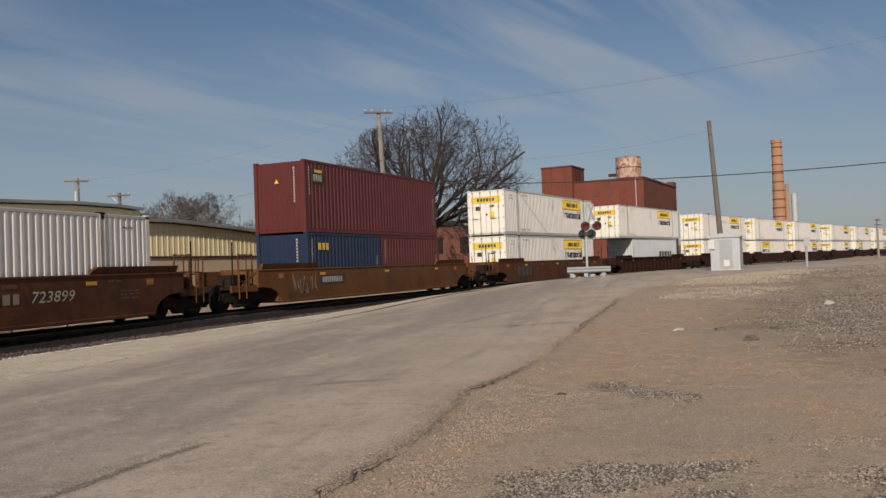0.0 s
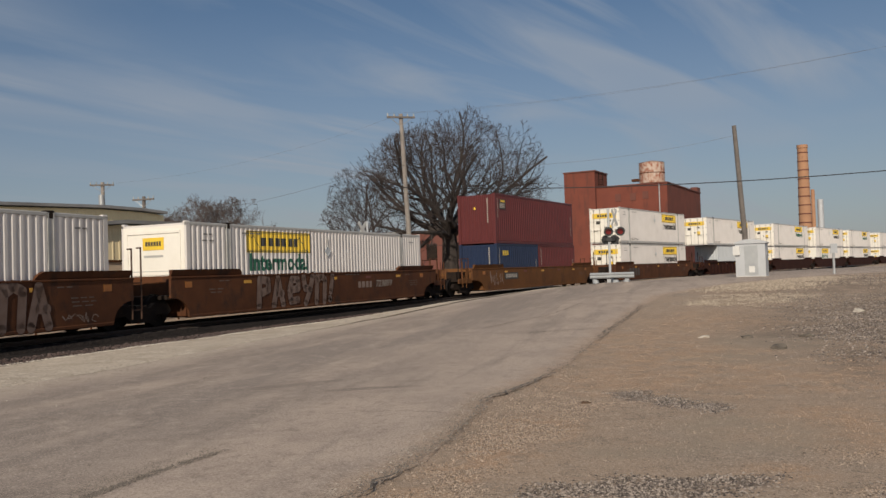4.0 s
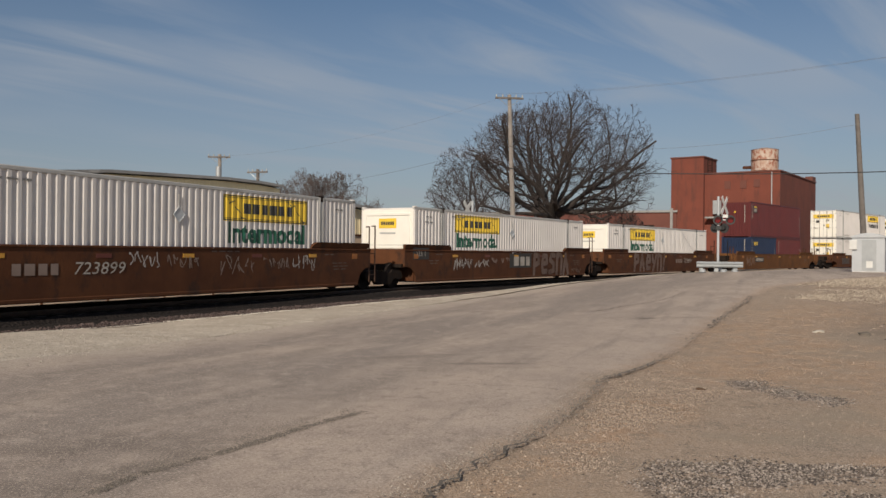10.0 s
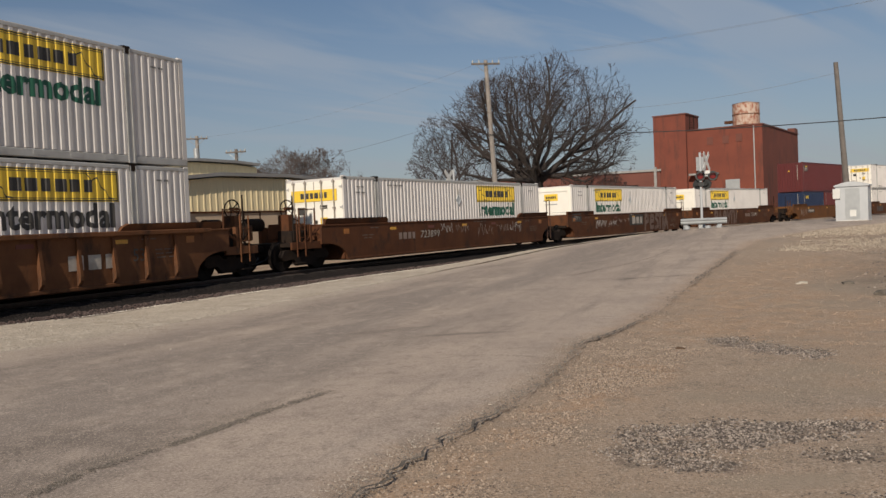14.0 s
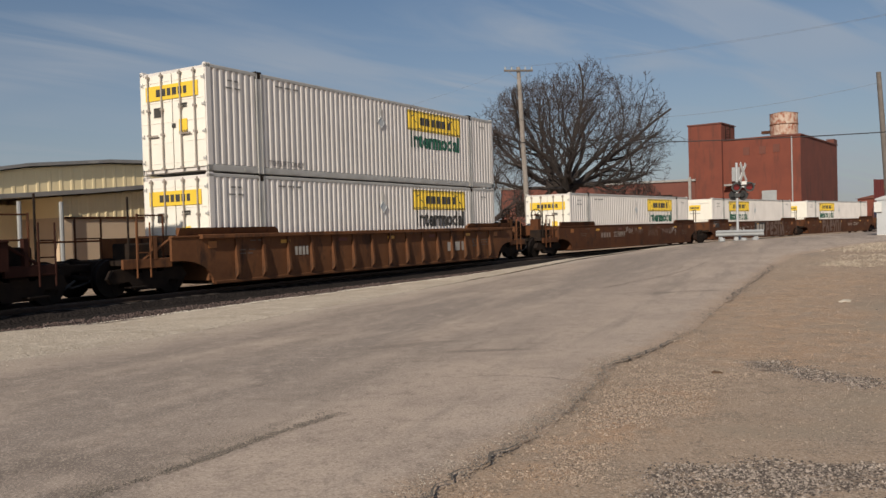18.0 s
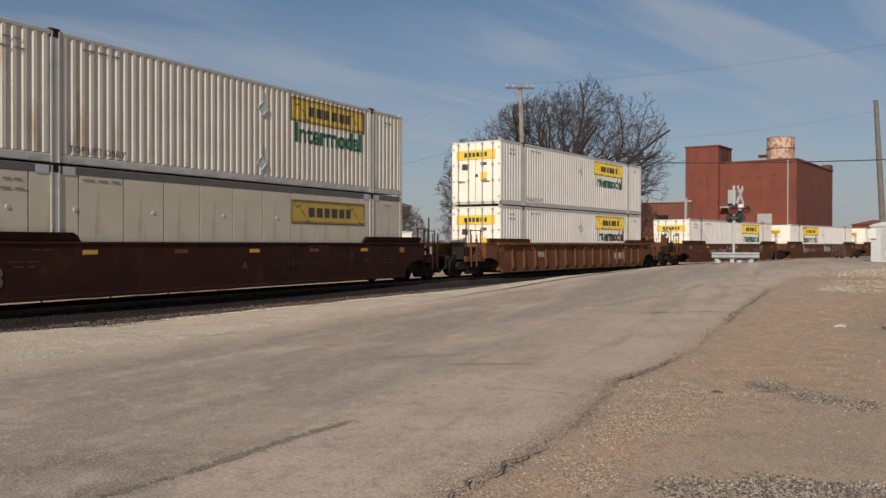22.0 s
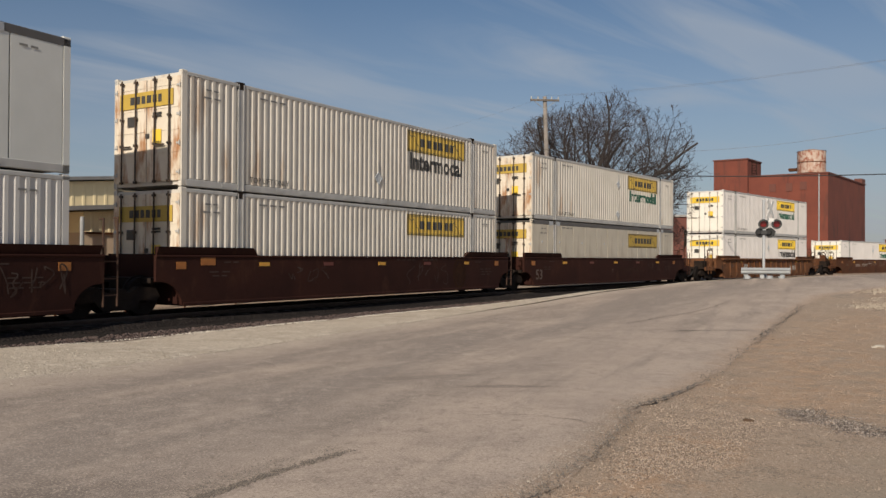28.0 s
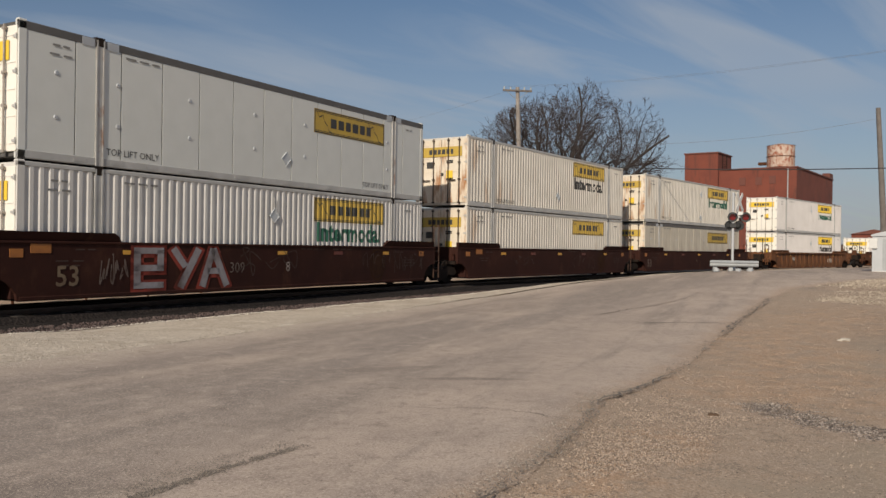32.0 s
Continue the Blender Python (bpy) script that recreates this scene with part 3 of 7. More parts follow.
def sheet(name, left, right, material, lift, cross=10, wobble=0.12, step=0.6, freq=1.1):
    """A strip between two lines of points, following the land, with uneven borders."""
    def resample(pts):
        out = []
        for (ax, ay), (bx, by) in zip(pts, pts[1:]):
            k = max(1, int(math.hypot(bx - ax, by - ay) / step))
            out += [(ax + (bx - ax) * i / k, ay + (by - ay) * i / k) for i in range(k)]
        return out + [pts[-1]]
    a, b = resample(left), resample(right)
    rows = max(len(a), len(b))
    verts, faces = [], []
    for i in range(rows):
        f = i / (rows - 1)
        fa, fb = f * (len(a) - 1), f * (len(b) - 1)
        def pick(p, g):
            k = min(int(g), len(p) - 2)
            return Vector(p[k]).lerp(Vector(p[k + 1]), g - k)
        pa, pb = pick(a, fa), pick(b, fb)
        d = (pb - pa).normalized()
        pa = pa + d * wobble * (noise.noise(Vector((pa.x * freq, pa.y * freq, 3))) + 0.6 * noise.noise(Vector((pa.x * freq * 4, pa.y * freq * 4, 3))))
        pb = pb + d * wobble * (noise.noise(Vector((pb.x * freq, pb.y * freq, 7))) + 0.6 * noise.noise(Vector((pb.x * freq * 4, pb.y * freq * 4, 7))))
        for j in range(cross + 1):
            p = pa.lerp(pb, j / cross)
            edge = 0.03 if j in (0, cross) else 0
            verts.append((p.x, p.y, land(p.x, p.y) + lift - edge))
    w = cross + 1
    faces = [(i * w + j, i * w + j + 1, (i + 1) * w + j + 1, (i + 1) * w + j) for i in range(rows - 1) for j in range(cross)]
    me = quad_mesh(name, verts, faces, material)
    me.polygons.foreach_set("use_smooth", [True] * len(me.polygons))
    me.attributes.new("across", "FLOAT", "POINT").data.foreach_set("value", [j / cross for _ in range(rows) for j in range(cross + 1)])
    return new(name, me)


RIGHT = [(-9.0, -12.0), (-3.6, -2.0), (-1.55, 2.2), (-.78, 4.0), (-.58, 4.72), (-.17, 5.72), (.4, 6.82), (.94, 8.1), (1.34, 9.32), (1.72, 10.6), (2.28, 11.43), (2.95, 12.65), (6.45, 21.0), (9.64, 28.07), (11.6, 31.6), (14.6, 34.6), (20.5, 41.0), (28.0, 47.5), (60.0, 70.0)]
LEFT = [(-19.0, -12.0), (-12.5, -2.0), (-9.4, 2.2), (-7.6, 5.7), (-7.2, 7.4), (-6.7, 9.6), (-6.1, 12.0), (-5.2, 15.0), (-3.5, 19.7), (-.3, 27.8), (2.74, 34.5), (6.2, 41.0), (10.0, 47.0), (15.5, 54.0), (26.0, 66.0), (62.0, 100.0)]


def make_surfaces():
    tagged(sheet("road", LEFT, RIGHT, ASPHALT, 0.035, 16, 0.10), "worn pale asphalt road with cracked crumbling edge", "road", kind="structure")
    # white gravel verge between road and ballast
    toe = [on_track(s, 1.55 if s > 9 else 1.0)[:2] for s in (-30, -12, 0, 4, 8, 11, 16, 22, 30, 38, 48, 60, 80)]
    verge_in = [(-24.0, -16.0), (-13.5, -2.0), (-9.8, 2.2), (-7.3, 6.0), (-6.9, 7.6), (-6.5, 9.8), (-5.9, 12.2), (-5.0, 15.2), (-3.3, 19.9), (-.2, 27.9), (2.78, 34.6), (6.3, 41.2), (14.5, 53.2)]
    tagged(sheet("gravel_verge", toe, verge_in, LIMESTONE, 0.045, 12, 0.34, freq=0.7), "white crushed limestone verge along the tracks", "gravel", kind="structure")


def make_track():
    """Ballast, sleepers and rails of the line."""
    svals = [-60 + 2.0 * i for i in range(230)]
    prof = [(1.75, .0), (1.35, .045), (.55, .06), (.12, .07), (-.12, .195), (-2.5, .195), (-3.3, .06), (-4.1, .0)]
    verts, faces = [], []
    for s in svals:
        for l, z in prof:
            x, y, _ = on_track(s, l)
            verts.append((x, y, z))
    w = len(prof)
    for i in range(len(svals) - 1):
        for j in range(w - 1):
            faces.append((i * w + j, i * w + j + 1, (i + 1) * w + j + 1, (i + 1) * w + j))
    # the bed's near-black colour carries the train's shade as well as oil
    bed = new("ballast_bed", quad_mesh("ballast_bed", verts, faces, SHADEDOILBED))
    tagged(bed, "oily bed of ballast stones under the rails, train's shade in its colour", "ballast", kind="structure")
    for k, side in enumerate((-1.3 - .7525, -1.3 + .7525)):
        verts, faces = [], []
        ring = [(-.07, .20), (.07, .20), (.012, .225), (.037, .29), (.037, .325), (-.037, .325), (-.037, .29), (-.012, .225)]
        for s in svals:
            for o, z in ring:
                x, y, _ = on_track(s, side + o)
                verts.append((x, y, z))
        w = len(ring)
        for i in range(len(svals) - 1):
            for j in range(w):
                faces.append((i * w + j, i * w + (j + 1) % w, (i + 1) * w + (j + 1) % w, (i + 1) * w + j))
        tagged(new("rail", quad_mesh("rail", verts, faces, STEEL)), "worn steel running rail on wooden sleepers", "rail", kind="structure")
    tie = quad_mesh("sleeper", *slab(1.14, .11, .0, .21), TIE)
    for i in range(170):
        s = -16 + 0.55 * i
        x, y, h = on_track(s, -1.3)
        ob = new("sleeper", tie)
        ob.matrix_basis = pose(x, y, 0, 0, 0, -h)
        ob.parent = bed


def slab(hx, hy, z0, z1):
    v = [(x, y, z) for z in (z0, z1) for x, y in ((-hx, -hy), (hx, -hy), (hx, hy), (-hx, hy))]
    return v, [(0, 3, 2, 1), (4, 5, 6, 7), (0, 1, 5, 4), (1, 2, 6, 5), (2, 3, 7, 6), (3, 0, 4, 7)]


make_ground()
make_surfaces()

# ---- the train ----
# distance of the red box's rear end along the line, second by second
RUN = [(0, 29.62), (0.5, 31.70), (1, 33.78), (1.5, 35.85), (2, 37.93), (2.5, 40.02), (4.5, 48.48), (5, 50.62), (5.5, 52.77), (6, 54.93), (6.5, 57.09), (7, 59.25), (7.5, 61.42), (8, 63.60), (8.5, 65.77), (9, 67.94), (9.5, 70.09), (10, 72.24), (10.5, 74.38), (11, 76.49), (11.5, 78.60), (12, 80.70), (12.5, 82.78), (13, 84.86), (13.5, 86.93), (14, 88.98), (14.5, 91.03), (16.5, 99.01), (17, 101.01), (17.5, 103.00), (18, 104.99), (18.5, 106.99), (19, 109.01), (19.5, 111.05), (20, 113.13), (20.5, 115.24), (21, 117.37), (21.5, 119.51), (22, 121.64), (22.5, 123.74), (23, 125.81), (23.5, 127.85), (24, 129.86), (24.5, 131.85), (25, 133.84), (25.5, 135.84), (27.5, 143.92), (28, 145.92), (28.5, 147.92), (29, 149.93), (29.5, 151.95), (30, 153.97), (30.5, 155.98), (31, 157.99), (31.5, 159.99), (32, 162.00)]
TIMES = [t for t, _ in RUN]
FLOOR = 0.58        # well floor
HALF = 8.075        # half a 53-foot box


RIBP, RIBD = 0.236, 0.029      # pitch and depth of the corrugated sides


def rib_depth(x, period, depth):
    """0 on the outer flats, depth in the hollows of a corrugated wall."""
    f = (x / period) % 1.0
    if f < 0.36:
        return 0.0
    if f < 0.50:
        return depth * (f - 0.36) / 0.14
    if f < 0.86:
        return depth
    return depth * (1.0 - f) / 0.14


def breaks(x0, x1, period):
    xs = {x0, x1}
    k = math.floor(x0 / period)
    while k * period < x1:
        for f in (0.0, 0.36, 0.50, 0.86):
            x = (k + f) * period
            if x0 < x < x1:
                xs.add(x)
        k += 1
    return sorted(xs)


def corrugated(bm, x0, x1, z0, z1, y, period=RIBP, depth=RIBD, lift=0.0):
    """A corrugated wall facing -y, its outer flats at y."""
    prev = None
    for x in breaks(x0, x1, period):
        yy = y + rib_depth(x + 1e-6, period, depth) - lift
        a, b = bm.verts.new((x, yy, z0)), bm.verts.new((x, yy, z1))
        if prev:
            bm.faces.new((prev[0], a, b, prev[1]))
        prev = (a, b)


def on_ribs(me, dx, dz, y, period=RIBP, depth=RIBD, lift=0.006):
    """Lays flat lettering onto a corrugated wall."""
    bm = bmesh.new()
    bm.from_mesh(me)
    bmesh.ops.translate(bm, verts=bm.verts, vec=(dx, 0, dz))
    lo, hi = min(v.co.x for v in bm.verts), max(v.co.x for v in bm.verts)
    for x in breaks(lo, hi, period)[1:-1]:
        bmesh.ops.bisect_plane(bm, geom=bm.verts[:] + bm.edges[:] + bm.faces[:], plane_co=(x, 0, 0), plane_no=(1, 0, 0))
    for v in bm.verts:
        v.co.y = y + rib_depth(v.co.x + 1e-6, period, depth) - lift
    out = bpy.data.meshes.new("lettering")
    bm.to_mesh(out)
    bm.free()
    out.materials.append(me.materials[0])
    return out


def glyph_bars(bm, n, width, height, stroke, y=0.0):
    """A line of n plain solid blocks in the x, z plane, centred, of uneven width."""
    if height < .12:
        n, height = max(2, n // 3), height * .55
    wide = [(1, .80, .92, 1.06, .88, 1)[(i * 5 + n) % 6] for i in range(n)]
    unit = width / (sum(wide) + .34 * (n - 1))
    x = -width / 2
    for w in wide:
        q = x + w * unit
        bm.faces.new([bm.verts.new(p) for p in ((x, y, -height / 2), (q, y, -height / 2), (q, y, height / 2), (x, y, height / 2))])
        x = q + .34 * unit


def bars_mesh(n, width, height, stroke, material):
    bm = bmesh.new()
    glyph_bars(bm, n, width, height, stroke)
    me = bpy.data.meshes.new("owner_mark")
    bm.to_mesh(me)
    bm.free()
    me.materials.append(material)
    return me


def scroll(bm, x, z, sx, y):
    """The line ornament in a sign's corner: a slanting stroke with a hooked end."""
    pts = [(-.42, .30), (-.30, .12), (-.12, .20), (-.05, .02), (.12, -.10), (.20, -.26), (.36, -.30)]
    for (a, b), (c, d) in zip(pts, pts[1:]):
        t = 0.018
        bm.faces.new([bm.verts.new((x + sx * px, y, z + pz)) for px, pz in ((a, b - t), (c, d - t), (c, d + t), (a, b + t))])


_MESH = {}


def shared(key, make):
    if key not in _MESH:
        _MESH[key] = make()
    return _MESH[key]


def sign_parts(root, x, z, y, ribbed, word, word_mat=None, ground=None):
    """The yellow company panel (plain blocks for its name) and the word under it, on the flank that faces -y."""
    depth = RIBD if ribbed else 0.0
    # the panels are built where they sit, so that they follow the ribs
    def at_place(fn, key, material):
        def make():
            bm = bmesh.new()
            fn(bm)
            for v in bm.verts:
                v.co.y = y + rib_depth(v.co.x + 1e-6, RIBP, depth) - v.co.y
            me = bpy.data.meshes.new(key)
            bm.to_mesh(me)
            bm.free()
            me.materials.append(material)
            return me
        return shared((key, x, z, y, ribbed), make)
    def strip(bm, x0, x1, z0, z1, lift):
        prev = None
        for xx in breaks(x0, x1, RIBP):
            a, b = bm.verts.new((xx, lift, z0)), bm.verts.new((xx, lift, z1))
            if prev:
                bm.faces.new((prev[0], a, b, prev[1]))
            prev = (a, b)
    part("sign_panel", at_place(lambda bm: strip(bm, x - 1.93, x + 1.93, z - .37, z + .37, 0.004), "sign_panel_" + (ground or YELLOW).name, ground or YELLOW), None, root, "yellow company panel")
    def border(bm):
        for z0, z1 in ((-.355, -.325), (.325, .355), (-.30, -.285), (.285, .30)):
            strip(bm, x - 1.91, x + 1.91, z + z0, z + z1, 0.008)
        for x0 in (-1.91, 1.88):
            strip(bm, x + x0, x + x0 + .03, z - .325, z + .325, 0.008)
    part("sign_border", at_place(border, "sign_border", INK), None, root)
    def owner_mark():
        return on_ribs(bars_mesh(6, 2.2, .29, .085, INK), x, z, y, depth=depth, lift=0.009)
    part("company_mark", shared(("blocks", x, z, y, ribbed), owner_mark), None, root, "black blocks of a company name")
    def orn():
        bm = bmesh.new()
        scroll(bm, -1.38, 0, 1, 0)
        scroll(bm, 1.38, 0, 1, 0)
        me = bpy.data.meshes.new("o")
        bm.to_mesh(me)
        bm.free()
        me.materials.append(INK)
        return on_ribs(me, x, z, y, depth=depth, lift=0.009)
    part("ornament", shared(("orn", x, z, y, ribbed), orn), None, root)
    if word:
        part("lettering", shared(("word", x, z, y, ribbed, word_mat.name), lambda: on_ribs(words_mesh("Intermodal", .80, word_mat, bold=.028), x, z - .72, y, depth=depth)), None, root, "the word Intermodal in " + ("green" if word_mat is GREEN else "black"))


def door_end(root, x, w, h, paint, sgn, sign=True, detail=True):
    """Two door leaves with lock rods, hinges and handles, facing along sgn * x."""
    def leaf():
        bm = bmesh.new()
        bbox(bm, 0, .03, -.615, .615, .14, h - .12, .012)
        for k in range(5):
            z = .30 + k * (h - .62) / 4
            box(bm, .03, .042, -.57, .57, z - .012, z + .012)
        return mesh_of("door_leaf", bm, paint)
    def rod():
        bm = bmesh.new()
        tube(bm, (0, 0, .10), (0, 0, h - .08), .024, n=6)
        for z in (.14, h * .38, h * .62, h - .16):
            box(bm, -.03, .03, -.05, .05, z - .03, z + .03)
        return mesh_of("lock_rod", bm, gear)
    gear = ROD if paint is DOORW2 else RODPALE
    def hinge():
        bm = bmesh.new()
        box(bm, -.005, .03, -.05, .05, -.025, .025)
        tube(bm, (.02, .05, -.06), (.02, .05, .06), .016, n=6)
        return mesh_of("hinge", bm, RAILGREY)
    turn = 0 if sgn > 0 else 180
    for y in (-.635, .635):
        d = part("door_leaf", shared(("leaf", w, h, paint.name), leaf), None, root, "white container door")
        d.matrix_basis = pose(x, y, 0, 0, 0, turn)
        if detail:
            for dy in (-.30, .30):
                r = part("lock_rod", shared(("rod", h, gear.name), rod), None, d, "steel lock rod")
                r.matrix_basis = pose(.085, dy * .9, 0)
            hd = part("handle", shared(("handle", gear.name), lambda: mesh_of("handle", built(box, 0, .03, -.28, .10, -.02, .02), gear)), None, d)
            hd.matrix_basis = pose(.085, 0, h * .37)
            for k in range(4):
                hg = part("hinge", shared("hinge", hinge), None, d)
                hg.matrix_basis = pose(.03, (.56 if (y > 0) == (sgn > 0) else -.56), .35 + k * (h - .7) / 3)
    if sign:
        tint = OLDYELLOW if paint is DOORW2 else YELLOW
        s = part("door_sign", shared(("door_sign", tint.name), lambda: mesh_of("door_sign", built(box, 0, .012, -1.02, 1.02, -.20, .20), tint)), None, root, "yellow company panel")
        s.matrix_basis = pose(x + sgn * .047, 0, h - .62, 0, 0, turn)
        def blocks():
            me = bars_mesh(6, 1.2, .20, .05, INK)
            me.transform(Matrix.Rotation(radians(90), 4, "Z"))
            return me
        s2 = part("company_mark", shared("door_blocks", blocks), None, s)
        s2.matrix_basis = pose(.016, 0, 0)
        for (yy, zz, a, b, m) in ((-.42, 1.25, .16, .20, YELLOW), (-.42, 1.10, .16, .05, INK), (.55, 1.70, .17, .13, INK), (-.42, 1.85, .16, .03, INK), (-.42, 1.78, .16, .02, INK), (-.05, 1.30, .07, .06, INK)):
            pl = part("placard", shared(("placard", a, b, m.name), lambda a=a, b=b, m=m: mesh_of("placard", built(box, 0, .008, -a, a, -b, b), m)), None, root)
            pl.matrix_basis = pose(x + sgn * .046, yy * -sgn if sgn < 0 else yy, zz, 0, 0, turn)


def nose_end(root, x, h, paint, sgn):
    """A plain front wall with three pressed ribs, a small sign and the frame round it."""
    def wall():
        bm = bmesh.new()
        box(bm, -.02, .02, -1.22, 1.22, .1, h - .1)
        for z in (.45, .88, 1.30, 2.58):
            bbox(bm, .02, .05, -1.05, 1.05, z - .05, z + .05, .02)
        for y in (-1.05, 1.05):
            box(bm, .02, .045, y - .03, y + .03, 1.35, 2.62)
        return mesh_of("front_wall", bm, paint)
    # thin grey strips by the ribs stand in for the shade in their grooves
    def grooves():
        bm = bmesh.new()
        for z in (.52, .95, 1.37):
            box(bm, .02, .024, -1.0, 1.0, z - .014, z + .014)
        box(bm, .02, .026, -.38, .38, 1.80, 1.87)
        return mesh_of("rib_seam", bm, RAILGREY)
    turn = 0 if sgn > 0 else 180
    w = part("front_wall", shared(("nose", h, paint.name), wall), None, root)
    w.matrix_basis = pose(x, 0, 0, 0, 0, turn)
    tagged(part("rib_seam", shared("nose_shade", grooves), None, w, "thin grey strips as painted shade along the pressed ribs"), kind="stuff")
    s = part("nose_sign", shared("nose_sign", lambda: mesh_of("nose_sign", built(box, 0, .01, -.42, .42, -.19, .19), YELLOW)), None, root, "small yellow company panel")
    s.matrix_basis = pose(x + sgn * .022, 0, 2.22, 0, 0, turn)
    def blocks():
        me = bars_mesh(6, .62, .14, .032, INK)
        me.transform(Matrix.Rotation(radians(90), 4, "Z"))
        return me
    b = part("company_mark", shared("nose_blocks", blocks), None, s)
    b.matrix_basis = pose(.013, 0, 0)


def container53(label, paint, style="ribbed", word=True, word_mat=None, doors_at=-1, logo_x=3.6, detail=True, placards=((-.15, 2.02),)):
    """A 53-foot box, base at z = 0, x ahead. style: ribbed or plate. doors_at: the end with the doors."""
    h = 2.85
    word_mat = word_mat or GREEN
    root = thing("intermodal_container", label, "container", "containers on the train")
    core = SEAMGREY if style == "plate" else paint
    part("body", shared(("core53", core.name), lambda: mesh_of("body", built(box, -HALF + .03, HALF - .03, -1.235, 1.235, .04, h - .03), core)), None, root)
    if style == "ribbed":
        def side():
            bm = bmesh.new()
            for a, b in ((-HALF + .12, -6.22), (-5.98, 5.98), (6.22, HALF - .12)):
                corrugated(bm, a, b, .20, h - .10, -1.29)
            return mesh_of("side_panel", bm, paint)
    for turn in (0, 180):
        if style == "ribbed":
            sd = part("side_panel", shared(("side", style, paint.name), side), None, root, "corrugated white steel side")
            sd.matrix_basis = pose(0, 0, 0, 0, 0, turn)
            continue
        for k in range(13):
            x = -HALF + .12 + k * 1.2204
            sd = part("side_plate", shared(("plate", paint.name), lambda: mesh_of("side_plate", built(bbox, .017, 1.203, -1.285, -1.24, .16, h - .10, .006), paint)), None, root, "smooth side plate" if k == 0 else "")
            sd.matrix_basis = pose(0, 0, 0, 0, 0, turn) @ pose(x, 0, 0)
    for turn in (0, 180):
        tr = part("top_rail", shared(("toprail", style), lambda: mesh_of("top_rail", built(bbox, -HALF, HALF, -1.295, -1.21, h - (.11 if style == "ribbed" else .19), h), RAILGREY if style == "ribbed" else BANDGREY)), None, root)
        tr.matrix_basis = pose(0, 0, 0, 0, 0, turn)
        br = part("bottom_rail", shared("botrail", lambda: mesh_of("bottom_rail", built(bottom_rail), RAILGREY)), None, root)
        br.matrix_basis = pose(0, 0, 0, 0, 0, turn)
    for x in (-6.1, 6.1):
        for turn in (0, 180):
            p = part("lift_post", shared(("post", style), lambda: mesh_of("lift_post", built(lift_post, h), RAILGREY if style == "ribbed" else RUSTPOST)), None, root, "upright lifting post")
            p.matrix_basis = pose(x, 0, 0, 0, 0, turn)
            c = part("lift_casting", shared("casting", lambda: mesh_of("lift_casting", built(casting), GRIME)), None, root, "dark steel lifting casting")
            c.matrix_basis = pose(x, -1.21 if turn == 0 else 1.21, h - .12)
    for x in (-HALF, HALF):
        for y in (-1.23, 1.23):
            cp = part("corner_post", shared(("corner", paint.name), lambda: mesh_of("corner_post", built(bbox, -.08, .08, -.065, .065, 0, 2.88), paint)), None, root)
            cp.matrix_basis = pose(x + (.08 if x < 0 else -.08), y, 0)
    dp = DOORW2 if paint in (WHITE2, GRIMYPLATE) else DOORW
    door_end(root, doors_at * (HALF - .01), 2.5, h, dp, doors_at, detail=detail)
    nose_end(root, -doors_at * (HALF - .01), h, DOORW, -doors_at)
    fy = -1.29 if style == "ribbed" else -1.288
    sign_parts(root, logo_x, 2.30 if style == "ribbed" else 2.12, fy, style == "ribbed", word, word_mat, OLDYELLOW if paint in (WHITE2, GRIMYPLATE, PLATE, WHITE3) else YELLOW)
    if style == "plate":
        def rivet():
            bm = bmesh.new()
            tube(bm, (0, -1.285, 0), (0, -1.30, 0), .06, .045, n=10)
            return mesh_of("vent_cap", bm, SILVER)
        for x in (-7.2, -5.6, -3.4, -1.0, 1.2, 5.7):
            for z in (.95, 1.9):
                v = part("vent_cap", shared("vent_cap", rivet), None, root, "round rivet cap")
                v.matrix_basis = pose(x, 0, z)
        t = part("lettering", shared("toplift", lambda: words_mesh("TOP LIFT ONLY", .22, INK)), None, root, "the words TOP LIFT ONLY")
        t.matrix_basis = pose(-5.15, -1.292, .34)
        if paint is PLATE:
            part("lettering", shared("toplift", lambda: None), None, root).matrix_basis = pose(5.0, -1.292, .34)
        for px in (-6.42, -5.76, 5.80, 6.40):
            part("lift_plate", shared("lift_plate", lambda: mesh_of("lift_plate", built(bbox, -.16, .16, -.012, .0, -.09, .09, .004), SILVER)), None, root, "riveted steel plate beside the lifting post").matrix_basis = pose(px, -1.288, h - .11)
        d = part("placard_holder", shared("diamond", lambda: mesh_of("placard_holder", built(diamond), PALEGREY)), None, root, "metal diamond placard holder")
        d.matrix_basis = pose(.35, -1.288, .8)
    elif detail:
        t = part("lettering", shared("toplift", lambda: words_mesh("TOP LIFT ONLY", .22, INK)), None, root)
        t.matrix_basis = pose(-5.0, -1.297, .32)
        for px, pz in placards:
            d = part("placard_holder", shared("diamond", lambda: mesh_of("placard_holder", built(diamond), PALEGREY)), None, root, "metal diamond placard holder")
            d.matrix_basis = pose(px, -1.30, pz)
            part("hanger", shared("hanger", lambda: mesh_of("hanger", built(box, -.022, .022, -.012, 0, .20, .52), RUSTPOST)), None, d, "rusty strap")
    if detail:
        for (x, z, n, w) in ((-7.1, h - .36, 4, .42), (7.1, h - .36, 4, .42), (-4.9, h - .28, 9, 1.0), (-7.1, h - .56, 7, .55)):
            st = part("stencil_mark", shared(("stencil", n, w), lambda n=n, w=w: bars_mesh(n, w, .085, .022, STENCILGREY)), None, root, "small grey stencilled marks")
            st.matrix_basis = pose(x, -1.297, z)
    return root


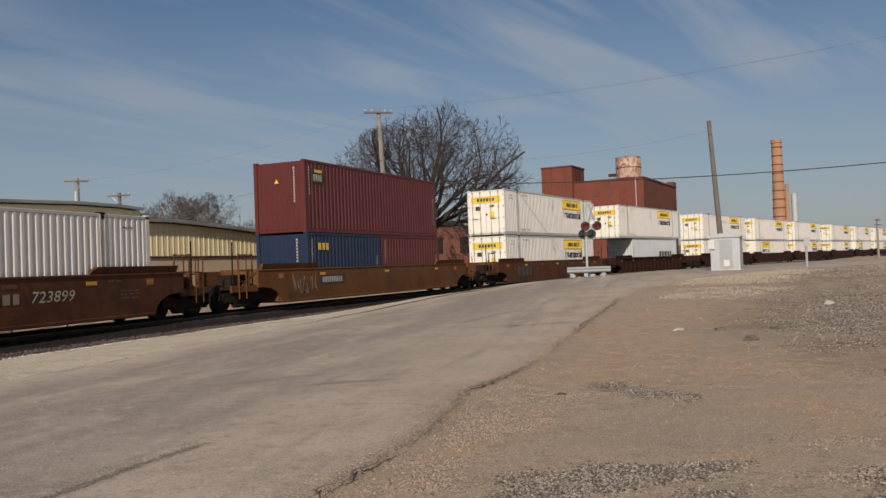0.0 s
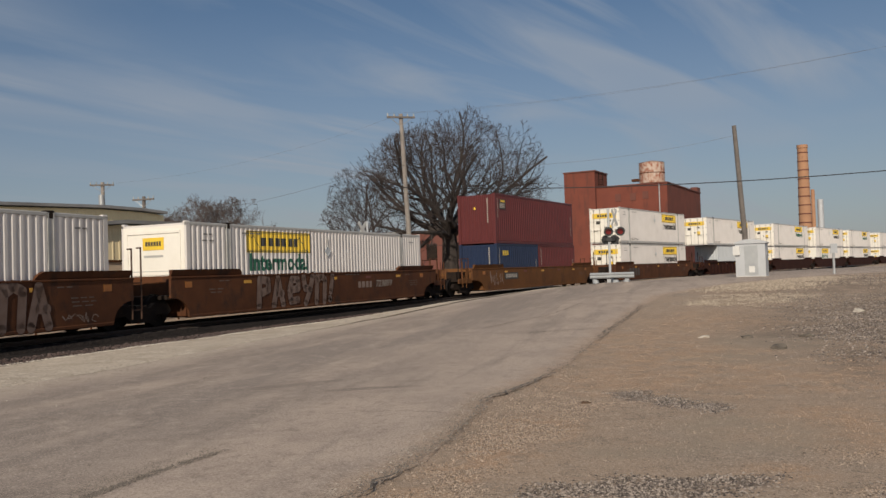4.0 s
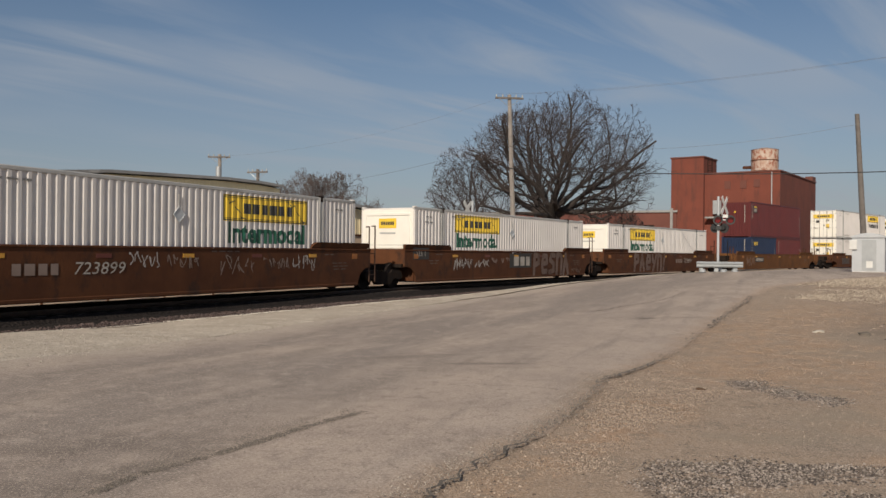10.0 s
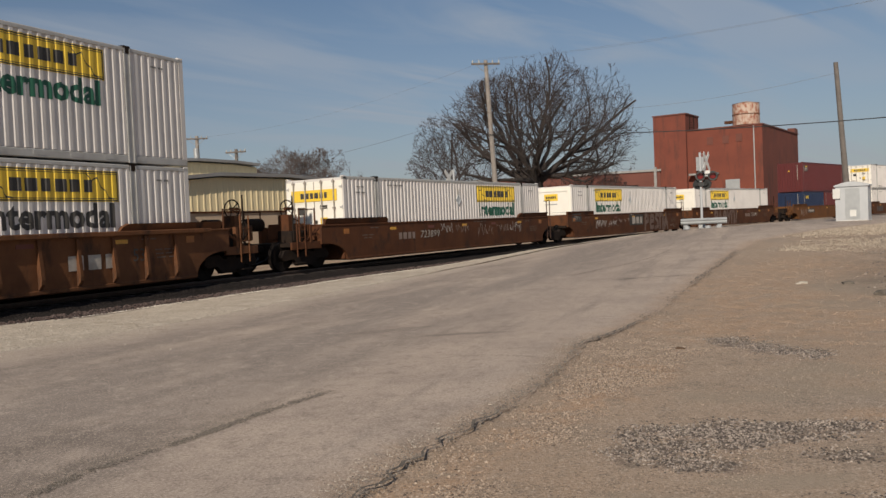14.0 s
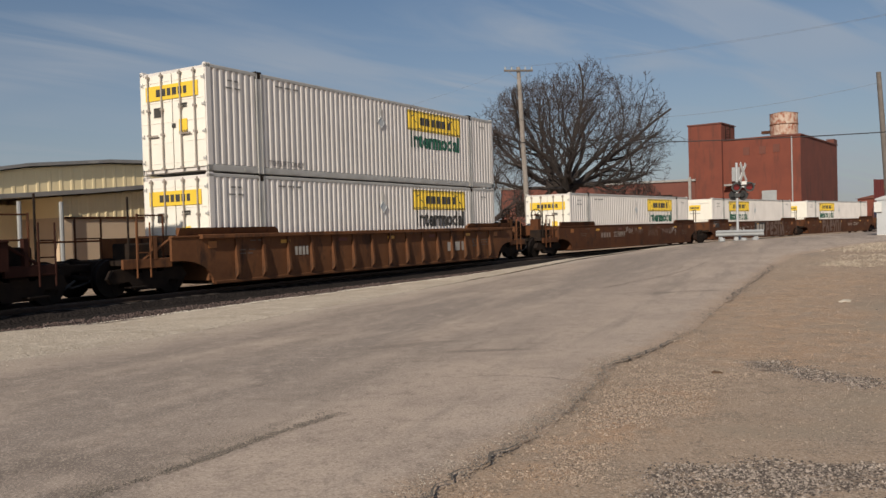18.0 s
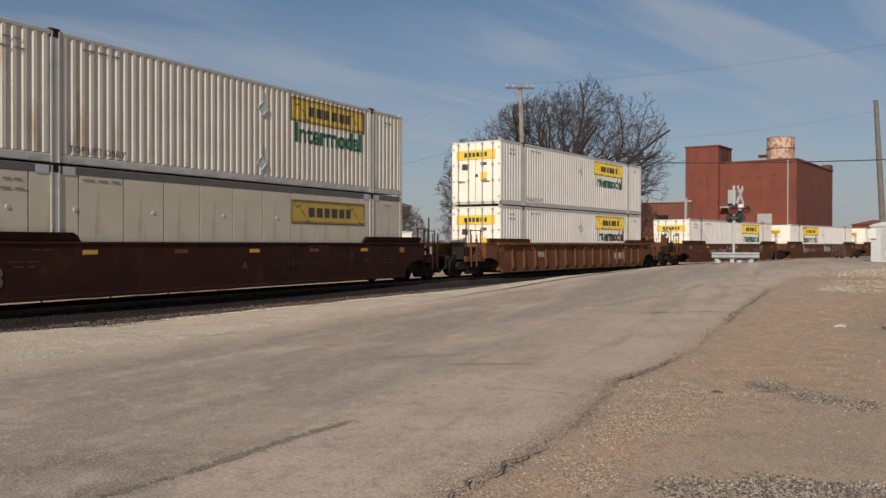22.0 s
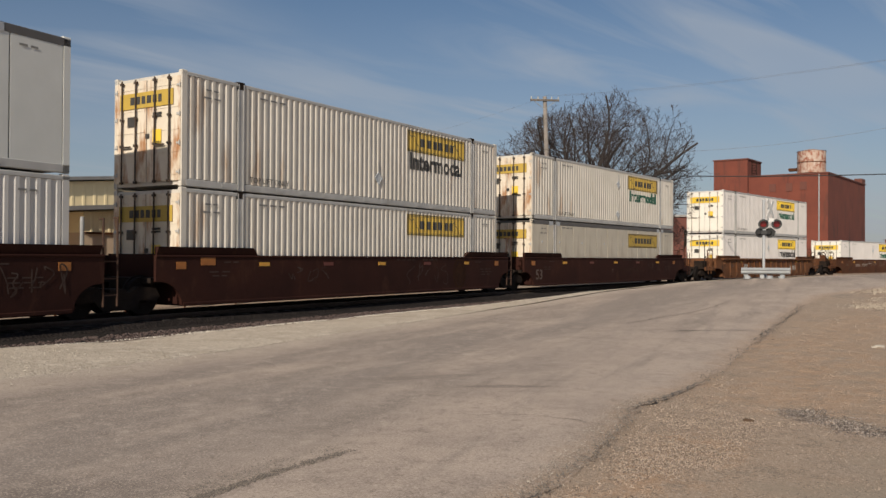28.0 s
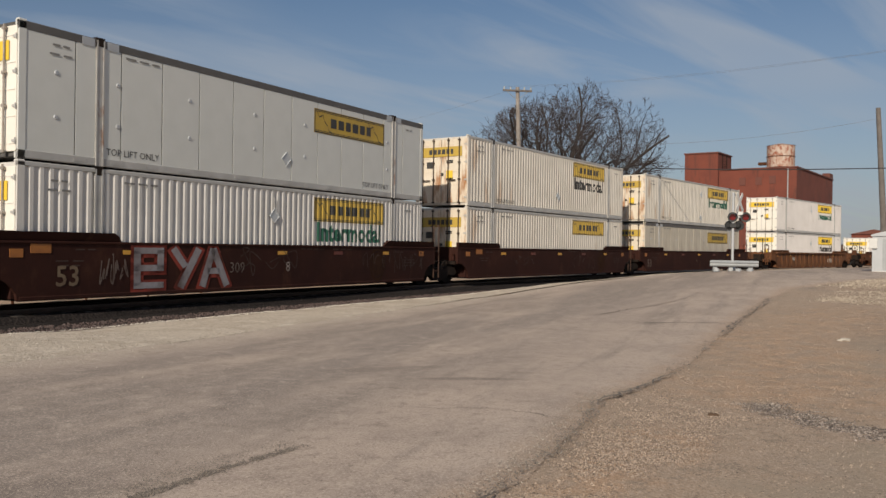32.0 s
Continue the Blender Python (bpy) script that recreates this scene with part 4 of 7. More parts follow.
def bottom_rail(bm):
    bbox(bm, -HALF, HALF, -1.295, -1.21, 0, .19)
    for k in range(14):
        x = -6.6 + k * 1.0
        box(bm, x - .16, x + .16, -1.301, -1.29, .06, .13)


def lift_post(bm, h):
    box(bm, -.11, .11, -1.30, -1.23, 0, h - .02)
    box(bm, -.11, -.07, -1.312, -1.29, 0, h - .02)
    box(bm, .07, .11, -1.312, -1.29, 0, h - .02)


def casting(bm):
    bbox(bm, -.11, .11, -.10, .10, -.05, .16, .02)


def diamond(bm):
    for a, b in (((0, .20), (.20, 0)), ((.20, 0), (0, -.20)), ((0, -.20), (-.20, 0)), ((-.20, 0), (0, .20))):
        tube(bm, (a[0], -.01, a[1]), (b[0], -.01, b[1]), .014, n=5)
    bm.faces.new([bm.verts.new(p) for p in ((0, -.008, .19), (.19, -.008, 0), (0, -.008, -.19), (-.19, -.008, 0))])


def sea_box(label, paint, length, h, marks="tall", word=None):
    """A 20- or 40-foot ocean box, base at z = 0."""
    hl = length / 2
    root = thing("shipping_container", label, "container", "containers on the train")
    part("body", mesh_of("body", built(box, -hl + .05, hl - .05, -1.16, 1.16, .04, h - .05), paint), None, root)
    def side(bm):
        corrugated(bm, -hl + .16, hl - .16, .17, h - .12, -1.215, .278, .036)
    me = mesh_of("side_panel", built(side), paint)
    for turn in (0, 180):
        part("side_panel", me, None, root, "corrugated steel side").matrix_basis = pose(0, 0, 0, 0, 0, turn)
        part("top_rail", mesh_of("top_rail", built(bbox, -hl, hl, -1.22, -1.14, h - .12, h), paint), None, root).matrix_basis = pose(0, 0, 0, 0, 0, turn)
        part("bottom_rail", mesh_of("bottom_rail", built(bbox, -hl, hl, -1.22, -1.14, 0, .16), paint), None, root).matrix_basis = pose(0, 0, 0, 0, 0, turn)
    def endwall(bm):
        corrugated(bm, -1.06, 1.06, .17, h - .12, 0, .25, .04)
    ew = mesh_of("end_wall", built(endwall), paint)
    part("end_wall", ew, None, root).matrix_basis = pose(-hl + .012, 0, 0, 0, 0, -90)
    part("end_wall", ew, None, root).matrix_basis = pose(hl - .012, 0, 0, 0, 0, 90)
    for x in (-hl + .08, hl - .08):
        for y in (-1.14, 1.14):
            part("corner_post", shared(("seacorner", h, paint.name), lambda: mesh_of("corner_post", built(bbox, -.08, .08, -.08, .08, 0, h), paint)), None, root).matrix_basis = pose(x, y, 0)
            for z in (.06, h - .06):
                part("corner_casting", shared(("seacast", paint.name), lambda: mesh_of("corner_casting", built(bbox, -.09, .09, -.085, .085, -.062, .062, .015), paint)), None, root).matrix_basis = pose(x, y, z)
    if marks == "tall":
        for x, z0, z1 in ((-hl + .3, h * .52, h - .3), (hl - .38, h * .22, h - .9)):
            def col(bm, z0=z0, z1=z1):
                z = z0
                while z < z1:
                    box(bm, -.03, .03, -.004, .004, z, z + .07)
                    z += .115
            part("code_mark", mesh_of("code_mark", built(col), WORN), None, root, "column of small white marks").matrix_basis = pose(x, -1.228, 0)
        def endcol(bm):
            z = h * .42
            while z < h - .3:
                box(bm, -.004, .004, -.035, .035, z, z + .08)
                z += .12
        part("code_mark", mesh_of("code_mark", built(endcol), WORN), None, root).matrix_basis = pose(-hl - .004, -.72, 0)
    return root


# ---- well cars ----
def wheelset(bm):
    for y in (-.7525, .7525):
        s = 1 if y > 0 else -1
        tube(bm, (0, y - .06 * s, 0), (0, y + .07 * s, 0), .46, n=28)
        tube(bm, (0, y - .09 * s, 0), (0, y - .06 * s, 0), .50, n=28)
        tube(bm, (0, y + .07 * s, 0), (0, y + .10 * s, 0), .17, .14, n=12)
        for k in range(6):
            a = k * math.pi / 3
            box(bm, -.03, .03, -.012, .012, -.12, .12, Matrix.Translation((math.cos(a) * .29, y + .075 * s, math.sin(a) * .29)) @ Matrix.Rotation(a, 4, "Y"))
    tube(bm, (0, -.75, 0), (0, .75, 0), .085, n=10)


def truck_frame(bm):
    for y in (-1.0, 1.0):
        prism(bm, [(-1.18, .78), (-1.05, .98), (-.55, 1.03), (-.35, .90), (.35, .90), (.55, 1.03), (1.05, .98), (1.18, .78), (1.05, .66), (.62, .70), (.40, .48), (-.40, .48), (-.62, .70), (-1.05, .66)], y - .09, y + .09)
        for k in (-.18, 0, .18):
            tube(bm, (k, y, .55), (k, y, .84), .07, n=8)


def truck(parent, x):
    t = part("truck", shared("truckframe", lambda: mesh_of("truck", built(truck_frame), GRIME)), None, parent, "two-axle truck with cast side frames")
    t.matrix_basis = pose(x, 0, 0)
    part("bolster", shared("bolster", lambda: mesh_of("bolster", built(bbox, -.22, .22, -1.1, 1.1, .72, .98, .04), GRIME)), None, t)
    out = []
    for dx in (-.88, .88):
        w = part("wheelset", shared("wheelset", lambda: mesh_of("wheelset", built(wheelset), WHEELM)), None, t, "worn steel wheels on an axle")
        w.matrix_basis = pose(dx, 0, .785)
        out.append((w, dx))
    return out


def flank(bm, y0, y1, rear, ahead, low):
    """Side of a 53-foot well: a deep belly between the arches that clear the wheels."""
    def end(n):
        far = 9.25 if n > 10 else n - .06
        arch = [(8.12 + (far - 8.12) * (1 - math.cos(k * math.pi / 14)), low + (1.14 - low) * math.sin(k * math.pi / 14)) for k in range(8)]
        return arch + [(min(n, 9.5), 1.14), (min(n, 9.5), 1.76)]
    back = [(-x, z) for x, z in end(rear)]
    prism(bm, end(ahead) + back[::-1], y0, y1)


def chord(bm, rear, ahead):
    """The pressed flange along the top of a flank."""
    bbox(bm, -min(rear, 9.5), min(ahead, 9.5), -1.43, -1.29, 1.715, 1.775, .015)


def end_crest(bm, x0, x1):
    """Raised plate on a flank's end, leaning outwards, with a rounded foot at its inner end."""
    s = 1 if x1 > x0 else -1
    pts = [(x0, 1.775), (x0 + s * .10, 1.90), (x0 + s * .26, 1.975), (x1, 1.975), (x1, 1.775)]
    f = [bm.verts.new((x, -1.34 - .09 * (z - 1.775) / .2, z)) for x, z in pts]
    g = [bm.verts.new((x, -1.28, z)) for x, z in pts]
    n = len(pts)
    for i in range(n):
        bm.faces.new((f[i], f[(i + 1) % n], g[(i + 1) % n], g[i]))
    bm.faces.new(f)
    bm.faces.new(g[::-1])
    bmesh.ops.recalc_face_normals(bm, faces=bm.faces)


def rib_gusset(bm, low):
    """Pressed upright: it stands out further towards its foot."""
    prof = [(-1.40, 1.70), (-1.445, 1.66), (-1.53, low + .30), (-1.52, low + .20), (-1.40, low + .06)]
    f = [bm.verts.new((-.045, y, z)) for y, z in prof]
    g = [bm.verts.new((.045, y, z)) for y, z in prof]
    n = len(prof)
    for i in range(n):
        bm.faces.new((f[i], f[(i + 1) % n], g[(i + 1) % n], g[i]))
    bm.faces.new(f)
    bm.faces.new(g[::-1])
    bmesh.ops.recalc_face_normals(bm, faces=bm.faces)


def emblem(bm):
    """Faded oval emblem: a ring round a worn disc."""
    for r0, r1 in ((0, .40), (.46, .58)):
        for i in range(24):
            t, u = i * math.pi / 12, (i + 1) * math.pi / 12
            pts = [(r1, u), (r1, t)] + ([(r0, t), (r0, u)] if r0 else [(0, 0)])
            bm.faces.new([bm.verts.new((q * math.cos(w) * .78, 0, q * math.sin(w))) for q, w in pts])


def ladder(bm, h):
    for x in (-.2, .2):
        tube(bm, (x, 0, 0), (x, 0, h), .022, n=6)
    z = .25
    while z < h - .1:
        tube(bm, (-.2, 0, z), (.2, 0, z), .016, n=6)
        z += .36


def grab_pair(bm, h):
    """Two upright grab posts with a low tread between them."""
    for x, top in ((-.19, h - .04), (.19, h)):
        tube(bm, (x, 0, 0), (x, 0, top), .026, n=6)
        tube(bm, (x, 0, top - .02), (x, .14, top - .02), .022, n=6)
    for z in (.25, .62, 1.0):
        tube(bm, (-.19, 0, z), (.19, 0, z), .017, n=6)


def grab_posts(bm):
    """Handrail round an end platform: two posts with two rails and a foot plate."""
    for x in (-.42, .36):
        tube(bm, (x, 0, -.1), (x, 0, 1.12), .028, n=6)
        box(bm, x - .06, x + .06, -.05, .05, -.02, .02)
    for z in (.55, 1.08):
        tube(bm, (-.42, 0, z), (.36, 0, z), .02, n=6)


def brake_wheel(bm):
    for k in range(16):
        a, b = k * math.pi / 8, (k + 1) * math.pi / 8
        tube(bm, (0, math.cos(a) * .28, math.sin(a) * .28), (0, math.cos(b) * .28, math.sin(b) * .28), .022, n=5, caps=False)
    for k in range(5):
        a = k * 2 * math.pi / 5
        tube(bm, (0, 0, 0), (0, math.cos(a) * .28, math.sin(a) * .28), .016, n=5)


def strokes(seed, n, w, h, material, thick=.035):
    """Spray-painted handwriting that spells nothing: rounded strokes of uneven width."""
    rnd = random.Random(seed)
    bm = bmesh.new()
    for k in range(n):
        x = -w / 2 + w * (k + .5) / n
        ctl = [Vector((x + rnd.uniform(-.55, .55) * w / n, rnd.uniform(-.5, .5) * h)) for _ in range(rnd.randint(4, 6))]
        pts = []
        for i in range(len(ctl) - 1):
            p0, p1, p2, p3 = ctl[max(0, i - 1)], ctl[i], ctl[i + 1], ctl[min(len(ctl) - 1, i + 2)]
            for j in range(5):
                t = j / 5
                pts.append(.5 * ((2 * p1) + (p2 - p0) * t + (2 * p0 - 5 * p1 + 4 * p2 - p3) * t * t + (3 * p1 - p0 - 3 * p2 + p3) * t ** 3))
        prev = None
        for i, p in enumerate(pts):
            d = pts[min(i + 1, len(pts) - 1)] - pts[max(0, i - 1)]
            if d.length < 1e-4:
                continue
            d.normalize()
            e = thick * rnd.uniform(.38, .58)
            y = -.0004 * i
            a, b = bm.verts.new((p.x - d.y * e, y, p.y + d.x * e)), bm.verts.new((p.x + d.y * e, y, p.y - d.x * e))
            if prev:
                bm.faces.new((prev[0], prev[1], b, a))
            prev = (a, b)
    me = bpy.data.meshes.new("graffiti")
    bm.to_mesh(me)
    bm.free()
    me.materials.append(material)
    return me


def well_car(label, paint, trucks, rear=9.3, ahead=9.3, ribs=False, low=.55, ladders=(), wheel_at=None, far=False, couplers=()):
    """One 53-foot well unit, origin on the track's middle line at z = 0. trucks: their places along x."""
    root = thing("well_car", label, "rail car", "cars of the train")
    key = (rear, ahead, low, paint.name)
    fl = shared(("flank", *key), lambda: mesh_of("side", built(flank, -1.40, -1.32, rear, ahead, low), paint))
    fr = shared(("flankr", *key), lambda: mesh_of("side", built(flank, 1.32, 1.40, rear, ahead, low), paint))
    a = part("side", fl, None, root, "deep steel side of the well")
    b = part("side", fr, None, root)
    crest = lambda a0, a1: shared(("crest", a0, a1, paint.name), lambda: mesh_of("end_crest", built(end_crest, a0, a1), paint))
    part("end_crest", crest(-5.5, -min(rear, 9.3) + .06), None, root, "raised end plate")
    part("end_crest", crest(5.5, min(ahead, 9.3) - .06), None, root)
    part("top_chord", shared(("chord", *key), lambda: mesh_of("top_chord", built(chord, rear, ahead), paint)), None, root)
    part("sill", shared(("sill", *key), lambda: mesh_of("sill", built(bbox, -8.08, 8.08, -1.42, -1.30, low - .03, low + .07, .02), paint)), None, root)
    part("well_floor", shared(("wfloor", low), lambda: mesh_of("well_floor", built(box, -8.1, 8.1, -1.32, 1.32, low - .02, FLOOR), GRIME)), None, root)
    def platform(bm, x0, x1):
        box(bm, x0, x1, -1.25, 1.25, 1.10, 1.22)
        box(bm, x0, x1, -.35, .35, .85, 1.10)
    part("end_platform", mesh_of("end_platform", built(platform, -rear, -8.3), GRIME), None, root)
    part("end_platform", mesh_of("end_platform", built(platform, 8.3, ahead), GRIME), None, root)
    for x in (-8.16, 8.16):
        part("bulkhead", shared(("bulk", paint.name), lambda: mesh_of("bulkhead", built(box, -.05, .05, -1.32, 1.32, FLOOR, 1.80), paint)), None, root).matrix_basis = pose(x, 0, 0)
    wheels = []
    for x in trucks:
        wheels += truck(root, x)
    if ribs:
        rm = mesh_of("side_rib", built(rib_gusset, low), paint)
        for k in range(15):
            part("side_rib", rm, None, root).matrix_basis = pose(-7.3 + k * 1.043, 0, 0)
        def shelf(bm):
            bbox(bm, -8.6, 8.6, -1.54, -1.30, 1.68, 1.80, .02)
        part("rib_chord", mesh_of("rib_chord", built(shelf), paint), None, root)
    for x, dz in ladders:
        if abs(x) > 10:
            part("ladder", shared(("endladder", paint.name), lambda: mesh_of("ladder", built(ladder, 1.35), paint)), None, root, "car-coloured end ladder").matrix_basis = pose(x, -1.33, .78)
        else:
            part("ladder", shared("ladder", lambda: mesh_of("ladder", built(grab_pair, 2.0), OLDRUST)), None, root, "pair of rusty grab posts").matrix_basis = pose(x, -1.33, .62)
    for e in (-rear, ahead):
        if abs(e) > 10:
            s = 1 if e > 0 else -1
            x0, x1 = sorted((s * 9.45, e))
            part("end_sill", shared(("endsill", x0, x1, paint.name), lambda: mesh_of("end_sill", built(bbox, x0, x1, -1.33, -1.25, 1.00, 1.24, .015), paint)), None, root, "side sill of the end platform")
            part("end_post", shared(("endpost", paint.name), lambda: mesh_of("end_post", built(bbox, -.05, .05, -1.34, -1.22, 1.20, 1.80, .01), paint)), None, root).matrix_basis = pose(s * 9.95, 0, 0)
            part("end_brace", shared(("endbrace", s, paint.name), lambda: mesh_of("end_brace", built(tube, (s * 9.45, -1.29, 1.70), (s * 10.3, -1.29, 1.22), .04, n=6), paint)), None, root)
            part("draft_box", shared("draftbox", lambda: mesh_of("draft_box", built(bbox, -.5, .5, -.9, -.3, 1.2, 1.62, .04), GRIME)), None, root, "valve box on the end platform").matrix_basis = pose(s * 9.9, 0, 0)
    for x in couplers:
        s = 1 if x > 0 else -1
        def coup(bm, s=s):
            bbox(bm, min(0, s * 1.1), max(0, s * 1.1), -.12, .12, .95, 1.15, .03)
            bbox(bm, s * 1.1 - .14, s * 1.1 + .14, -.2, .2, .88, 1.2, .05)
        part("coupler", mesh_of("coupler", built(coup), GRIME), None, root, "knuckle coupler").matrix_basis = pose(x, 0, 0)
        part("grab_rail", shared("grab", lambda: mesh_of("grab_rail", built(grab_posts), RUST)), None, root, "rusty handrail").matrix_basis = pose(x - s * .95, -1.20, 1.22)
        part("grab_rail", shared("grab", lambda: None), None, root).matrix_basis = pose(x - s * .95, 1.2, 1.22)
        def air(bm, s=s):
            pts = [(0, -.5, 1.0), (s * .35, -.5, .72), (s * .8, -.5, .62), (s * 1.1, -.5, .8)]
            for p, q in zip(pts, pts[1:]):
                tube(bm, p, q, .028, n=6)
        part("air_hose", mesh_of("air_hose", built(air), CABLE), None, root).matrix_basis = pose(x, 0, 0)
    if wheel_at is not None:
        x = wheel_at
        part("brake_wheel", shared("brakewheel", lambda: mesh_of("brake_wheel", built(brake_wheel), GRIME)), None, root, "spoked hand brake wheel").matrix_basis = pose(x, -.55, 2.35)
        def stand(bm):
            box(bm, -.16, .10, -.75, -.30, 1.34, 2.15)
            tube(bm, (-.1, -.55, 2.35), (.25, -.55, 2.35), .05, n=8)
            bbox(bm, .1, .75, -.7, .4, 1.36, 1.85, .05)
        part("brake_wheel", shared("brakewheel", lambda: None), None, root).matrix_basis = pose(x + .1, -.75, 1.72)
        def drum(bm):
            tube(bm, (-.32, .1, 1.85), (.32, .1, 1.85), .21, n=16)
        part("air_reservoir", mesh_of("air_reservoir", built(drum), GRIME), None, root, "black air reservoir").matrix_basis = pose(x + (-.9 if x < 0 else -.2), 0, 0)
        part("brake_stand", mesh_of("brake_stand", built(stand), paint), None, root, "hand brake housing").matrix_basis = pose(x, 0, 0)
    if not far:
        faint = FAINTER if paint is DEEPBROWN else FAINT
        rf = shared("reflector", lambda: mesh_of("reflector", built(box, -.20, .20, -.004, .004, -.05, .05), REFLECT))
        rd = shared("dull_reflector", lambda: mesh_of("reflector", built(box, -.22, .22, -.004, .004, -.05, .05), DULLRED))
        for k, x in enumerate((-5.3, -2.6, .1, 2.8, 5.5)):
            part("reflector", rf if k % 2 == 0 else rd, None, root, "yellow reflector" if k % 2 == 0 else "dull red reflector").matrix_basis = pose(x, -1.406, 1.54)
        ro = shared("end_reflector", lambda: mesh_of("reflector", built(box, -.15, .15, -.004, .004, -.09, .09), DULLORANGE))
        for x in (-8.15, 7.9):
            part("reflector", ro, None, root, "orange reflector").matrix_basis = pose(x, -1.406, 1.52)
        part("stencil_mark", shared(("carstencil", paint.name), lambda: bars_mesh(12, 1.1, .06, .018, faint)), None, root, "small pale stencil").matrix_basis = pose(1.5, -1.406, 1.66)
        for x, z, n, w in ((7.0, 1.30, 9, .8), (7.05, 1.20, 10, .85), (7.0, 1.10, 8, .7), (-6.9, 1.35, 8, .7), (-6.9, 1.25, 6, .5), (6.4, 1.58, 3, .5), (-6.5, 1.60, 3, .5)):
            part("stencil_mark", shared(("endstencil", n, w, paint.name), lambda n=n, w=w: bars_mesh(n, w, .055, .02, faint)), None, root).matrix_basis = pose(x, -1.406, z)
        for x in (-rear, ahead):
            if abs(x) > 10:
                s = 1 if x > 0 else -1
                xx = s * (abs(x) - .45)
                part("end_step", shared("end_step", lambda: mesh_of("end_step", built(box, -.26, .26, -1.32, -1.10, .55, .58), GRIME)), None, root, "step at the car's end").matrix_basis = pose(xx, 0, 0)
                hd = part("hand_brake_rod", shared("brakerod", lambda: mesh_of("hand_brake_rod", built(tube, (0, -1.1, 1.3), (0, -1.1, 2.75), .028, n=6), GRIME)), None, root)
                hd.matrix_basis = pose(xx + s * .1, 0, 0)
    return root, wheels


def mark(root, me, x, z, label=""):
    part("lettering" if me.name.startswith("letter") else "owner_mark" if me.name.startswith("owner") else "graffiti", me, None, root, label).matrix_basis = pose(x, -1.412, z)


MOVING = []      # thing, offset of its middle along the line, height
WHEELS = []


def place(ob, off, z=0.0):
    MOVING.append((ob, off, z))
    return ob


TAGWHITE = mat("sprayed white", (.50, .47, .44), (.38, .34, .31), 2.0, 0.8)
TAGGREY = mat("faded grey spray", (.26, .20, .17), (.20, .135, .105), 1.2, 0.8)
TAGPALE = mat("pale spray", (.30, .25, .22), (.22, .165, .135), 1.5, 0.8)
OLDRUST = mat("old dark rust", (.085, .048, .033), (.045, .026, .02), 3.0, 0.8, spec=0.15)
DULLRED = mat("faded red reflector", (.13, .03, .018), (.10, .025, .016), 3.0, 0.6)
DULLORANGE = mat("dirty orange reflector", (.36, .135, .025), (.24, .085, .02), 5.0, 0.6)
OLDCREAM = mat("aged cream stencil paint", (.20, .15, .10), (.12, .08, .055), 4.0, 0.85, spec=0.1)
FAINT = mat("faint stencil paint", (.17, .135, .115), (.09, .06, .05), 4.0, 0.85, spec=0.1)
FAINTER = mat("almost gone spray paint", (.085, .062, .052), (.035, .019, .014), 3.0, 0.85, spec=0.1)
GHOST = mat("ghost of old stencil paint", (.055, .030, .023), (.030, .014, .010), 3.0, 0.85, spec=0.1)
WASHED = mat("washed-out spray", (.205, .150, .128), (.140, .090, .070), 1.8, 0.85, stain=(.095, .050, .032), stain_at=0.60, spec=0.15)
TAGEDGE = mat("dark spray outline", (.050, .022, .016), (.075, .032, .02), 2.0, 0.85, spec=0.1)
FADED = mat("faded emblem paint", (.046, .021, .010), (.026, .0115, .008), 5.0, 0.85, spec=0.1)
TAGRED = mat("sprayed red", (.26, .050, .034), (.13, .028, .021), 2.6, 0.85, stain=(.07, .024, .017), stain_at=0.50, spec=0.15)
TAGBLUE = mat("sprayed grey blue", (.31, .295, .31), (.16, .135, .135), 1.8, 0.85, stain=(.085, .052, .047), stain_at=0.53, spec=0.15)
SEAMGREY = mat("dark panel seam", (.09, .085, .08), (.06, .055, .05), 3.0, 0.8)
PANELBLACK = mat("stencil panel black", (.03, .027, .025), (.04, .035, .03), 2.0, 0.7)


def letters_tag(bm, y=0.0, grow=0.0):
    """Three big block letters of a spray tag, as plain shapes."""
    g = grow
    def stroke(p, q, w):
        p, q = Vector(p), Vector(q)
        d = (q - p).normalized()
        o = Vector((-d.y, d.x)) * (w / 2 + g)
        p, q = p - d * g, q + d * g
        bm.faces.new([bm.verts.new((v.x, y, v.y)) for v in (p - o, q - o, q + o, p + o)])
    for z in (-.48, 0, .48):
        stroke((-1.55, z), (-.65, z), .17)
    stroke((-1.45, -.48), (-1.45, .48), .2)
    stroke((-.75, -.05), (-.75, .5), .2)
    stroke((-.35, .55), (.05, .02), .2)
    stroke((.5, .55), (-.12, -.58), .22)
    stroke((1.0, .55), (.62, -.58), .22)
    stroke((1.0, .55), (1.5, -.58), .22)
    stroke((.8, -.12), (1.25, -.12), .18)


# strokes of rounded letter-like forms in a cell one wide and one high
FORMS = (
    (((.15, -.5), (.15, .42)), ((.15, .42), (.62, .36), (.66, .06), (.22, -.06))),
    (((.14, -.5), (.14, .45)), ((.14, .30), (.40, .46), (.70, .34), (.70, -.5))),
    (((.70, .06), (.64, .36), (.26, .38), (.14, .0), (.26, -.40), (.70, -.36)), ((.2, .0), (.66, .04))),
    (((.72, .40), (.30, .42), (.18, .18), (.62, -.02), (.66, -.34), (.16, -.42)),),
    (((.12, -.5), (.30, .44), (.68, -.5)), ((.22, -.06), (.60, -.10))),
    (((.12, .46), (.24, .04), (.58, .02)), ((.74, .48), (.58, -.02), (.32, -.5))),
    (((.34, .5), (.24, -.14)), ((.20, -.40), (.19, -.44))),
)


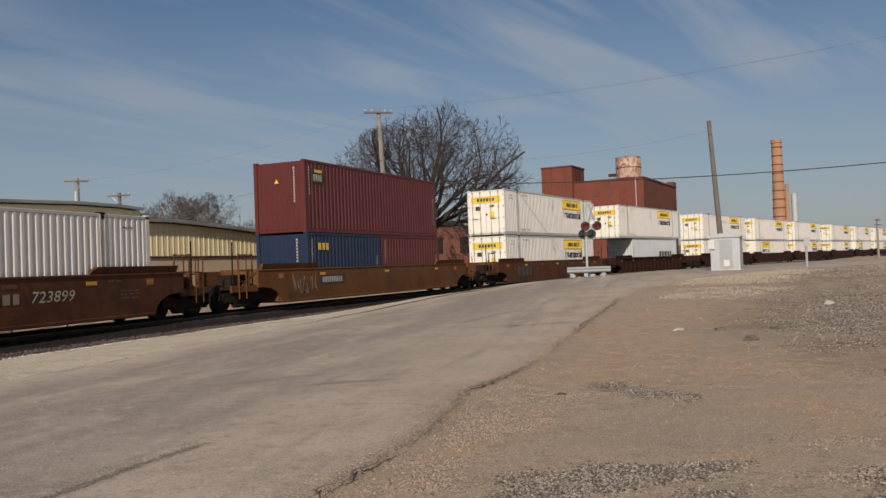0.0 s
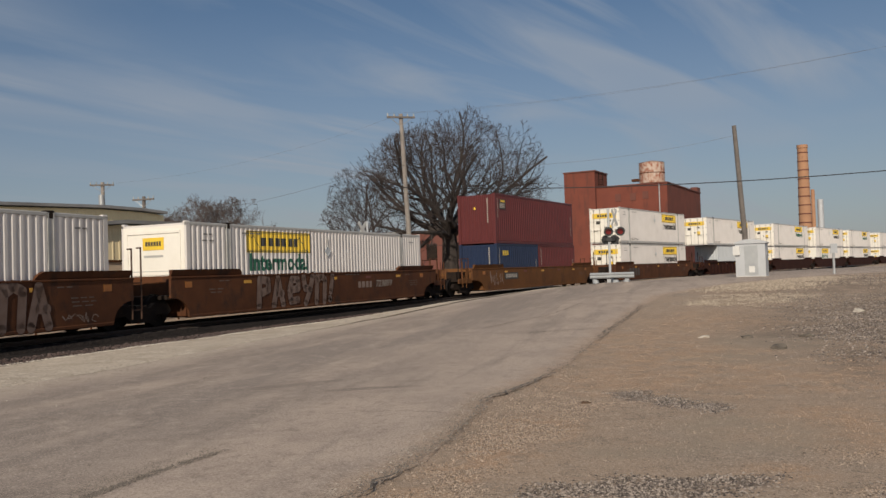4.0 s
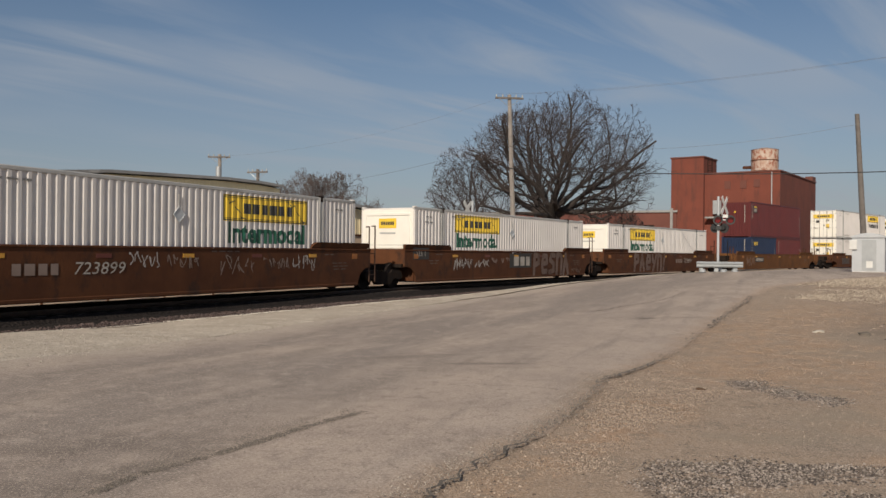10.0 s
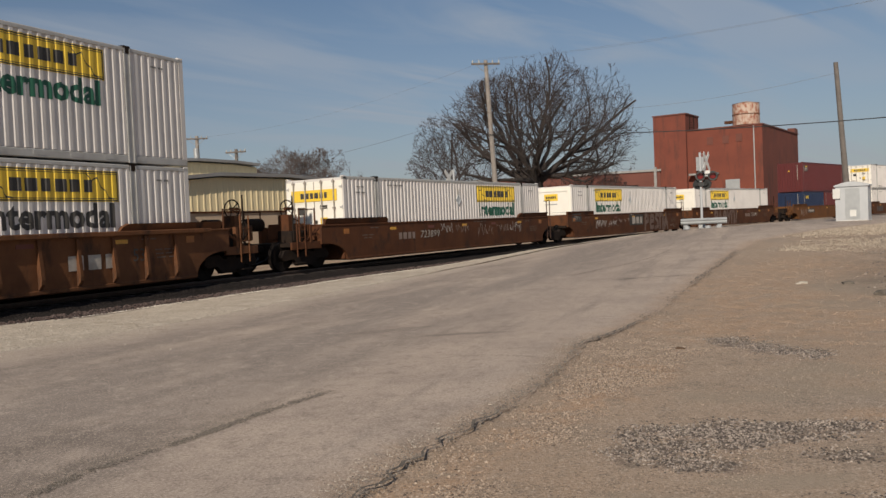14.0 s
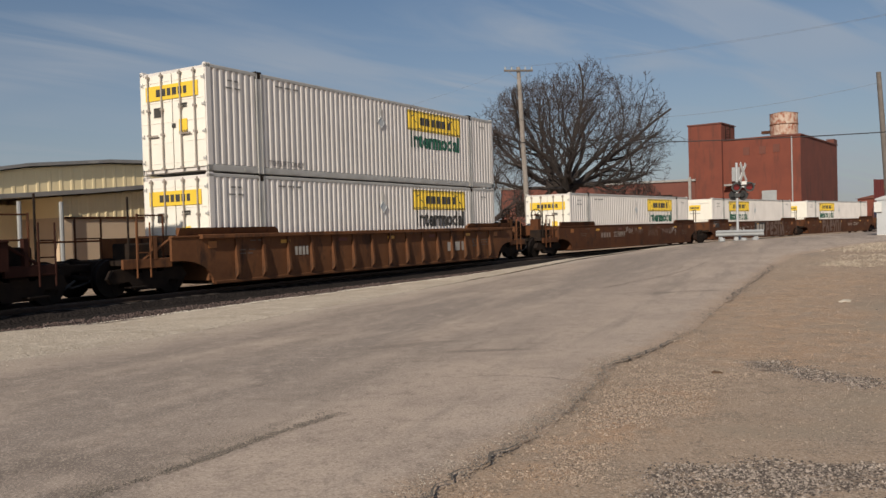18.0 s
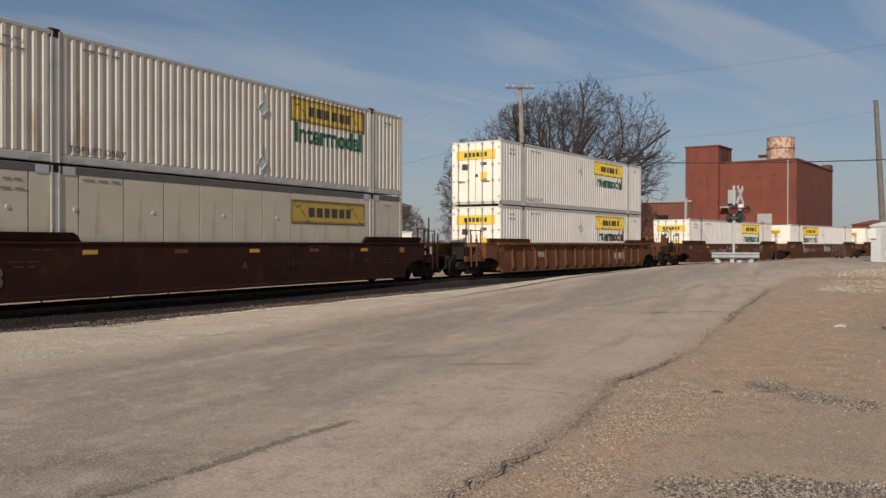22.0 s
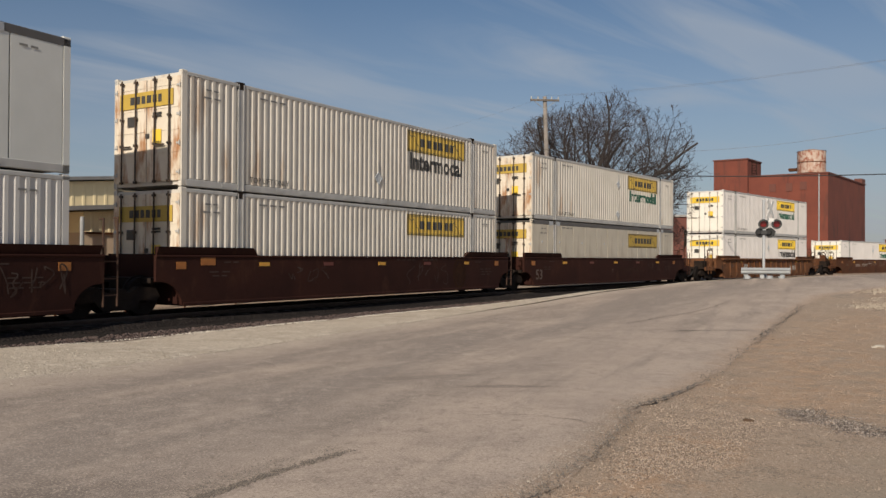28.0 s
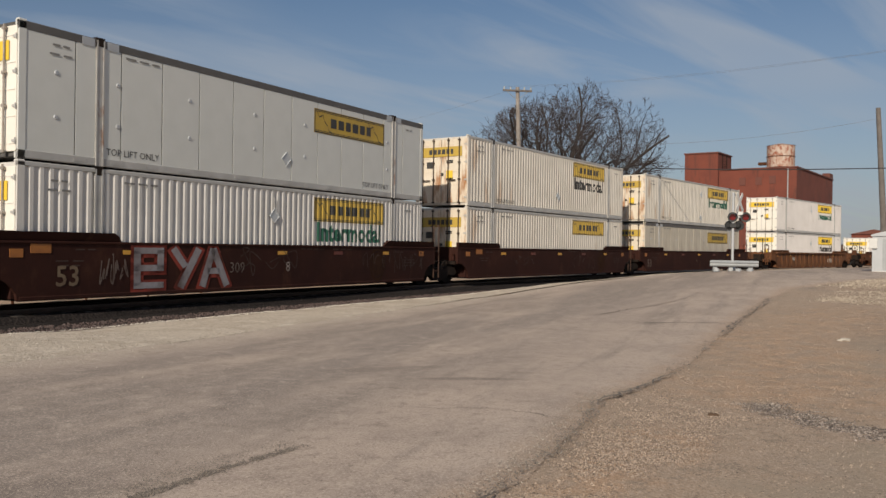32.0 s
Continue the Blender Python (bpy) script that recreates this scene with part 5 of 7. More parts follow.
def fat_stroke(bm, pts, r, y):
    """A stroke of even width with round ends and joints."""
    pts = [Vector(p) for p in pts]
    for p in pts:
        bm.faces.new([bm.verts.new((p.x + r * math.cos(a * .524), y, p.y + r * math.sin(a * .524))) for a in range(12)])
    for p, q in zip(pts, pts[1:]):
        o = (q - p).normalized()
        o = Vector((-o.y, o.x)) * r
        bm.faces.new([bm.verts.new((v.x, y, v.y)) for v in (p - o, q - o, q + o, p + o)])


def bubble_tag(root, forms, w, h, x, z, label):
    """A wide faded tag: fat rounded forms with a dark outline, laid in a row."""
    outline, fill = bmesh.new(), bmesh.new()
    cell = w / len(forms)
    n = 0
    for k, f in enumerate(forms):
        for st in FORMS[f]:
            pts = [(-w / 2 + cell * (k + u * 1.12 + .10 * v), v * h * .86) for u, v in st]
            n += 1
            fat_stroke(outline, pts, cell * .185, -.0003 * n)
            fat_stroke(fill, pts, cell * .15, -.0062 - .0003 * n)
    for bm, m, text in ((outline, TAGEDGE, label), (fill, WASHED, "")):
        me = bpy.data.meshes.new("graffiti")
        bm.to_mesh(me)
        bm.free()
        me.materials.append(m)
        mark(root, me, x, z, text)


def flat_mesh(fn, material, *a, **k):
    bm = bmesh.new()
    fn(bm, *a, **k)
    me = bpy.data.meshes.new("graffiti")
    bm.to_mesh(me)
    bm.free()
    me.materials.append(material)
    return me


OFF = dict(jb2=42.9, jb=21.15, red=0.0, u1=-24.95, u2=-44.28, u3=-64.22, rib=-87.60, a=-111.15, b=-130.19, c=-149.56)


def mid(k):
    return OFF[k] + (6.095 if k == "red" else 8.075)


def make_train():
    # --- three-unit rust brown car with one white box in each well ---
    for k, ends, lab in (("u1", "lead", "rust brown well car unit with faded spray tags"), ("u2", "mid", "rust brown middle well unit with stencil panel and spray tags"), ("u3", "rear", "rust brown rear well unit with hand brake and spray tags")):
        tr = {"lead": (9.95, -9.75), "mid": (-9.75,), "rear": (-9.95,)}[ends]
        ra = {"lead": (8.9, 10.7), "mid": (8.9, 8.9), "rear": (10.9, 8.9)}[ends]
        co = {"lead": (10.7,), "mid": (), "rear": (-10.9,)}[ends]
        la = {"lead": ((10.45, -.2),), "mid": ((9.12, 0),), "rear": ((-10.45, -.2), (9.12, 0))}[ends]
        car, wh = well_car(lab, RUST, tr, *ra, ladders=la, couplers=co, wheel_at=-10.2 if ends == "rear" else None)
        place(car, mid(k))
        WHEELS.extend((w, dx) for w, dx in wh)
        if ends != "mid":
            me = words_mesh("723899", .40, WORN, shear=.2)
            me.transform(Matrix.Diagonal((1.22, 1, 1, 1)))
            mark(car, me, -2.72 if ends == "rear" else 4.12, 1.24, "the number 723899 in worn white")
            mark(car, bars_mesh(4, 1.12, .25, .07, TAGGREY), -4.38 if ends == "rear" else 2.5, 1.24, "worn white owner's initials as plain blocks")
        if ends == "mid":
            part("stencil_panel", mesh_of("stencil_panel", built(box, -1.1, 1.1, -1.409, -1.402, 1.0, 1.66), PANELBLACK), None, car, "black stencil panel").matrix_basis = pose(.55, 0, 0)
            mark(car, bars_mesh(3, 1.6, .42, .14, WORN), .65, 1.30, "heavy white company initials as plain blocks")
            mark(car, strokes(5, 7, 1.5, .5, TAGWHITE), -4.7, 1.20, "white sprayed scrawl")
            mark(car, strokes(6, 6, 1.3, .35, TAGWHITE), -3.1, 1.22)
            mark(car, strokes(7, 5, 1.6, .3, TAGGREY), -1.4, 1.35)
            bubble_tag(car, (0, 2, 3, 1, 4), 4.3, 1.18, 3.95, 1.17, "big faded grey spray tag with rounded letters")
            mark(car, strokes(9, 5, 1.3, .32, TAGGREY, .02), 6.9, .82)
            mark(car, strokes(10, 6, 1.1, .22, TAGWHITE), .1, 1.78)
            part("stencil_panel", mesh_of("stencil_panel", built(box, -.55, .55, -1.409, -1.402, 1.40, 1.85), PANELBLACK), None, car).matrix_basis = pose(-7.8, 0, 0)
            mark(car, words_mesh("125 T", .30, WORN), -7.8, 1.62, "the mark 125 T")
        if ends == "lead":
            bubble_tag(car, (0, 4, 2, 5, 1, 6), 5.3, 1.16, -2.2, 1.18, "big pale spray tag with rounded letters")
        if ends == "rear":
            mark(car, strokes(14, 7, 1.2, .45, TAGWHITE, .028), 5.0, 1.34, "white sprayed scrawl")
            mark(car, strokes(15, 6, 1.2, .35, TAGGREY, .025), 3.7, 1.32)
            mark(car, strokes(16, 6, 1.5, .55, TAGGREY, .025), 2.0, 1.28)
            mark(car, strokes(17, 5, 1.1, .4, TAGWHITE, .025), -1.35, 1.45)
            mark(car, strokes(18, 5, 1.1, .36, TAGGREY, .025), -.1, 1.40)
    nose_rear = container53("white ribbed 53-foot container, nose wall with small yellow sign", WHITE, doors_at=1, logo_x=-3.25)
    place(nose_rear, mid("u1"), FLOOR)
    place(copy_thing(nose_rear, Matrix()), mid("u2"), FLOOR)
    doors_rear = container53("white ribbed 53-foot container with yellow company panels", WHITE, doors_at=-1, logo_x=3.45)
    place(doors_rear, mid("u3"), FLOOR)
    # --- ribbed orange brown car with two stacked white boxes ---
    car, wh = well_car("orange brown well car with ribbed sides carrying two boxes", ORANGEBROWN, (-9.95, 9.95), 10.9, 10.9, ribs=True, ladders=((-10.3, 0), (10.3, 0)), couplers=(-10.9, 10.9), low=.50, wheel_at=10.75)
    place(car, mid("rib"))
    WHEELS.extend(wh)
    mark(car, bars_mesh(4, .6, .26, .06, WORN), -4.6, 1.25)
    mark(car, bars_mesh(3, 1.4, .34, .12, WORN), 4.6, 1.10, "white initials as plain blocks")
    mark(car, words_mesh("53", .45, INK), 6.05, 1.18, "the number 53")
    black = container53("white ribbed 53-foot container with black lettering", WHITE, word_mat=INK, logo_x=3.7)
    place(black, mid("rib"), FLOOR)
    place(copy_thing(doors_rear, Matrix()), mid("rib"), FLOOR + 2.9)
    # --- dark three-unit car, each unit double stacked ---
    units = {}
    for k, ends, lab in (("a", "lead", "dark oxide lead well unit marked 53"), ("b", "mid", "dark oxide middle well unit with orange reflectors"), ("c", "rear", "dark oxide rear well unit with a large spray tag")):
        tr = {"lead": (9.95, -9.7), "mid": (-9.7,), "rear": (-9.95,)}[ends]
        ra = {"lead": (8.9, 10.7), "mid": (8.9, 8.9), "rear": (10.9, 8.9)}[ends]
        co = {"lead": (10.7,), "mid": (), "rear": (-10.9,)}[ends]
        car, wh = well_car(lab, DEEPBROWN, tr, *ra, ladders={"lead": ((10.45, -.2),), "mid": ((9.12, 0),), "rear": ((-10.45, -.2), (9.12, 0))}[ends], couplers=co)
        place(car, mid(k))
        WHEELS.extend(wh)
        units[ends] = car
        if ends != "mid":
            mark(car, words_mesh("53", .62, OLDCREAM if ends == "rear" else FAINT, bold=.008), -7.65 if ends == "lead" else -6.95, 1.0, "the number 53")
        if ends != "lead":
            mark(car, flat_mesh(emblem, FADED), 5.0, 1.16, "faded oval emblem")
        big = shared("bigreflector", lambda: mesh_of("reflector", built(box, -.24, .24, -.004, .004, -.10, .10), DULLORANGE))
        if ends != "lead":
            part("reflector", big, None, car, "orange reflector").matrix_basis = pose(-7.3 if ends != "rear" else -7.6, -1.408, 1.62)
        mark(car, bars_mesh(9, 1.0, .07, .02, FAINTER), 3.0, 1.66)
        mark(car, strokes(21 + len(units), 5, 1.8, .5, FAINTER, .03), 5.0 if ends != "mid" else -3.5, 1.3)
    tag = units["rear"]
    squash = Matrix.Diagonal((1, 1, .86, 1))
    red_tag, grey_tag = flat_mesh(letters_tag, TAGRED, 0, .09), flat_mesh(letters_tag, TAGBLUE)
    for me in (red_tag, grey_tag):
        me.transform(squash)
    mark(tag, red_tag, -3.65, 1.15, "large red and grey spray tag")
    part("graffiti", grey_tag, None, tag).matrix_basis = pose(-3.65, -1.418, 1.17)
    mark(tag, strokes(31, 6, .8, .75, FAINT, .03), -5.75, 1.15)
    mark(tag, words_mesh("309", .40, FAINT), -1.75, 1.13, "the number 309")
    mark(tag, words_mesh("8", .40, TAGPALE), .35, 1.13, "the number 8")
    mark(tag, strokes(33, 4, 2.6, .85, FAINTER, .03), -.6, 1.25, "faint looping sprayed outline")
    mark(tag, strokes(34, 6, 2.0, .7, FAINTER, .035), 7.0, 1.25, "faint sprayed outline")
    mark(units["lead"], words_mesh("A", .30, FAINT), -.3, 1.12, "a faint letter A")
    mark(units["lead"], bars_mesh(9, 1.9, .20, .045, GHOST), 2.0, 1.14, "almost gone car number as plain blocks")
    mark(units["mid"], strokes(35, 5, 2.6, .9, FAINTER, .03), 2.8, 1.15, "faint sprayed outline")
    ribbed2 = container53("weathered white ribbed container with green lettering", WHITE2, logo_x=3.75, placards=((.55, 2.1), (.5, .55)))
    plate = container53("smooth plate-sided container with a company panel", PLATE, style="plate", word=False, logo_x=3.55)
    grimy = container53("grimy plate-sided container with a company panel", GRIMYPLATE, style="plate", word=False, logo_x=3.75)
    logo_only = container53("weathered white ribbed container without lettering", WHITE2, word=False, logo_x=3.6, placards=())
    place(grimy, mid("a"), FLOOR)
    place(ribbed2, mid("a"), FLOOR + 2.9)
    place(logo_only, mid("b"), FLOOR)
    top_b = container53("weathered white ribbed container with black lettering", WHITE2, word_mat=INK, logo_x=3.6, placards=((.0, .85),))
    place(top_b, mid("b"), FLOOR + 2.9)
    place(container53("greyed white ribbed container with green lettering", WHITE3, logo_x=3.6), mid("c"), FLOOR)
    place(plate, mid("c"), FLOOR + 2.9)
    # --- ochre car with ocean boxes ---
    car, wh = well_car("ochre well car with peeling paint carrying ocean boxes", OCHRE, (-9.95, 9.95), 10.9, 10.9, ladders=((-10.3, 0), (10.3, 0)), couplers=(-10.9, 10.9))
    place(car, mid("red"))
    WHEELS.extend(wh)
    part("stencil_panel", mesh_of("stencil_panel", built(box, -.95, .95, -1.409, -1.402, 1.1, 1.5), PANELBLACK), None, car).matrix_basis = pose(-4.6, 0, 0)
    mark(car, bars_mesh(9, 1.5, .22, .05, WORN), -4.6, 1.3, "worn white car number as plain blocks")
    mark(car, strokes(41, 6, 1.8, .8, TAGGREY, .05), -6.6, 1.2)
    blue = sea_box("navy blue 20-foot shipping container", NAVY, 6.06, 2.59)
    place(blue, OFF["red"] + 3.03, FLOOR)
    part("owner_mark", bars_mesh(3, .8, .28, .09, YELLOW), None, blue, "gold owner's initials as plain blocks").matrix_basis = pose(-1.9, -1.228, 2.05)
    place(sea_box("maroon 20-foot shipping container", MAROON, 6.06, 2.59), OFF["red"] + 9.16, FLOOR)
    red = sea_box("maroon 40-foot high shipping container", MAROON, 12.19, 2.89)
    place(red, mid("red"), FLOOR + 2.6)
    part("logo_patch", mesh_of("logo_patch", built(logo_patch), INK), None, red, "black and yellow emblem").matrix_basis = pose(-5.2, -1.225, 2.3)
    part("logo_patch", mesh_of("logo_patch", built(box, -.20, .34, -.006, 0, .05, .16), YELLOW), None, red).matrix_basis = pose(-5.2, -1.238, 2.36)
    part("owner_mark", bars_mesh(4, .62, .26, .06, WORN), None, red).matrix_basis = pose(-5.2, -1.239, 2.2)
    part("warning_mark", mesh_of("warning_mark", built(triangle), YELLOW), None, red, "small yellow warning triangle").matrix_basis = pose(-6.11, .1, 2.0)
    # --- cars ahead ---
    car, wh = well_car("rust brown well car with dark patches", RUST, (-9.95, 9.95), 10.9, 10.9, couplers=(-10.9, 10.9), low=.53)
    place(car, mid("jb"))
    WHEELS.extend(wh)
    mark(car, bars_mesh(4, 2.2, .6, .2, INK), -5.6, 1.15)
    place(copy_thing(black, Matrix()), mid("jb"), FLOOR)
    place(copy_thing(black, Matrix()), mid("jb"), FLOOR + 2.9)
    car, wh = well_car("dull brown ribbed well car", DEEPBROWN, (-9.95, 9.95), 10.9, 10.9, ribs=True, couplers=(-10.9, 10.9), low=.50)
    place(car, mid("jb2"))
    WHEELS.extend(wh)
    grey = sea_box("pale grey 40-foot container with dark block lettering", PALEGREY, 12.19, 2.89, marks="")
    place(grey, mid("jb2") + 1.2, FLOOR)
    part("owner_mark", bars_mesh(5, 3.6, .62, .15, INK), None, grey, "dark company name as plain blocks").matrix_basis = pose(2.6, -1.222, 1.4)
    place(copy_thing(black, Matrix()), mid("jb2"), FLOOR + 2.9)
    far_car, _ = well_car("brown well car far along the train", DEEPBROWN, (-9.7,), 9.3, 9.3, far=True)
    o = mid("jb2") + 23.0
    for k in range(13):
        c = far_car if k == 0 else copy_thing(far_car, Matrix())
        place(c, o)
        place(copy_thing(nose_rear if k % 3 == 1 else black, Matrix()), o, FLOOR)
        if k != 9:
            place(copy_thing(black if k % 2 else doors_rear, Matrix()), o, FLOOR + 2.9)
        o += 19.5 if k % 3 != 2 else 23.4


def logo_patch(bm):
    box(bm, -.42, .42, -.010, 0, -.30, .26)


def triangle(bm):
    a = [bm.verts.new(p) for p in ((-.006, -.1, 0), (-.006, .1, 0), (-.006, 0, .17))]
    bm.faces.new(a)


def run_at(t):
    for (a, u), (b, v) in zip(RUN, RUN[1:]):
        if t <= b:
            return u + (v - u) * (t - a) / (b - a)
    return RUN[-1][1]


def motions():
    """The train rolls away along its line; its wheels turn with it."""
    keys = TIMES
    for ob, off, z in MOVING:
        walk(ob, [(t, car_pose(run_at(t) + off, z)) for t in keys])
    base = run_at(0)
    ts = [i * 4 / 30 for i in range(241)]
    for w, dx in WHEELS:
        walk(w, [(t, pose(dx, 0, .785) @ Matrix.Rotation((run_at(t) - base) / .46, 4, "Y")) for t in ts])


make_train()


# ---- buildings beyond the line ----
YARD = pose(0, 0, 0, 0, 0, 90 - math.degrees(PSI)) @ pose(27, 23, 0, 0, 0, -7) @ pose(-27, -23, 0)     # local x nearly along the line, local y to its far side


def wall_with_profile(bm, xs_z, y0, y1, z0):
    """A block whose roof edge follows points (x, z)."""
    prism(bm, [(xs_z[0][0], z0)] + [(xs_z[-1][0], z0)] + [(x, z) for x, z in reversed(xs_z)], y0, y1)


def roof_band(bm, xs_z, y0, y1, thick, over):
    top = [(x, z + thick) for x, z in xs_z]
    prism(bm, [(x, z) for x, z in xs_z] + list(reversed(top)), y0 - over, y1 + over)


def siding(bm, xs_z, y, z0, pitch=.30, d=.028):
    """Ribbed cladding up to a sloping edge, facing -y."""
    def edge(x):
        for (a, u), (b, v) in zip(xs_z, xs_z[1:]):
            if a <= x <= b:
                return u + (v - u) * (x - a) / (b - a)
        return xs_z[-1][1]
    x = xs_z[0][0]
    while x < xs_z[-1][0] - .02:
        x1 = min(x + pitch, xs_z[-1][0])
        w = (x1 - x)
        pts = [(x, 0), (x + w * .62, 0), (x + w * .72, d), (x + w * .9, d), (x1, 0)]
        for (a, da), (b, db) in zip(pts, pts[1:]):
            bm.faces.new([bm.verts.new(p) for p in ((a, y - da, z0), (b, y - db, z0), (b, y - db, edge(b)), (a, y - da, edge(a)))])
        x = x1


def make_warehouse():
    up = [(17.8, 4.05), (20.0, 4.42), (23.3, 4.72), (29.3, 4.90), (31.6, 4.88), (33.0, 4.80)]
    w = thing("warehouse", "buff metal warehouse with low pitched grey roof", "building")
    w.matrix_basis = YARD
    part("wall", mesh_of("wall", built(wall_with_profile, [(x, z - .05) for x, z in up], 26.0, 40.0, 0), BUFF), None, w)
    part("siding", mesh_of("siding", built(siding, [(x, z - .1) for x, z in up], 25.98, 0.2, .45, .015), BUFF), None, w)
    part("roof", mesh_of("roof", built(roof_band, up, 26.0, 40.0, .12, .26), ROOFM), None, w, "grey roof with patched white edge")
    def hvac(bm):
        bbox(bm, 18.02, 18.87, 27.4, 28.8, 4.1, 5.34, .04)
        bbox(bm, 17.55, 18.03, 27.5, 28.6, 4.1, 5.36, .03)
    part("air_conditioner", mesh_of("air_conditioner", built(hvac), GALV), None, w, "grey rooftop air conditioning unit")
    part("intake", mesh_of("intake", built(box, 17.72, 17.95, 27.47, 27.505, 4.8, 5.3), GRIME), None, w)
    part("window", mesh_of("window", built(box, 17.76, 17.79, 29.0, 31.0, 1.6, 3.2), SIGNWHITE), None, w, "white window in the end wall")

    low = [(15.5, 2.95), (20.1, 3.30), (27.1, 3.95), (31.2, 3.98), (35.0, 3.80), (38.2, 3.58)]
    rake = [(19.2, 3.23)] + low[1:-1] + [(37.4, 3.63)]
    s = thing("side_building", "long low building with buff ribbed siding over tan block", "building")
    s.matrix_basis = YARD
    part("block_wall", mesh_of("block_wall", built(wall_with_profile, [(19.2, 2.5), (37.4, 2.5)], 22.5, 25.9, 0), STUCCO), None, s, "tan block base wall")
    part("upper_wall", mesh_of("upper_wall", built(wall_with_profile, [(x, z - .05) for x, z in rake], 22.53, 25.9, 2.5), BUFF), None, s)
    part("siding", mesh_of("siding", built(siding, [(x, z - .08) for x, z in rake], 22.52, 2.52, .33, .016), BUFF), None, s, "ribbed buff siding")
    part("ledge", mesh_of("ledge", built(box, 19.2, 37.4, 22.44, 22.52, 2.45, 2.52), RUST), None, s)
    part("roof", mesh_of("roof", built(roof_band, low, 22.5, 26.0, .14, .26), ROOFM), None, s, "grey roof with deep eave")
    def hood(bm):
        bbox(bm, 23.9, 24.4, 22.05, 22.5, 2.78, 3.15, .08)
    part("exhaust_hood", mesh_of("exhaust_hood", built(hood), GALV), None, s, "metal exhaust hood on the wall")
    part("hood_mouth", mesh_of("hood_mouth", built(box, 23.97, 24.33, 22.02, 22.05, 2.80, 3.05), GRIME), None, s)
    for x in (15.9, 17.6, 19.0):
        part("porch_post", mesh_of("porch_post", built(tube, (x, 22.3, 0), (x, 22.3, 3.0), .07, n=8), GALV), None, s)
    part("porch_wall", mesh_of("porch_wall", built(box, 15.6, 19.2, 25.2, 25.9, 0, 3.0), CREAM), None, s)
    part("door", mesh_of("door", built(box, 17.2, 18.2, 25.15, 25.2, 0, 2.1), SIGNWHITE), None, s, "white door under the porch")

    g = thing("gabled_shed", "tall cream corrugated metal shed with louvred windows", "building")
    g.matrix_basis = pose(0, 0, 0, 0, 0, 90 - math.degrees(PSI)) @ pose(8.7, 31, 0, 0, 0, -7) @ pose(-8.7, -31, 0)
    gable = [(-1.0, 3.8), (8.5, 7.36), (17.9, 3.5)]
    part("wall", mesh_of("wall", built(wall_with_profile, gable, 31.0, 60.0, 0), CREAM), None, g)
    part("siding", mesh_of("siding", built(siding, gable, 30.98, 0.0, .21, .014), CREAM), None, g, "cream corrugated cladding")
    part("roof", mesh_of("roof", built(roof_band, [(-1.5, 3.66), (8.5, 7.39), (18.3, 3.37)], 31.0, 60.0, .10, .18), ROOFM), None, g)
    for x0 in (6.5, 7.85):
        for z0 in (5.48, 6.16):
            p = part("window", mesh_of("window", built(box, x0, x0 + 1.22, 30.90, 30.96, z0, z0 + .55), GLASSM), None, g, "dusty louvred window")
            for k in range(3):
                part("mullion", mesh_of("mullion", built(box, x0 + .4 * k, x0 + .4 * k + .03, 30.86, 30.9, z0, z0 + .55), CREAM), None, p)
    shed = thing("storage_shed", "small white storage shed beyond the long building", "shed")
    shed.matrix_basis = pose(-5.3, 59.4, land(-5.3, 59.4), 0, 0, 5)
    part("wall", mesh_of("wall", built(bbox, -.75, .75, -.6, .6, 0, 2.2, .02), SIGNWHITE), None, shed)
    part("roof", mesh_of("roof", built(bbox, -.82, .82, -.68, .68, 2.2, 2.28, .02), SIGNWHITE), None, shed)
    part("door", mesh_of("door", built(bbox, -.35, .35, -.63, -.6, .05, 1.9, .005), SIGNWHITE), None, shed)
    # fence in front of the long building
    f = thing("pipe_fence", "rusty pipe fence along the far side of the line", "fence")
    f.matrix_basis = pose(0, 0, 0, 0, 0, 90 - math.degrees(PSI))
    for k in range(11):
        part("post", mesh_of("post", built(tube, (16.0 + k * 2.4, 20.6, 0), (16.0 + k * 2.4, 20.6, 1.75), .04, n=6), RUST), None, f)
    part("rail_pipe", mesh_of("rail_pipe", built(tube, (16.0, 20.6, 1.7), (40.0, 20.6, 1.7), .03, n=6), RUST), None, f)


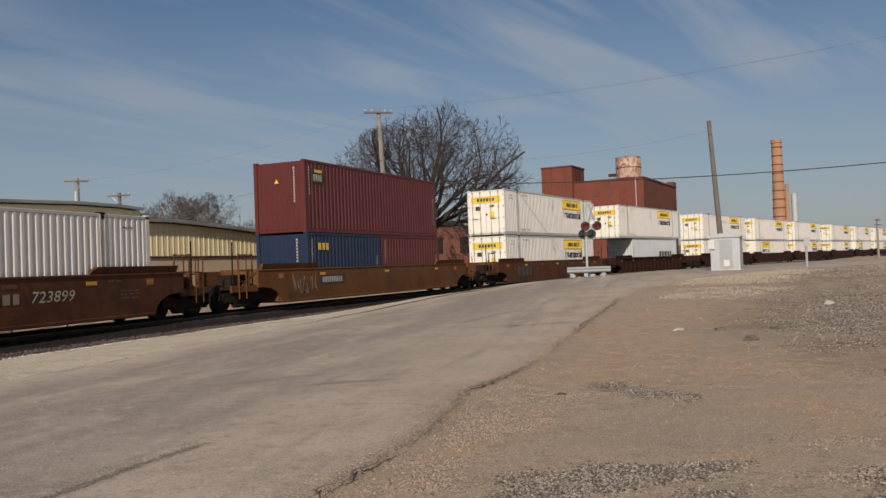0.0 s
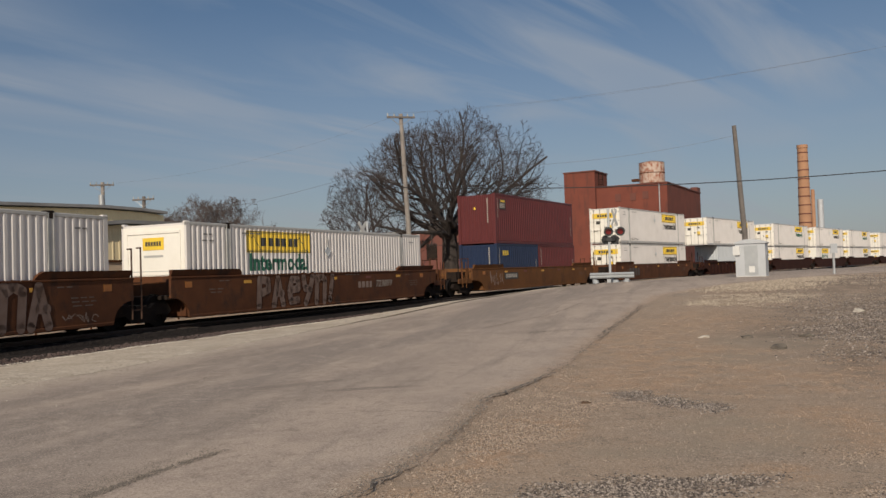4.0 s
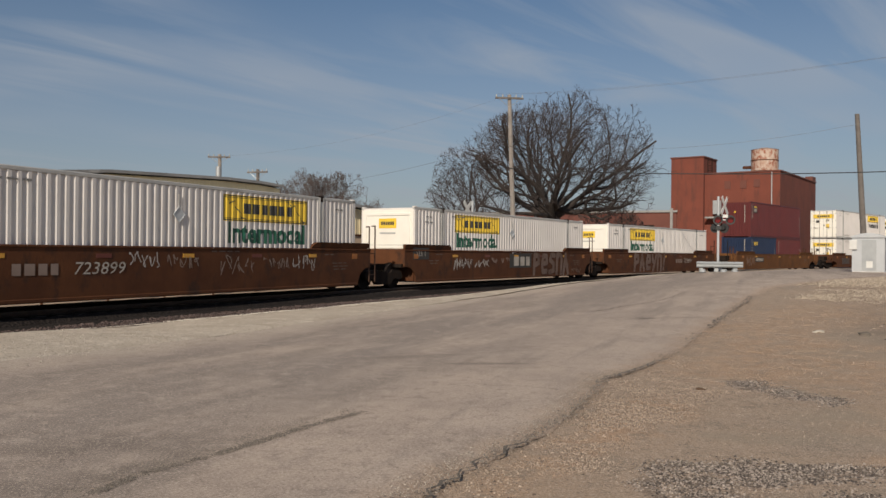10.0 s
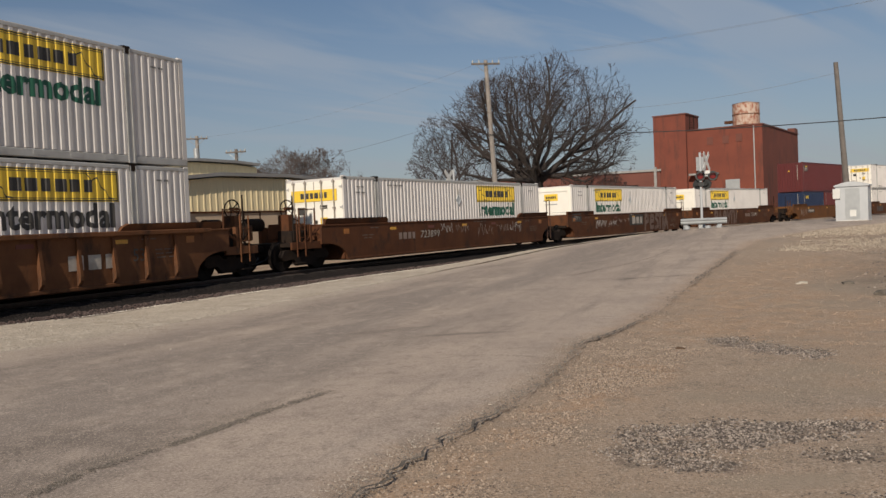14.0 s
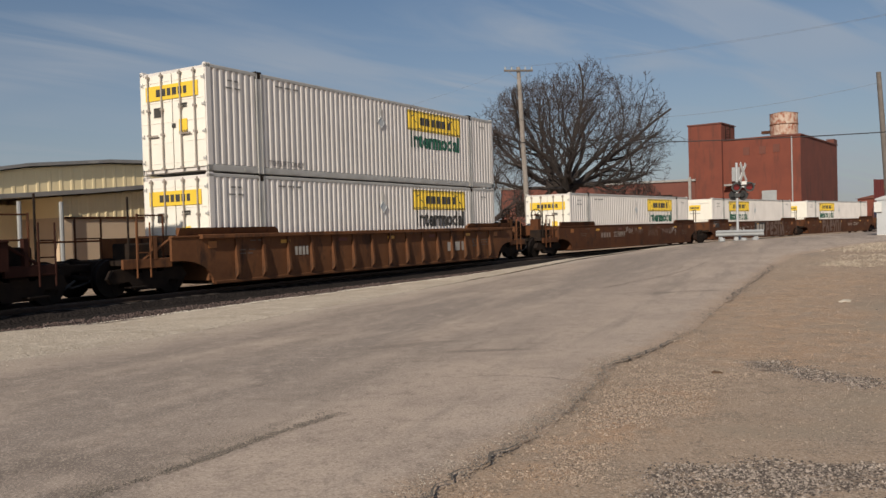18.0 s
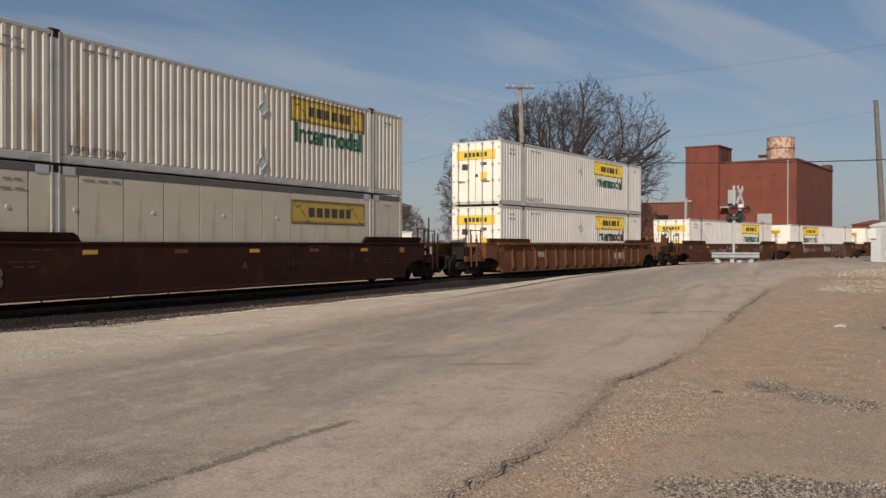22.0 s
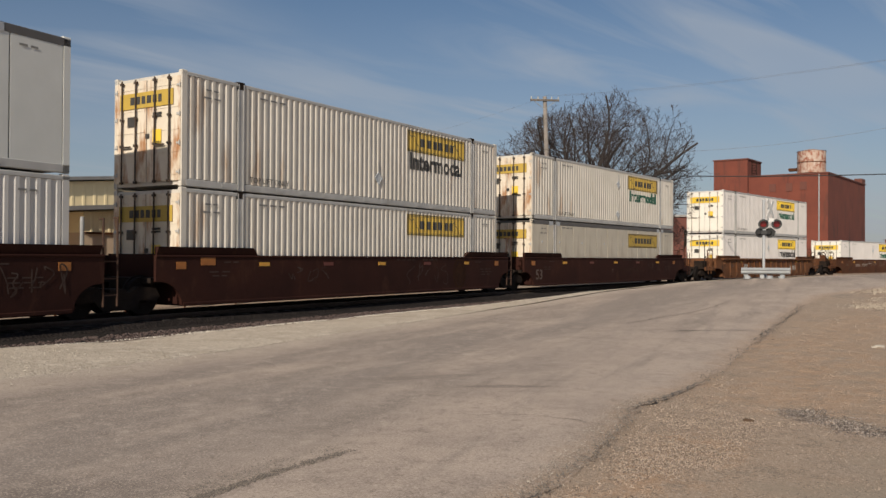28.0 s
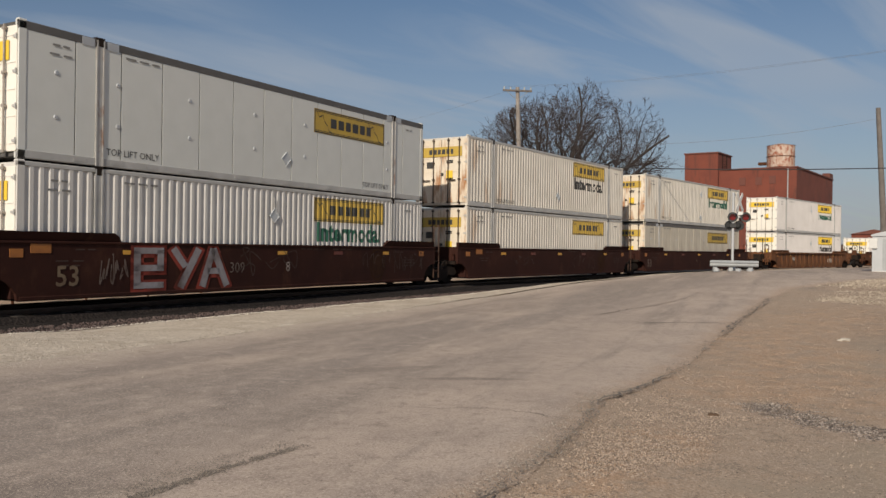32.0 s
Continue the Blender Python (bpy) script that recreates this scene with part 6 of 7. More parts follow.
def make_factory():
    ang = 33.5
    root = thing("brick_factory", "large red brick factory with square stair tower", "building")
    root.matrix_basis = pose(28.4, 99.8, 0, 0, 0, -ang)
    # local x to the right along the near face, local y away
    part("main_block", mesh_of("main_block", built(box, 0, 8.5, 0, 19.0, 0, 11.15), BRICK), None, root)
    part("tower", mesh_of("tower", built(box, -3.9, 0, -.5, 4.5, 0, 13.15), BRICK), None, root, "windowless brick tower")
    part("coping", mesh_of("coping", built(box, -.08, 8.6, -.1, 19.1, 11.15, 11.3), BRICK2), None, root)
    part("coping", mesh_of("coping", built(box, -4.0, .1, -.6, 4.6, 13.15, 13.3), BRICK2), None, root)
    part("drain_pipe", mesh_of("drain_pipe", built(tube, (7.6, -.10, 0), (7.6, -.10, 11.1), .07, n=8), GALV), None, root, "pale drain pipe")
    for x, z in ((2.3, 9.9), (4.1, 9.9), (5.6, 10.0)):
        part("opening", mesh_of("opening", built(box, x, x + .7, -.06, .02, z - .55, z + .35), BRICK2), None, root, "bricked-up window")
    part("vent_box", mesh_of("vent_box", built(bbox, 1.2, 2.1, -.8, .0, 6.4, 8.0, .05), GALV), None, root, "grey duct on the wall")
    part("canopy", mesh_of("canopy", built(box, .4, 3.6, -1.2, 0, 5.9, 6.1), ROOFM), None, root)
    part("panel", mesh_of("panel", built(box, 4.3, 5.9, -.08, 0, 3.6, 5.2), GALV), None, root)
    def ladder_cage(bm):
        for x in (.25, .75):
            tube(bm, (x, .3, 11.4), (x, .3, 13.0), .04, n=5)
        for k in range(5):
            tube(bm, (.25, .3, 11.6 + k * .3), (.75, .3, 11.6 + k * .3), .03, n=5)
    part("roof_ladder", mesh_of("roof_ladder", built(ladder_cage), GRIME), None, root)
    part("stub_wall", mesh_of("stub_wall", built(box, 7.6, 8.5, 17.2, 19.1, 11.3, 11.9), BRICK2), None, root)
    # rusted water tank on the roof
    t = thing("water_tank", "rusted peeling white water tank on the factory roof", "tank")
    t.matrix_basis = pose(28.4, 99.8, 11.0, 0, 0, -ang) @ pose(6.2, 2.4, 0)
    part("shell", mesh_of("shell", built(tube, (0, 0, .45), (0, 0, 2.9), 1.5, n=24), RUSTTANK), None, t)
    part("lid", mesh_of("lid", built(tube, (0, 0, 2.9), (0, 0, 3.15), 1.55, .3, n=24), RUSTTANK), None, t)
    for a in range(6):
        part("leg", mesh_of("leg", built(tube, (1.25 * math.cos(a * 1.047), 1.25 * math.sin(a * 1.047), 0), (1.25 * math.cos(a * 1.047), 1.25 * math.sin(a * 1.047), .5), .09, n=6), RUST), None, t)
    part("hoop", mesh_of("hoop", built(tube, (0, 0, 1.6), (0, 0, 1.68), 1.54, n=24), RUST), None, t)
    part("platform", mesh_of("platform", built(box, -2.4, -1.5, -.4, .4, .8, 1.1), RUST), None, t)
    low = thing("brick_annex", "low brick annex behind the tracks", "building")
    low.matrix_basis = pose(25.4, 101, 0, 0, 0, -20)
    part("wall", mesh_of("wall", built(box, -24, 0, 0, 9, 0, 6.7), BRICK2), None, low)
    part("roof", mesh_of("roof", built(box, -24.2, .1, -.2, 9.2, 6.7, 6.95), ROOFM), None, low)
    part("chimney", mesh_of("chimney", built(box, -.7, -.4, -.4, 0, 3, 7.2), ROOFM), None, low)
    for k in range(6):
        part("window", mesh_of("window", built(box, -22 + k * 3.6, -20.6 + k * 3.6, -.06, .02, 3.2, 5.2), GRIME), None, low)
    east = thing("brick_shed", "long low brick shed beside the factory", "building")
    east.matrix_basis = pose(55.0, 126, 0, 0, 0, -ang)
    part("wall", mesh_of("wall", built(box, 0, 6.0, 0, 9, 0, 4.6), BRICK), None, east)
    def gab(bm):
        prism(bm, [(-.3, 4.6), (6.3, 4.6), (3, 5.3)], -.2, 9.2)
    part("roof", mesh_of("roof", built(gab), BRICK2), None, east)


def make_stacks():
    c = thing("chimney_stack", "tall tan brick chimney with darker bands", "chimney")
    c.matrix_basis = pose(95.6, 174.8, 0)
    part("shaft", mesh_of("shaft", built(tube, (0, 0, 0), (0, 0, 25.9), 1.45, 1.05, 20), CHIMNEYM), None, c)
    part("lip", mesh_of("lip", built(tube, (0, 0, 25.9), (0, 0, 26.6), 1.18, 1.12, 20), CHIMNEYM), None, c)
    for k in range(13):
        z = 2 + k * 1.9
        r = 1.45 - .4 * z / 25.9
        part("band", mesh_of("band", built(tube, (0, 0, z), (0, 0, z + .22), r + .06, r + .06, 20), BRICK2), None, c)
    w = thing("steel_stack", "slim pale steel stack beside the chimney", "chimney")
    w.matrix_basis = pose(98.5, 173.6, 0)
    part("shaft", mesh_of("shaft", built(tube, (0, 0, 0), (0, 0, 14.6), .72, .62, 16), SILVER), None, w)
    part("cap", mesh_of("cap", built(tube, (-1.4, .4, 0), (-1.4, .4, 16.8), .45, .4, 12), CHIMNEYM), None, w)


# ---- poles and cables ----
def utility_pole(label, base, top, r, arms=1, arm_turn=0, extra=None, wood=None):
    wood = wood or POLEM
    root = thing("utility_pole", label, "pole", "utility poles")
    root.matrix_basis = pose(*base)
    b, t = Vector((0, 0, -.2)), Vector(top) - Vector(base)
    part("mast", mesh_of("mast", built(tube, b, t, r * 1.25, r * .85, 12), wood), None, root)
    for k in range(arms):
        arm = part("crossarm", mesh_of("crossarm", built(box, -.95, .95, -.06, .06, -.06, .06), POLEDARK), None, root, "wooden crossarm")
        arm.matrix_basis = Matrix.Translation(t - Vector((0, 0, .25 + .75 * k))) @ pose(0, -.16, 0, 0, 0, arm_turn)
        for x in (-.88, -.45, .45, .88):
            part("insulator", shared("insulator", lambda: mesh_of("insulator", built(tube, (0, 0, .06), (0, 0, .24), .05, .035, 8), GLASSM)), None, arm).matrix_basis = pose(x, 0, 0)
        br = bmesh.new()
        for s in (-1, 1):
            tube(br, (s * .7, 0, -.05), (0, .05, -.6), .02, n=5)
        part("brace", mesh_of("brace", br, GALV), None, arm)
    if extra:
        extra(root, t)
    return root


def transformer(root, t):
    bm = bmesh.new()
    tube(bm, t + Vector((.05, -.45, -2.0)), t + Vector((.05, -.45, -1.1)), .24, n=12)
    part("transformer", mesh_of("transformer", bm, GALV), None, root, "grey pole transformer")


def dip(name, label, a, b, sag, r, n=28):
    a, b = Vector(a), Vector(b)
    side = (b - a).cross(Vector((0, 0, 1))).normalized()
    verts, faces = [], []
    for i in range(n + 1):
        p = a.lerp(b, i / n) - Vector((0, 0, 4 * sag * (i / n) * (1 - i / n)))
        for k in range(5):
            t = 2 * math.pi * k / 5
            verts.append(p + side * r * math.cos(t) + Vector((0, 0, r * math.sin(t))))
    for i in range(n):
        for k in range(5):
            faces.append((i * 5 + k, i * 5 + (k + 1) % 5, i * 5 + 5 + (k + 1) % 5, i * 5 + 5 + k))
    tagged(new(name, quad_mesh(name, verts, faces, CABLE if r > .015 else WIRE)), label, "cable")


def make_poles():
    utility_pole("pale wooden utility pole with a crossarm", (3.3, 55.5, .2), (2.85, 55.6, 12.2), .15, 1, 10)
    utility_pole("bare grey wooden utility pole by the relay hut", (26.45, 55.7, .5), (25.9, 55.9, 11.1), .17, 0, wood=POLEDARK)
    utility_pole("distant wooden pole with transformer", (-21.1, 71.8, 0), (-21.2, 71.8, 9.95), .17, 1, 5, transformer)
    utility_pole("distant wooden pole with a crossarm", (-16.9, 67.8, 0), (-16.9, 67.8, 8.3), .15, 1, -20, wood=POLEDARK)
    utility_pole("small distant pole by the factory yard", (84.0, 123.8, 0), (84.0, 123.8, 6.6), .16, 2, 30)
    dip("overhead_cable", "thick black overhead cable across the road", (2.7, 55.5, 7.3), (70, 30, 11.5), 2.5, .03)
    for k in range(2):
        dip("power_line", "thin overhead power line", (2.85 - .8 + 1.6 * k, 55.6, 12.25), (42, 18, 13.2 + .25 * k), 1.7, .005)
    dip("power_line", "thin overhead power line", (25.85, 55.8, 10.4), (1.7, 62, 9.8), 1.0, .010)
    dip("power_line", "thin overhead power line", (2.5, 55.6, 9.0), (-22, 75, 6.8), .8, .012)
    dip("power_line", "thin overhead power line", (2.3, 55.6, 12.0), (-21.2, 71.8, 9.8), .8, .005)


# ---- crossing signals, hut, barrier ----
def lamp_head(parent, x, y, z, turn):
    h = part("lamp_head", shared("lampdisc", lambda: mesh_of("lamp_head", built(tube, (0, .02, 0), (0, .06, 0), .25, n=24), LAMPBLACK)), None, parent, "round black lamp backing")
    h.matrix_basis = pose(x, y, z, 0, 0, turn)
    part("lens", shared("lens", lambda: mesh_of("lens", built(tube, (0, -.02, 0), (0, .02, 0), .15, .16, 16), REDLENS)), None, h, "dark red lens")
    def hood(bm):
        n = 12
        pts = [(.17 * math.cos(a), .17 * math.sin(a)) for a in [math.pi * (-.15 + 1.3 * i / n) for i in range(n + 1)]]
        for (a, b), (c, d) in zip(pts, pts[1:]):
            bm.faces.new([bm.verts.new(p) for p in ((a, 0, b), (c, 0, d), (c, -.28 if d > 0 else -.1, d), (a, -.28 if b > 0 else -.1, b))])
    part("hood", shared("hood", lambda: mesh_of("hood", built(hood), LAMPBLACK)), None, h)
    def can(bm):
        tube(bm, (0, .06, 0), (0, .2, 0), .13, .09, 14)
    part("housing", shared("can", lambda: mesh_of("housing", built(can), LAMPBLACK)), None, h)


def crossing_signal(label, base, turn, guard=True):
    root = thing("crossing_signal", label, "rail signal", "crossing signals")
    root.matrix_basis = pose(*base, 0, 0, turn)
    part("mast", mesh_of("mast", built(tube, (0, 0, 0), (0, 0, 3.95), .065, n=12), SILVER), None, root, "silver painted mast")
    part("base_casting", mesh_of("base_casting", built(tube, (0, 0, 0), (0, 0, .35), .22, .12, 12), SILVER), None, root)
    for a in (45, -45):
        part("crossbuck_board", shared("buck", lambda: mesh_of("crossbuck_board", built(box, -.62, .62, -.012, .012, -.11, .11), SIGNWHITE)), None, root, "white crossbuck board").matrix_basis = pose(.30, -.1, 3.45, 0, 0, 62) @ pose(0, -(.014 if a > 0 else -.014), 0, 0, a, 0)
    part("track_sign", mesh_of("track_sign", built(box, .16, .46, -.1, -.085, 2.84, 3.0), SIGNWHITE), None, root)
    part("lamp_arm", mesh_of("lamp_arm", built(tube, (-.1, 0, 2.72), (.62, 0, 2.72), .04, n=8), SILVER), None, root)
    for x in (-.38, .38):
        lamp_head(root, x * .82 + .28, -.10, 2.72, -6)
        lamp_head(root, x * .6 + .1, .12, 2.30, 150)
    part("cable_box", mesh_of("cable_box", built(bbox, -.14, .14, -.12, .12, 2.18, 2.42, .03), LAMPBLACK), None, root)
    if guard:
        def rail(bm):
            prof = [(-.02, .0), (-.09, .05), (-.02, .10), (-.02, .16), (-.09, .21), (-.02, .30), (.02, .30), (.02, .0)]
            prism_pts = [(y, .24 + z) for y, z in prof]
            a = [bm.verts.new((-1.15, -.55 + y, z)) for y, z in prism_pts]
            b = [bm.verts.new((1.15, -.55 + y, z)) for y, z in prism_pts]
            n = len(a)
            for i in range(n):
                bm.faces.new((a[i], b[i], b[(i + 1) % n], a[(i + 1) % n]))
            bm.faces.new(a)
            bm.faces.new(b[::-1])
        part("guard_rail", mesh_of("guard_rail", built(rail), GALV), None, root, "pressed steel guard rail")
        back = part("guard_rail", mesh_of("guard_rail", built(rail), GALV), None, root)
        back.matrix_basis = pose(.25, .3, 0, 0, 0, 180)
        for x in (-.9, -.15, .8):
            part("guard_post", mesh_of("guard_post", built(bbox, x - .1, x + .1, -.5, -.35, 0, .42, .03), GALV), None, root)
        for x in (-.85, .2, .75):
            part("concrete_foot", mesh_of("concrete_foot", built(tube, (x, -.5, 0), (x, -.5, .16), .18, .15, 10), GALV), None, root)
    return root


def make_crossing():
    z = land(13.15, 43.7)
    crossing_signal("silver crossing signal with crossbuck and red lamps on guard rail island", (13.15, 43.7, z), -8)
    crossing_signal("crossing signal on the far side of the line", (.4, 50.0, .85), 175, guard=False)
    h = thing("relay_hut", "small silver metal railway relay hut", "hut")
    hz = land(24.95, 52.0)
    h.matrix_basis = pose(24.95, 52.0, hz - .05, 0, 0, -32)
    part("body", mesh_of("body", built(bbox, -.9, .9, -.85, .85, .12, 2.25, .02), SILVER), None, h)
    def roof(bm):
        n = 8
        pts = [(-.98 + 1.96 * i / n, 2.25 + .22 * math.sin(math.pi * i / n)) for i in range(n + 1)]
        prism(bm, [(-.98, 2.18)] + [(.98, 2.18)] + list(reversed(pts)), -.93, .93)
    part("roof", mesh_of("roof", built(roof), SILVER), None, h, "shallow arched metal roof")
    part("plinth", mesh_of("plinth", built(box, -.92, .92, -.87, .87, 0, .12), SIGNWHITE), None, h)
    part("meter_box", mesh_of("meter_box", built(bbox, -1.02, -.62, -.99, -.86, 1.45, 2.05, .02), SIGNWHITE), None, h, "white meter box")
    part("door", mesh_of("door", built(box, -.35, .45, -.875, -.85, .2, 2.05), GALV), None, h)
    part("notice", mesh_of("notice", built(box, -.1, .25, -.885, -.875, .35, .75), SIGNWHITE), None, h)
    part("side_vent", mesh_of("side_vent", built(box, .9, .92, -.3, .3, 1.4, 1.75), GALV), None, h)
    p = thing("marker_post", "short pale marker post with a plate", "post")
    pz = land(30.1, 51.4)
    p.matrix_basis = pose(30.1, 51.4, pz)
    part("shaft", mesh_of("shaft", built(tube, (0, 0, 0), (0, 0, 1.9), .08, n=8), GALV), None, p)
    part("plate", mesh_of("plate", built(box, -.22, .22, -.1, -.07, 1.35, 1.95), SILVER), None, p)


# ---- bare trees ----
def grow(seed, base, height, spread, limbs, depth, r0, fork, lean=(0, 0), twig_r=.012):
    """Segments (p, q, r0, r1, level) of a bare spreading tree: arching limbs that fork and fork again inside a dome."""
    rnd = random.Random(seed)
    segs = []
    cx, cy, mid_z = base[0] + lean[0], base[1] + lean[1], base[2] + height * .44

    def room(p, d, most):
        """How far a shoot may run from p along d before it leaves the uneven dome."""
        lo = 0.0
        for k in range(1, 9):
            q = p + d * most * k / 8
            v = math.hypot((q.x - cx) / spread, (q.y - cy) / spread) ** 2.5 + abs((q.z - mid_z) / (height * .56)) ** 2.5
            if v > .84 + .62 * noise.noise(q * .33 + Vector((seed, 0, 0))) or q.z < base[2] + fork * .7:
                break
            lo = most * k / 8
        return lo

    def branch(p, d, length, r, lev):
        n = (8, 6, 5, 4, 3, 2, 2)[min(lev - 1, 6)]
        length = room(p, d, length)
        if length < .12:
            return
        q, side = p, rnd.uniform(0, 6.28)
        tip = max(r * (.34 if lev < 3 else .5), twig_r * .55)
        for i in range(n):
            w = .17 if lev < 3 else .21
            lift = .05 if lev < 4 else .03
            d = (d + Vector((rnd.gauss(0, w), rnd.gauss(0, w), rnd.gauss(0, w) + lift))).normalized()
            q2 = q + d * length / n
            if i and room(q, d, length / n) < length / n * .5:
                break
            ra, rb = r + (tip - r) * i / n, r + (tip - r) * (i + 1) / n
            segs.append((q.copy(), q2.copy(), ra, rb, lev))
            q = q2
            if lev < depth and i >= 1 and rnd.random() < (1, 1, .9, .74, .6)[lev - 1]:
                for _ in range(2 if i == n - 1 and lev < 5 else 1):
                    side += 2.4 + rnd.uniform(-.5, .5)
                    ax = d.orthogonal().normalized()
                    ax.rotate(Matrix.Rotation(side, 3, d))
                    nd = d.copy()
                    nd.rotate(Matrix.Rotation(radians(rnd.uniform(24, 50)), 3, ax))
                    branch(q.copy(), nd, length * rnd.uniform(.42, .68), max(rb * rnd.uniform(.46, .66), twig_r), lev + 1)

    b = Vector(base)
    segs.append((b - Vector((0, 0, .3)), b + Vector((0, 0, fork * .45)), r0 * 1.3, r0, 0))
    segs.append((b + Vector((0, 0, fork * .45)), b + Vector((0, 0, fork + .2)), r0, r0 * .8, 0))
    for k in range(limbs):
        a = 2 * math.pi * (k + rnd.uniform(-.22, .22)) / limbs
        el = radians((6, 42, 22, 66, -6, 52)[k % 6] + rnd.uniform(-8, 8))
        d = Vector((math.cos(a) * math.cos(el), math.sin(a) * math.cos(el), math.sin(el)))
        branch(b + Vector((0, 0, fork * rnd.uniform(.78, 1.08))), d, math.hypot(spread * math.cos(el), height * .74 * math.sin(el)), r0 * rnd.uniform(.26, .42), 1)
    return segs


def limb_mesh(name, segs, material, sides):
    verts, faces = [], []
    for p, q, a, b, _ in segs:
        d = (q - p)
        if d.length < 1e-5:
            continue
        d.normalize()
        u = d.orthogonal().normalized()
        v = d.cross(u)
        i0 = len(verts)
        for c, r in ((p, a), (q, b)):
            for k in range(sides):
                t = 2 * math.pi * k / sides
                verts.append(c + (u * math.cos(t) + v * math.sin(t)) * r)
        for k in range(sides):
            k2 = (k + 1) % sides
            faces.append((i0 + k, i0 + k2, i0 + sides + k2, i0 + sides + k))
    return quad_mesh(name, verts, faces, material)


def bare_tree(label, seed, base, height, spread, limbs, depth, r0, fork, bark=None, twig=None, lean=(0, 0), twig_r=.012):
    segs = grow(seed, base, height, spread, limbs, depth, r0, fork, lean, twig_r)
    root = thing("bare_tree", label, "tree")
    part("trunk", limb_mesh("trunk", [s for s in segs if s[4] <= 2], bark or BARK, 8), None, root, "dark trunk and main limbs")
    tagged(part("crown", limb_mesh("crown", [s for s in segs if s[4] > 2], twig or TWIG, 3), None, root, "leafless twigs"), kind="stuff")
    return len(segs)


def make_trees():
    bare_tree("great bare spreading oak beyond the tracks", 12, (6.45, 61.5, .2), 13.3, 8.6, 18, 5, .62, 4.5, lean=(-.2, 0), twig_r=.0135)
    bare_tree("smaller bare tree beside the oak", 5, (.8, 66.0, .2), 10.0, 4.6, 12, 5, .32, 1.8, bark=TWIG, twig=TWIG, twig_r=.0135)
    bare_tree("bare shrubby tree beside the oak", 8, (11.4, 67.5, .2), 6.6, 4.0, 10, 4, .20, 1.0, bark=TWIG, twig=GREYTWIG, twig_r=.016)
    for k, (x, y, h, w) in enumerate(((-35, 156, 14.4, 6.5), (-30, 157, 16.6, 7), (-25, 158, 17.2, 7.5), (-20.5, 158, 16.0, 6.5), (-41, 160, 12.0, 6), (-15, 165, 10.0, 6))):
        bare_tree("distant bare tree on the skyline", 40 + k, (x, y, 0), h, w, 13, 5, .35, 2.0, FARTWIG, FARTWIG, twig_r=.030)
    # low wood along the skyline
    verts, faces = [], []
    rnd = random.Random(3)
    for k in range(1500):
        a = radians(rnd.uniform(-75, 60))
        R = rnd.uniform(380, 520)
        x, y, h = R * math.sin(a), R * math.cos(a), rnd.uniform(4, 9) * (.7 + .5 * noise.noise(Vector((a * 9, 0, 0))))
        i0 = len(verts)
        w = rnd.uniform(1.5, 4)
        for j in range(6):
            t = j * math.pi / 3
            verts.append((x + w * math.cos(t), y + w * math.sin(t), h * rnd.uniform(.45, .8)))
        verts.append((x, y, h))
        verts.append((x, y, -.5))
        for j in range(6):
            faces.append((i0 + j, i0 + (j + 1) % 6, i0 + 6))
            faces.append((i0 + (j + 1) % 6, i0 + j, i0 + 7))
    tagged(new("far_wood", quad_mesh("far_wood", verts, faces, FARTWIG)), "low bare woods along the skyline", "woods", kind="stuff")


make_warehouse()
make_factory()
make_stacks()
make_poles()
make_crossing()
make_trees()


# ---- loose stones, cracks and stains on the ground ----


def stones(name, label, spots, material, seed, lift=0.0, patchy=False):
    """Small angular stones lying on the land; spots: x, y, sx, sy, count, size."""
    rnd = random.Random(seed)
    verts, faces = [], []
    for cx, cy, sx, sy, n, size in spots:
        for _ in range(n):
            x, y = rnd.gauss(cx, sx), rnd.gauss(cy, sy)
            if patchy and noise.noise(Vector((x * .9, y * 1.6, seed))) + .5 * noise.noise(Vector((x * 3.1, y * 4.7, seed))) < rnd.uniform(-.25, .25):
                continue
            r = size * rnd.uniform(.35, 1.0) ** 1.3
            z = land(x, y) + lift
            i0 = len(verts)
            a0 = rnd.uniform(0, 6.28)
            for k in range(4):
                a = a0 + k * 1.571 + rnd.uniform(-.3, .3)
                verts.append((x + r * math.cos(a) * rnd.uniform(.7, 1.2), y + r * math.sin(a) * rnd.uniform(.7, 1.2), z + r * rnd.uniform(-.1, .25)))
            verts.append((x + rnd.uniform(-.2, .2) * r, y + rnd.uniform(-.2, .2) * r, z + r * rnd.uniform(.5, .9)))
            for k in range(4):
                faces.append((i0 + k, i0 + (k + 1) % 4, i0 + 4))
    ob = new(name, quad_mesh(name, verts, faces, material))
    tagged(ob, label, "gravel", kind="stuff")


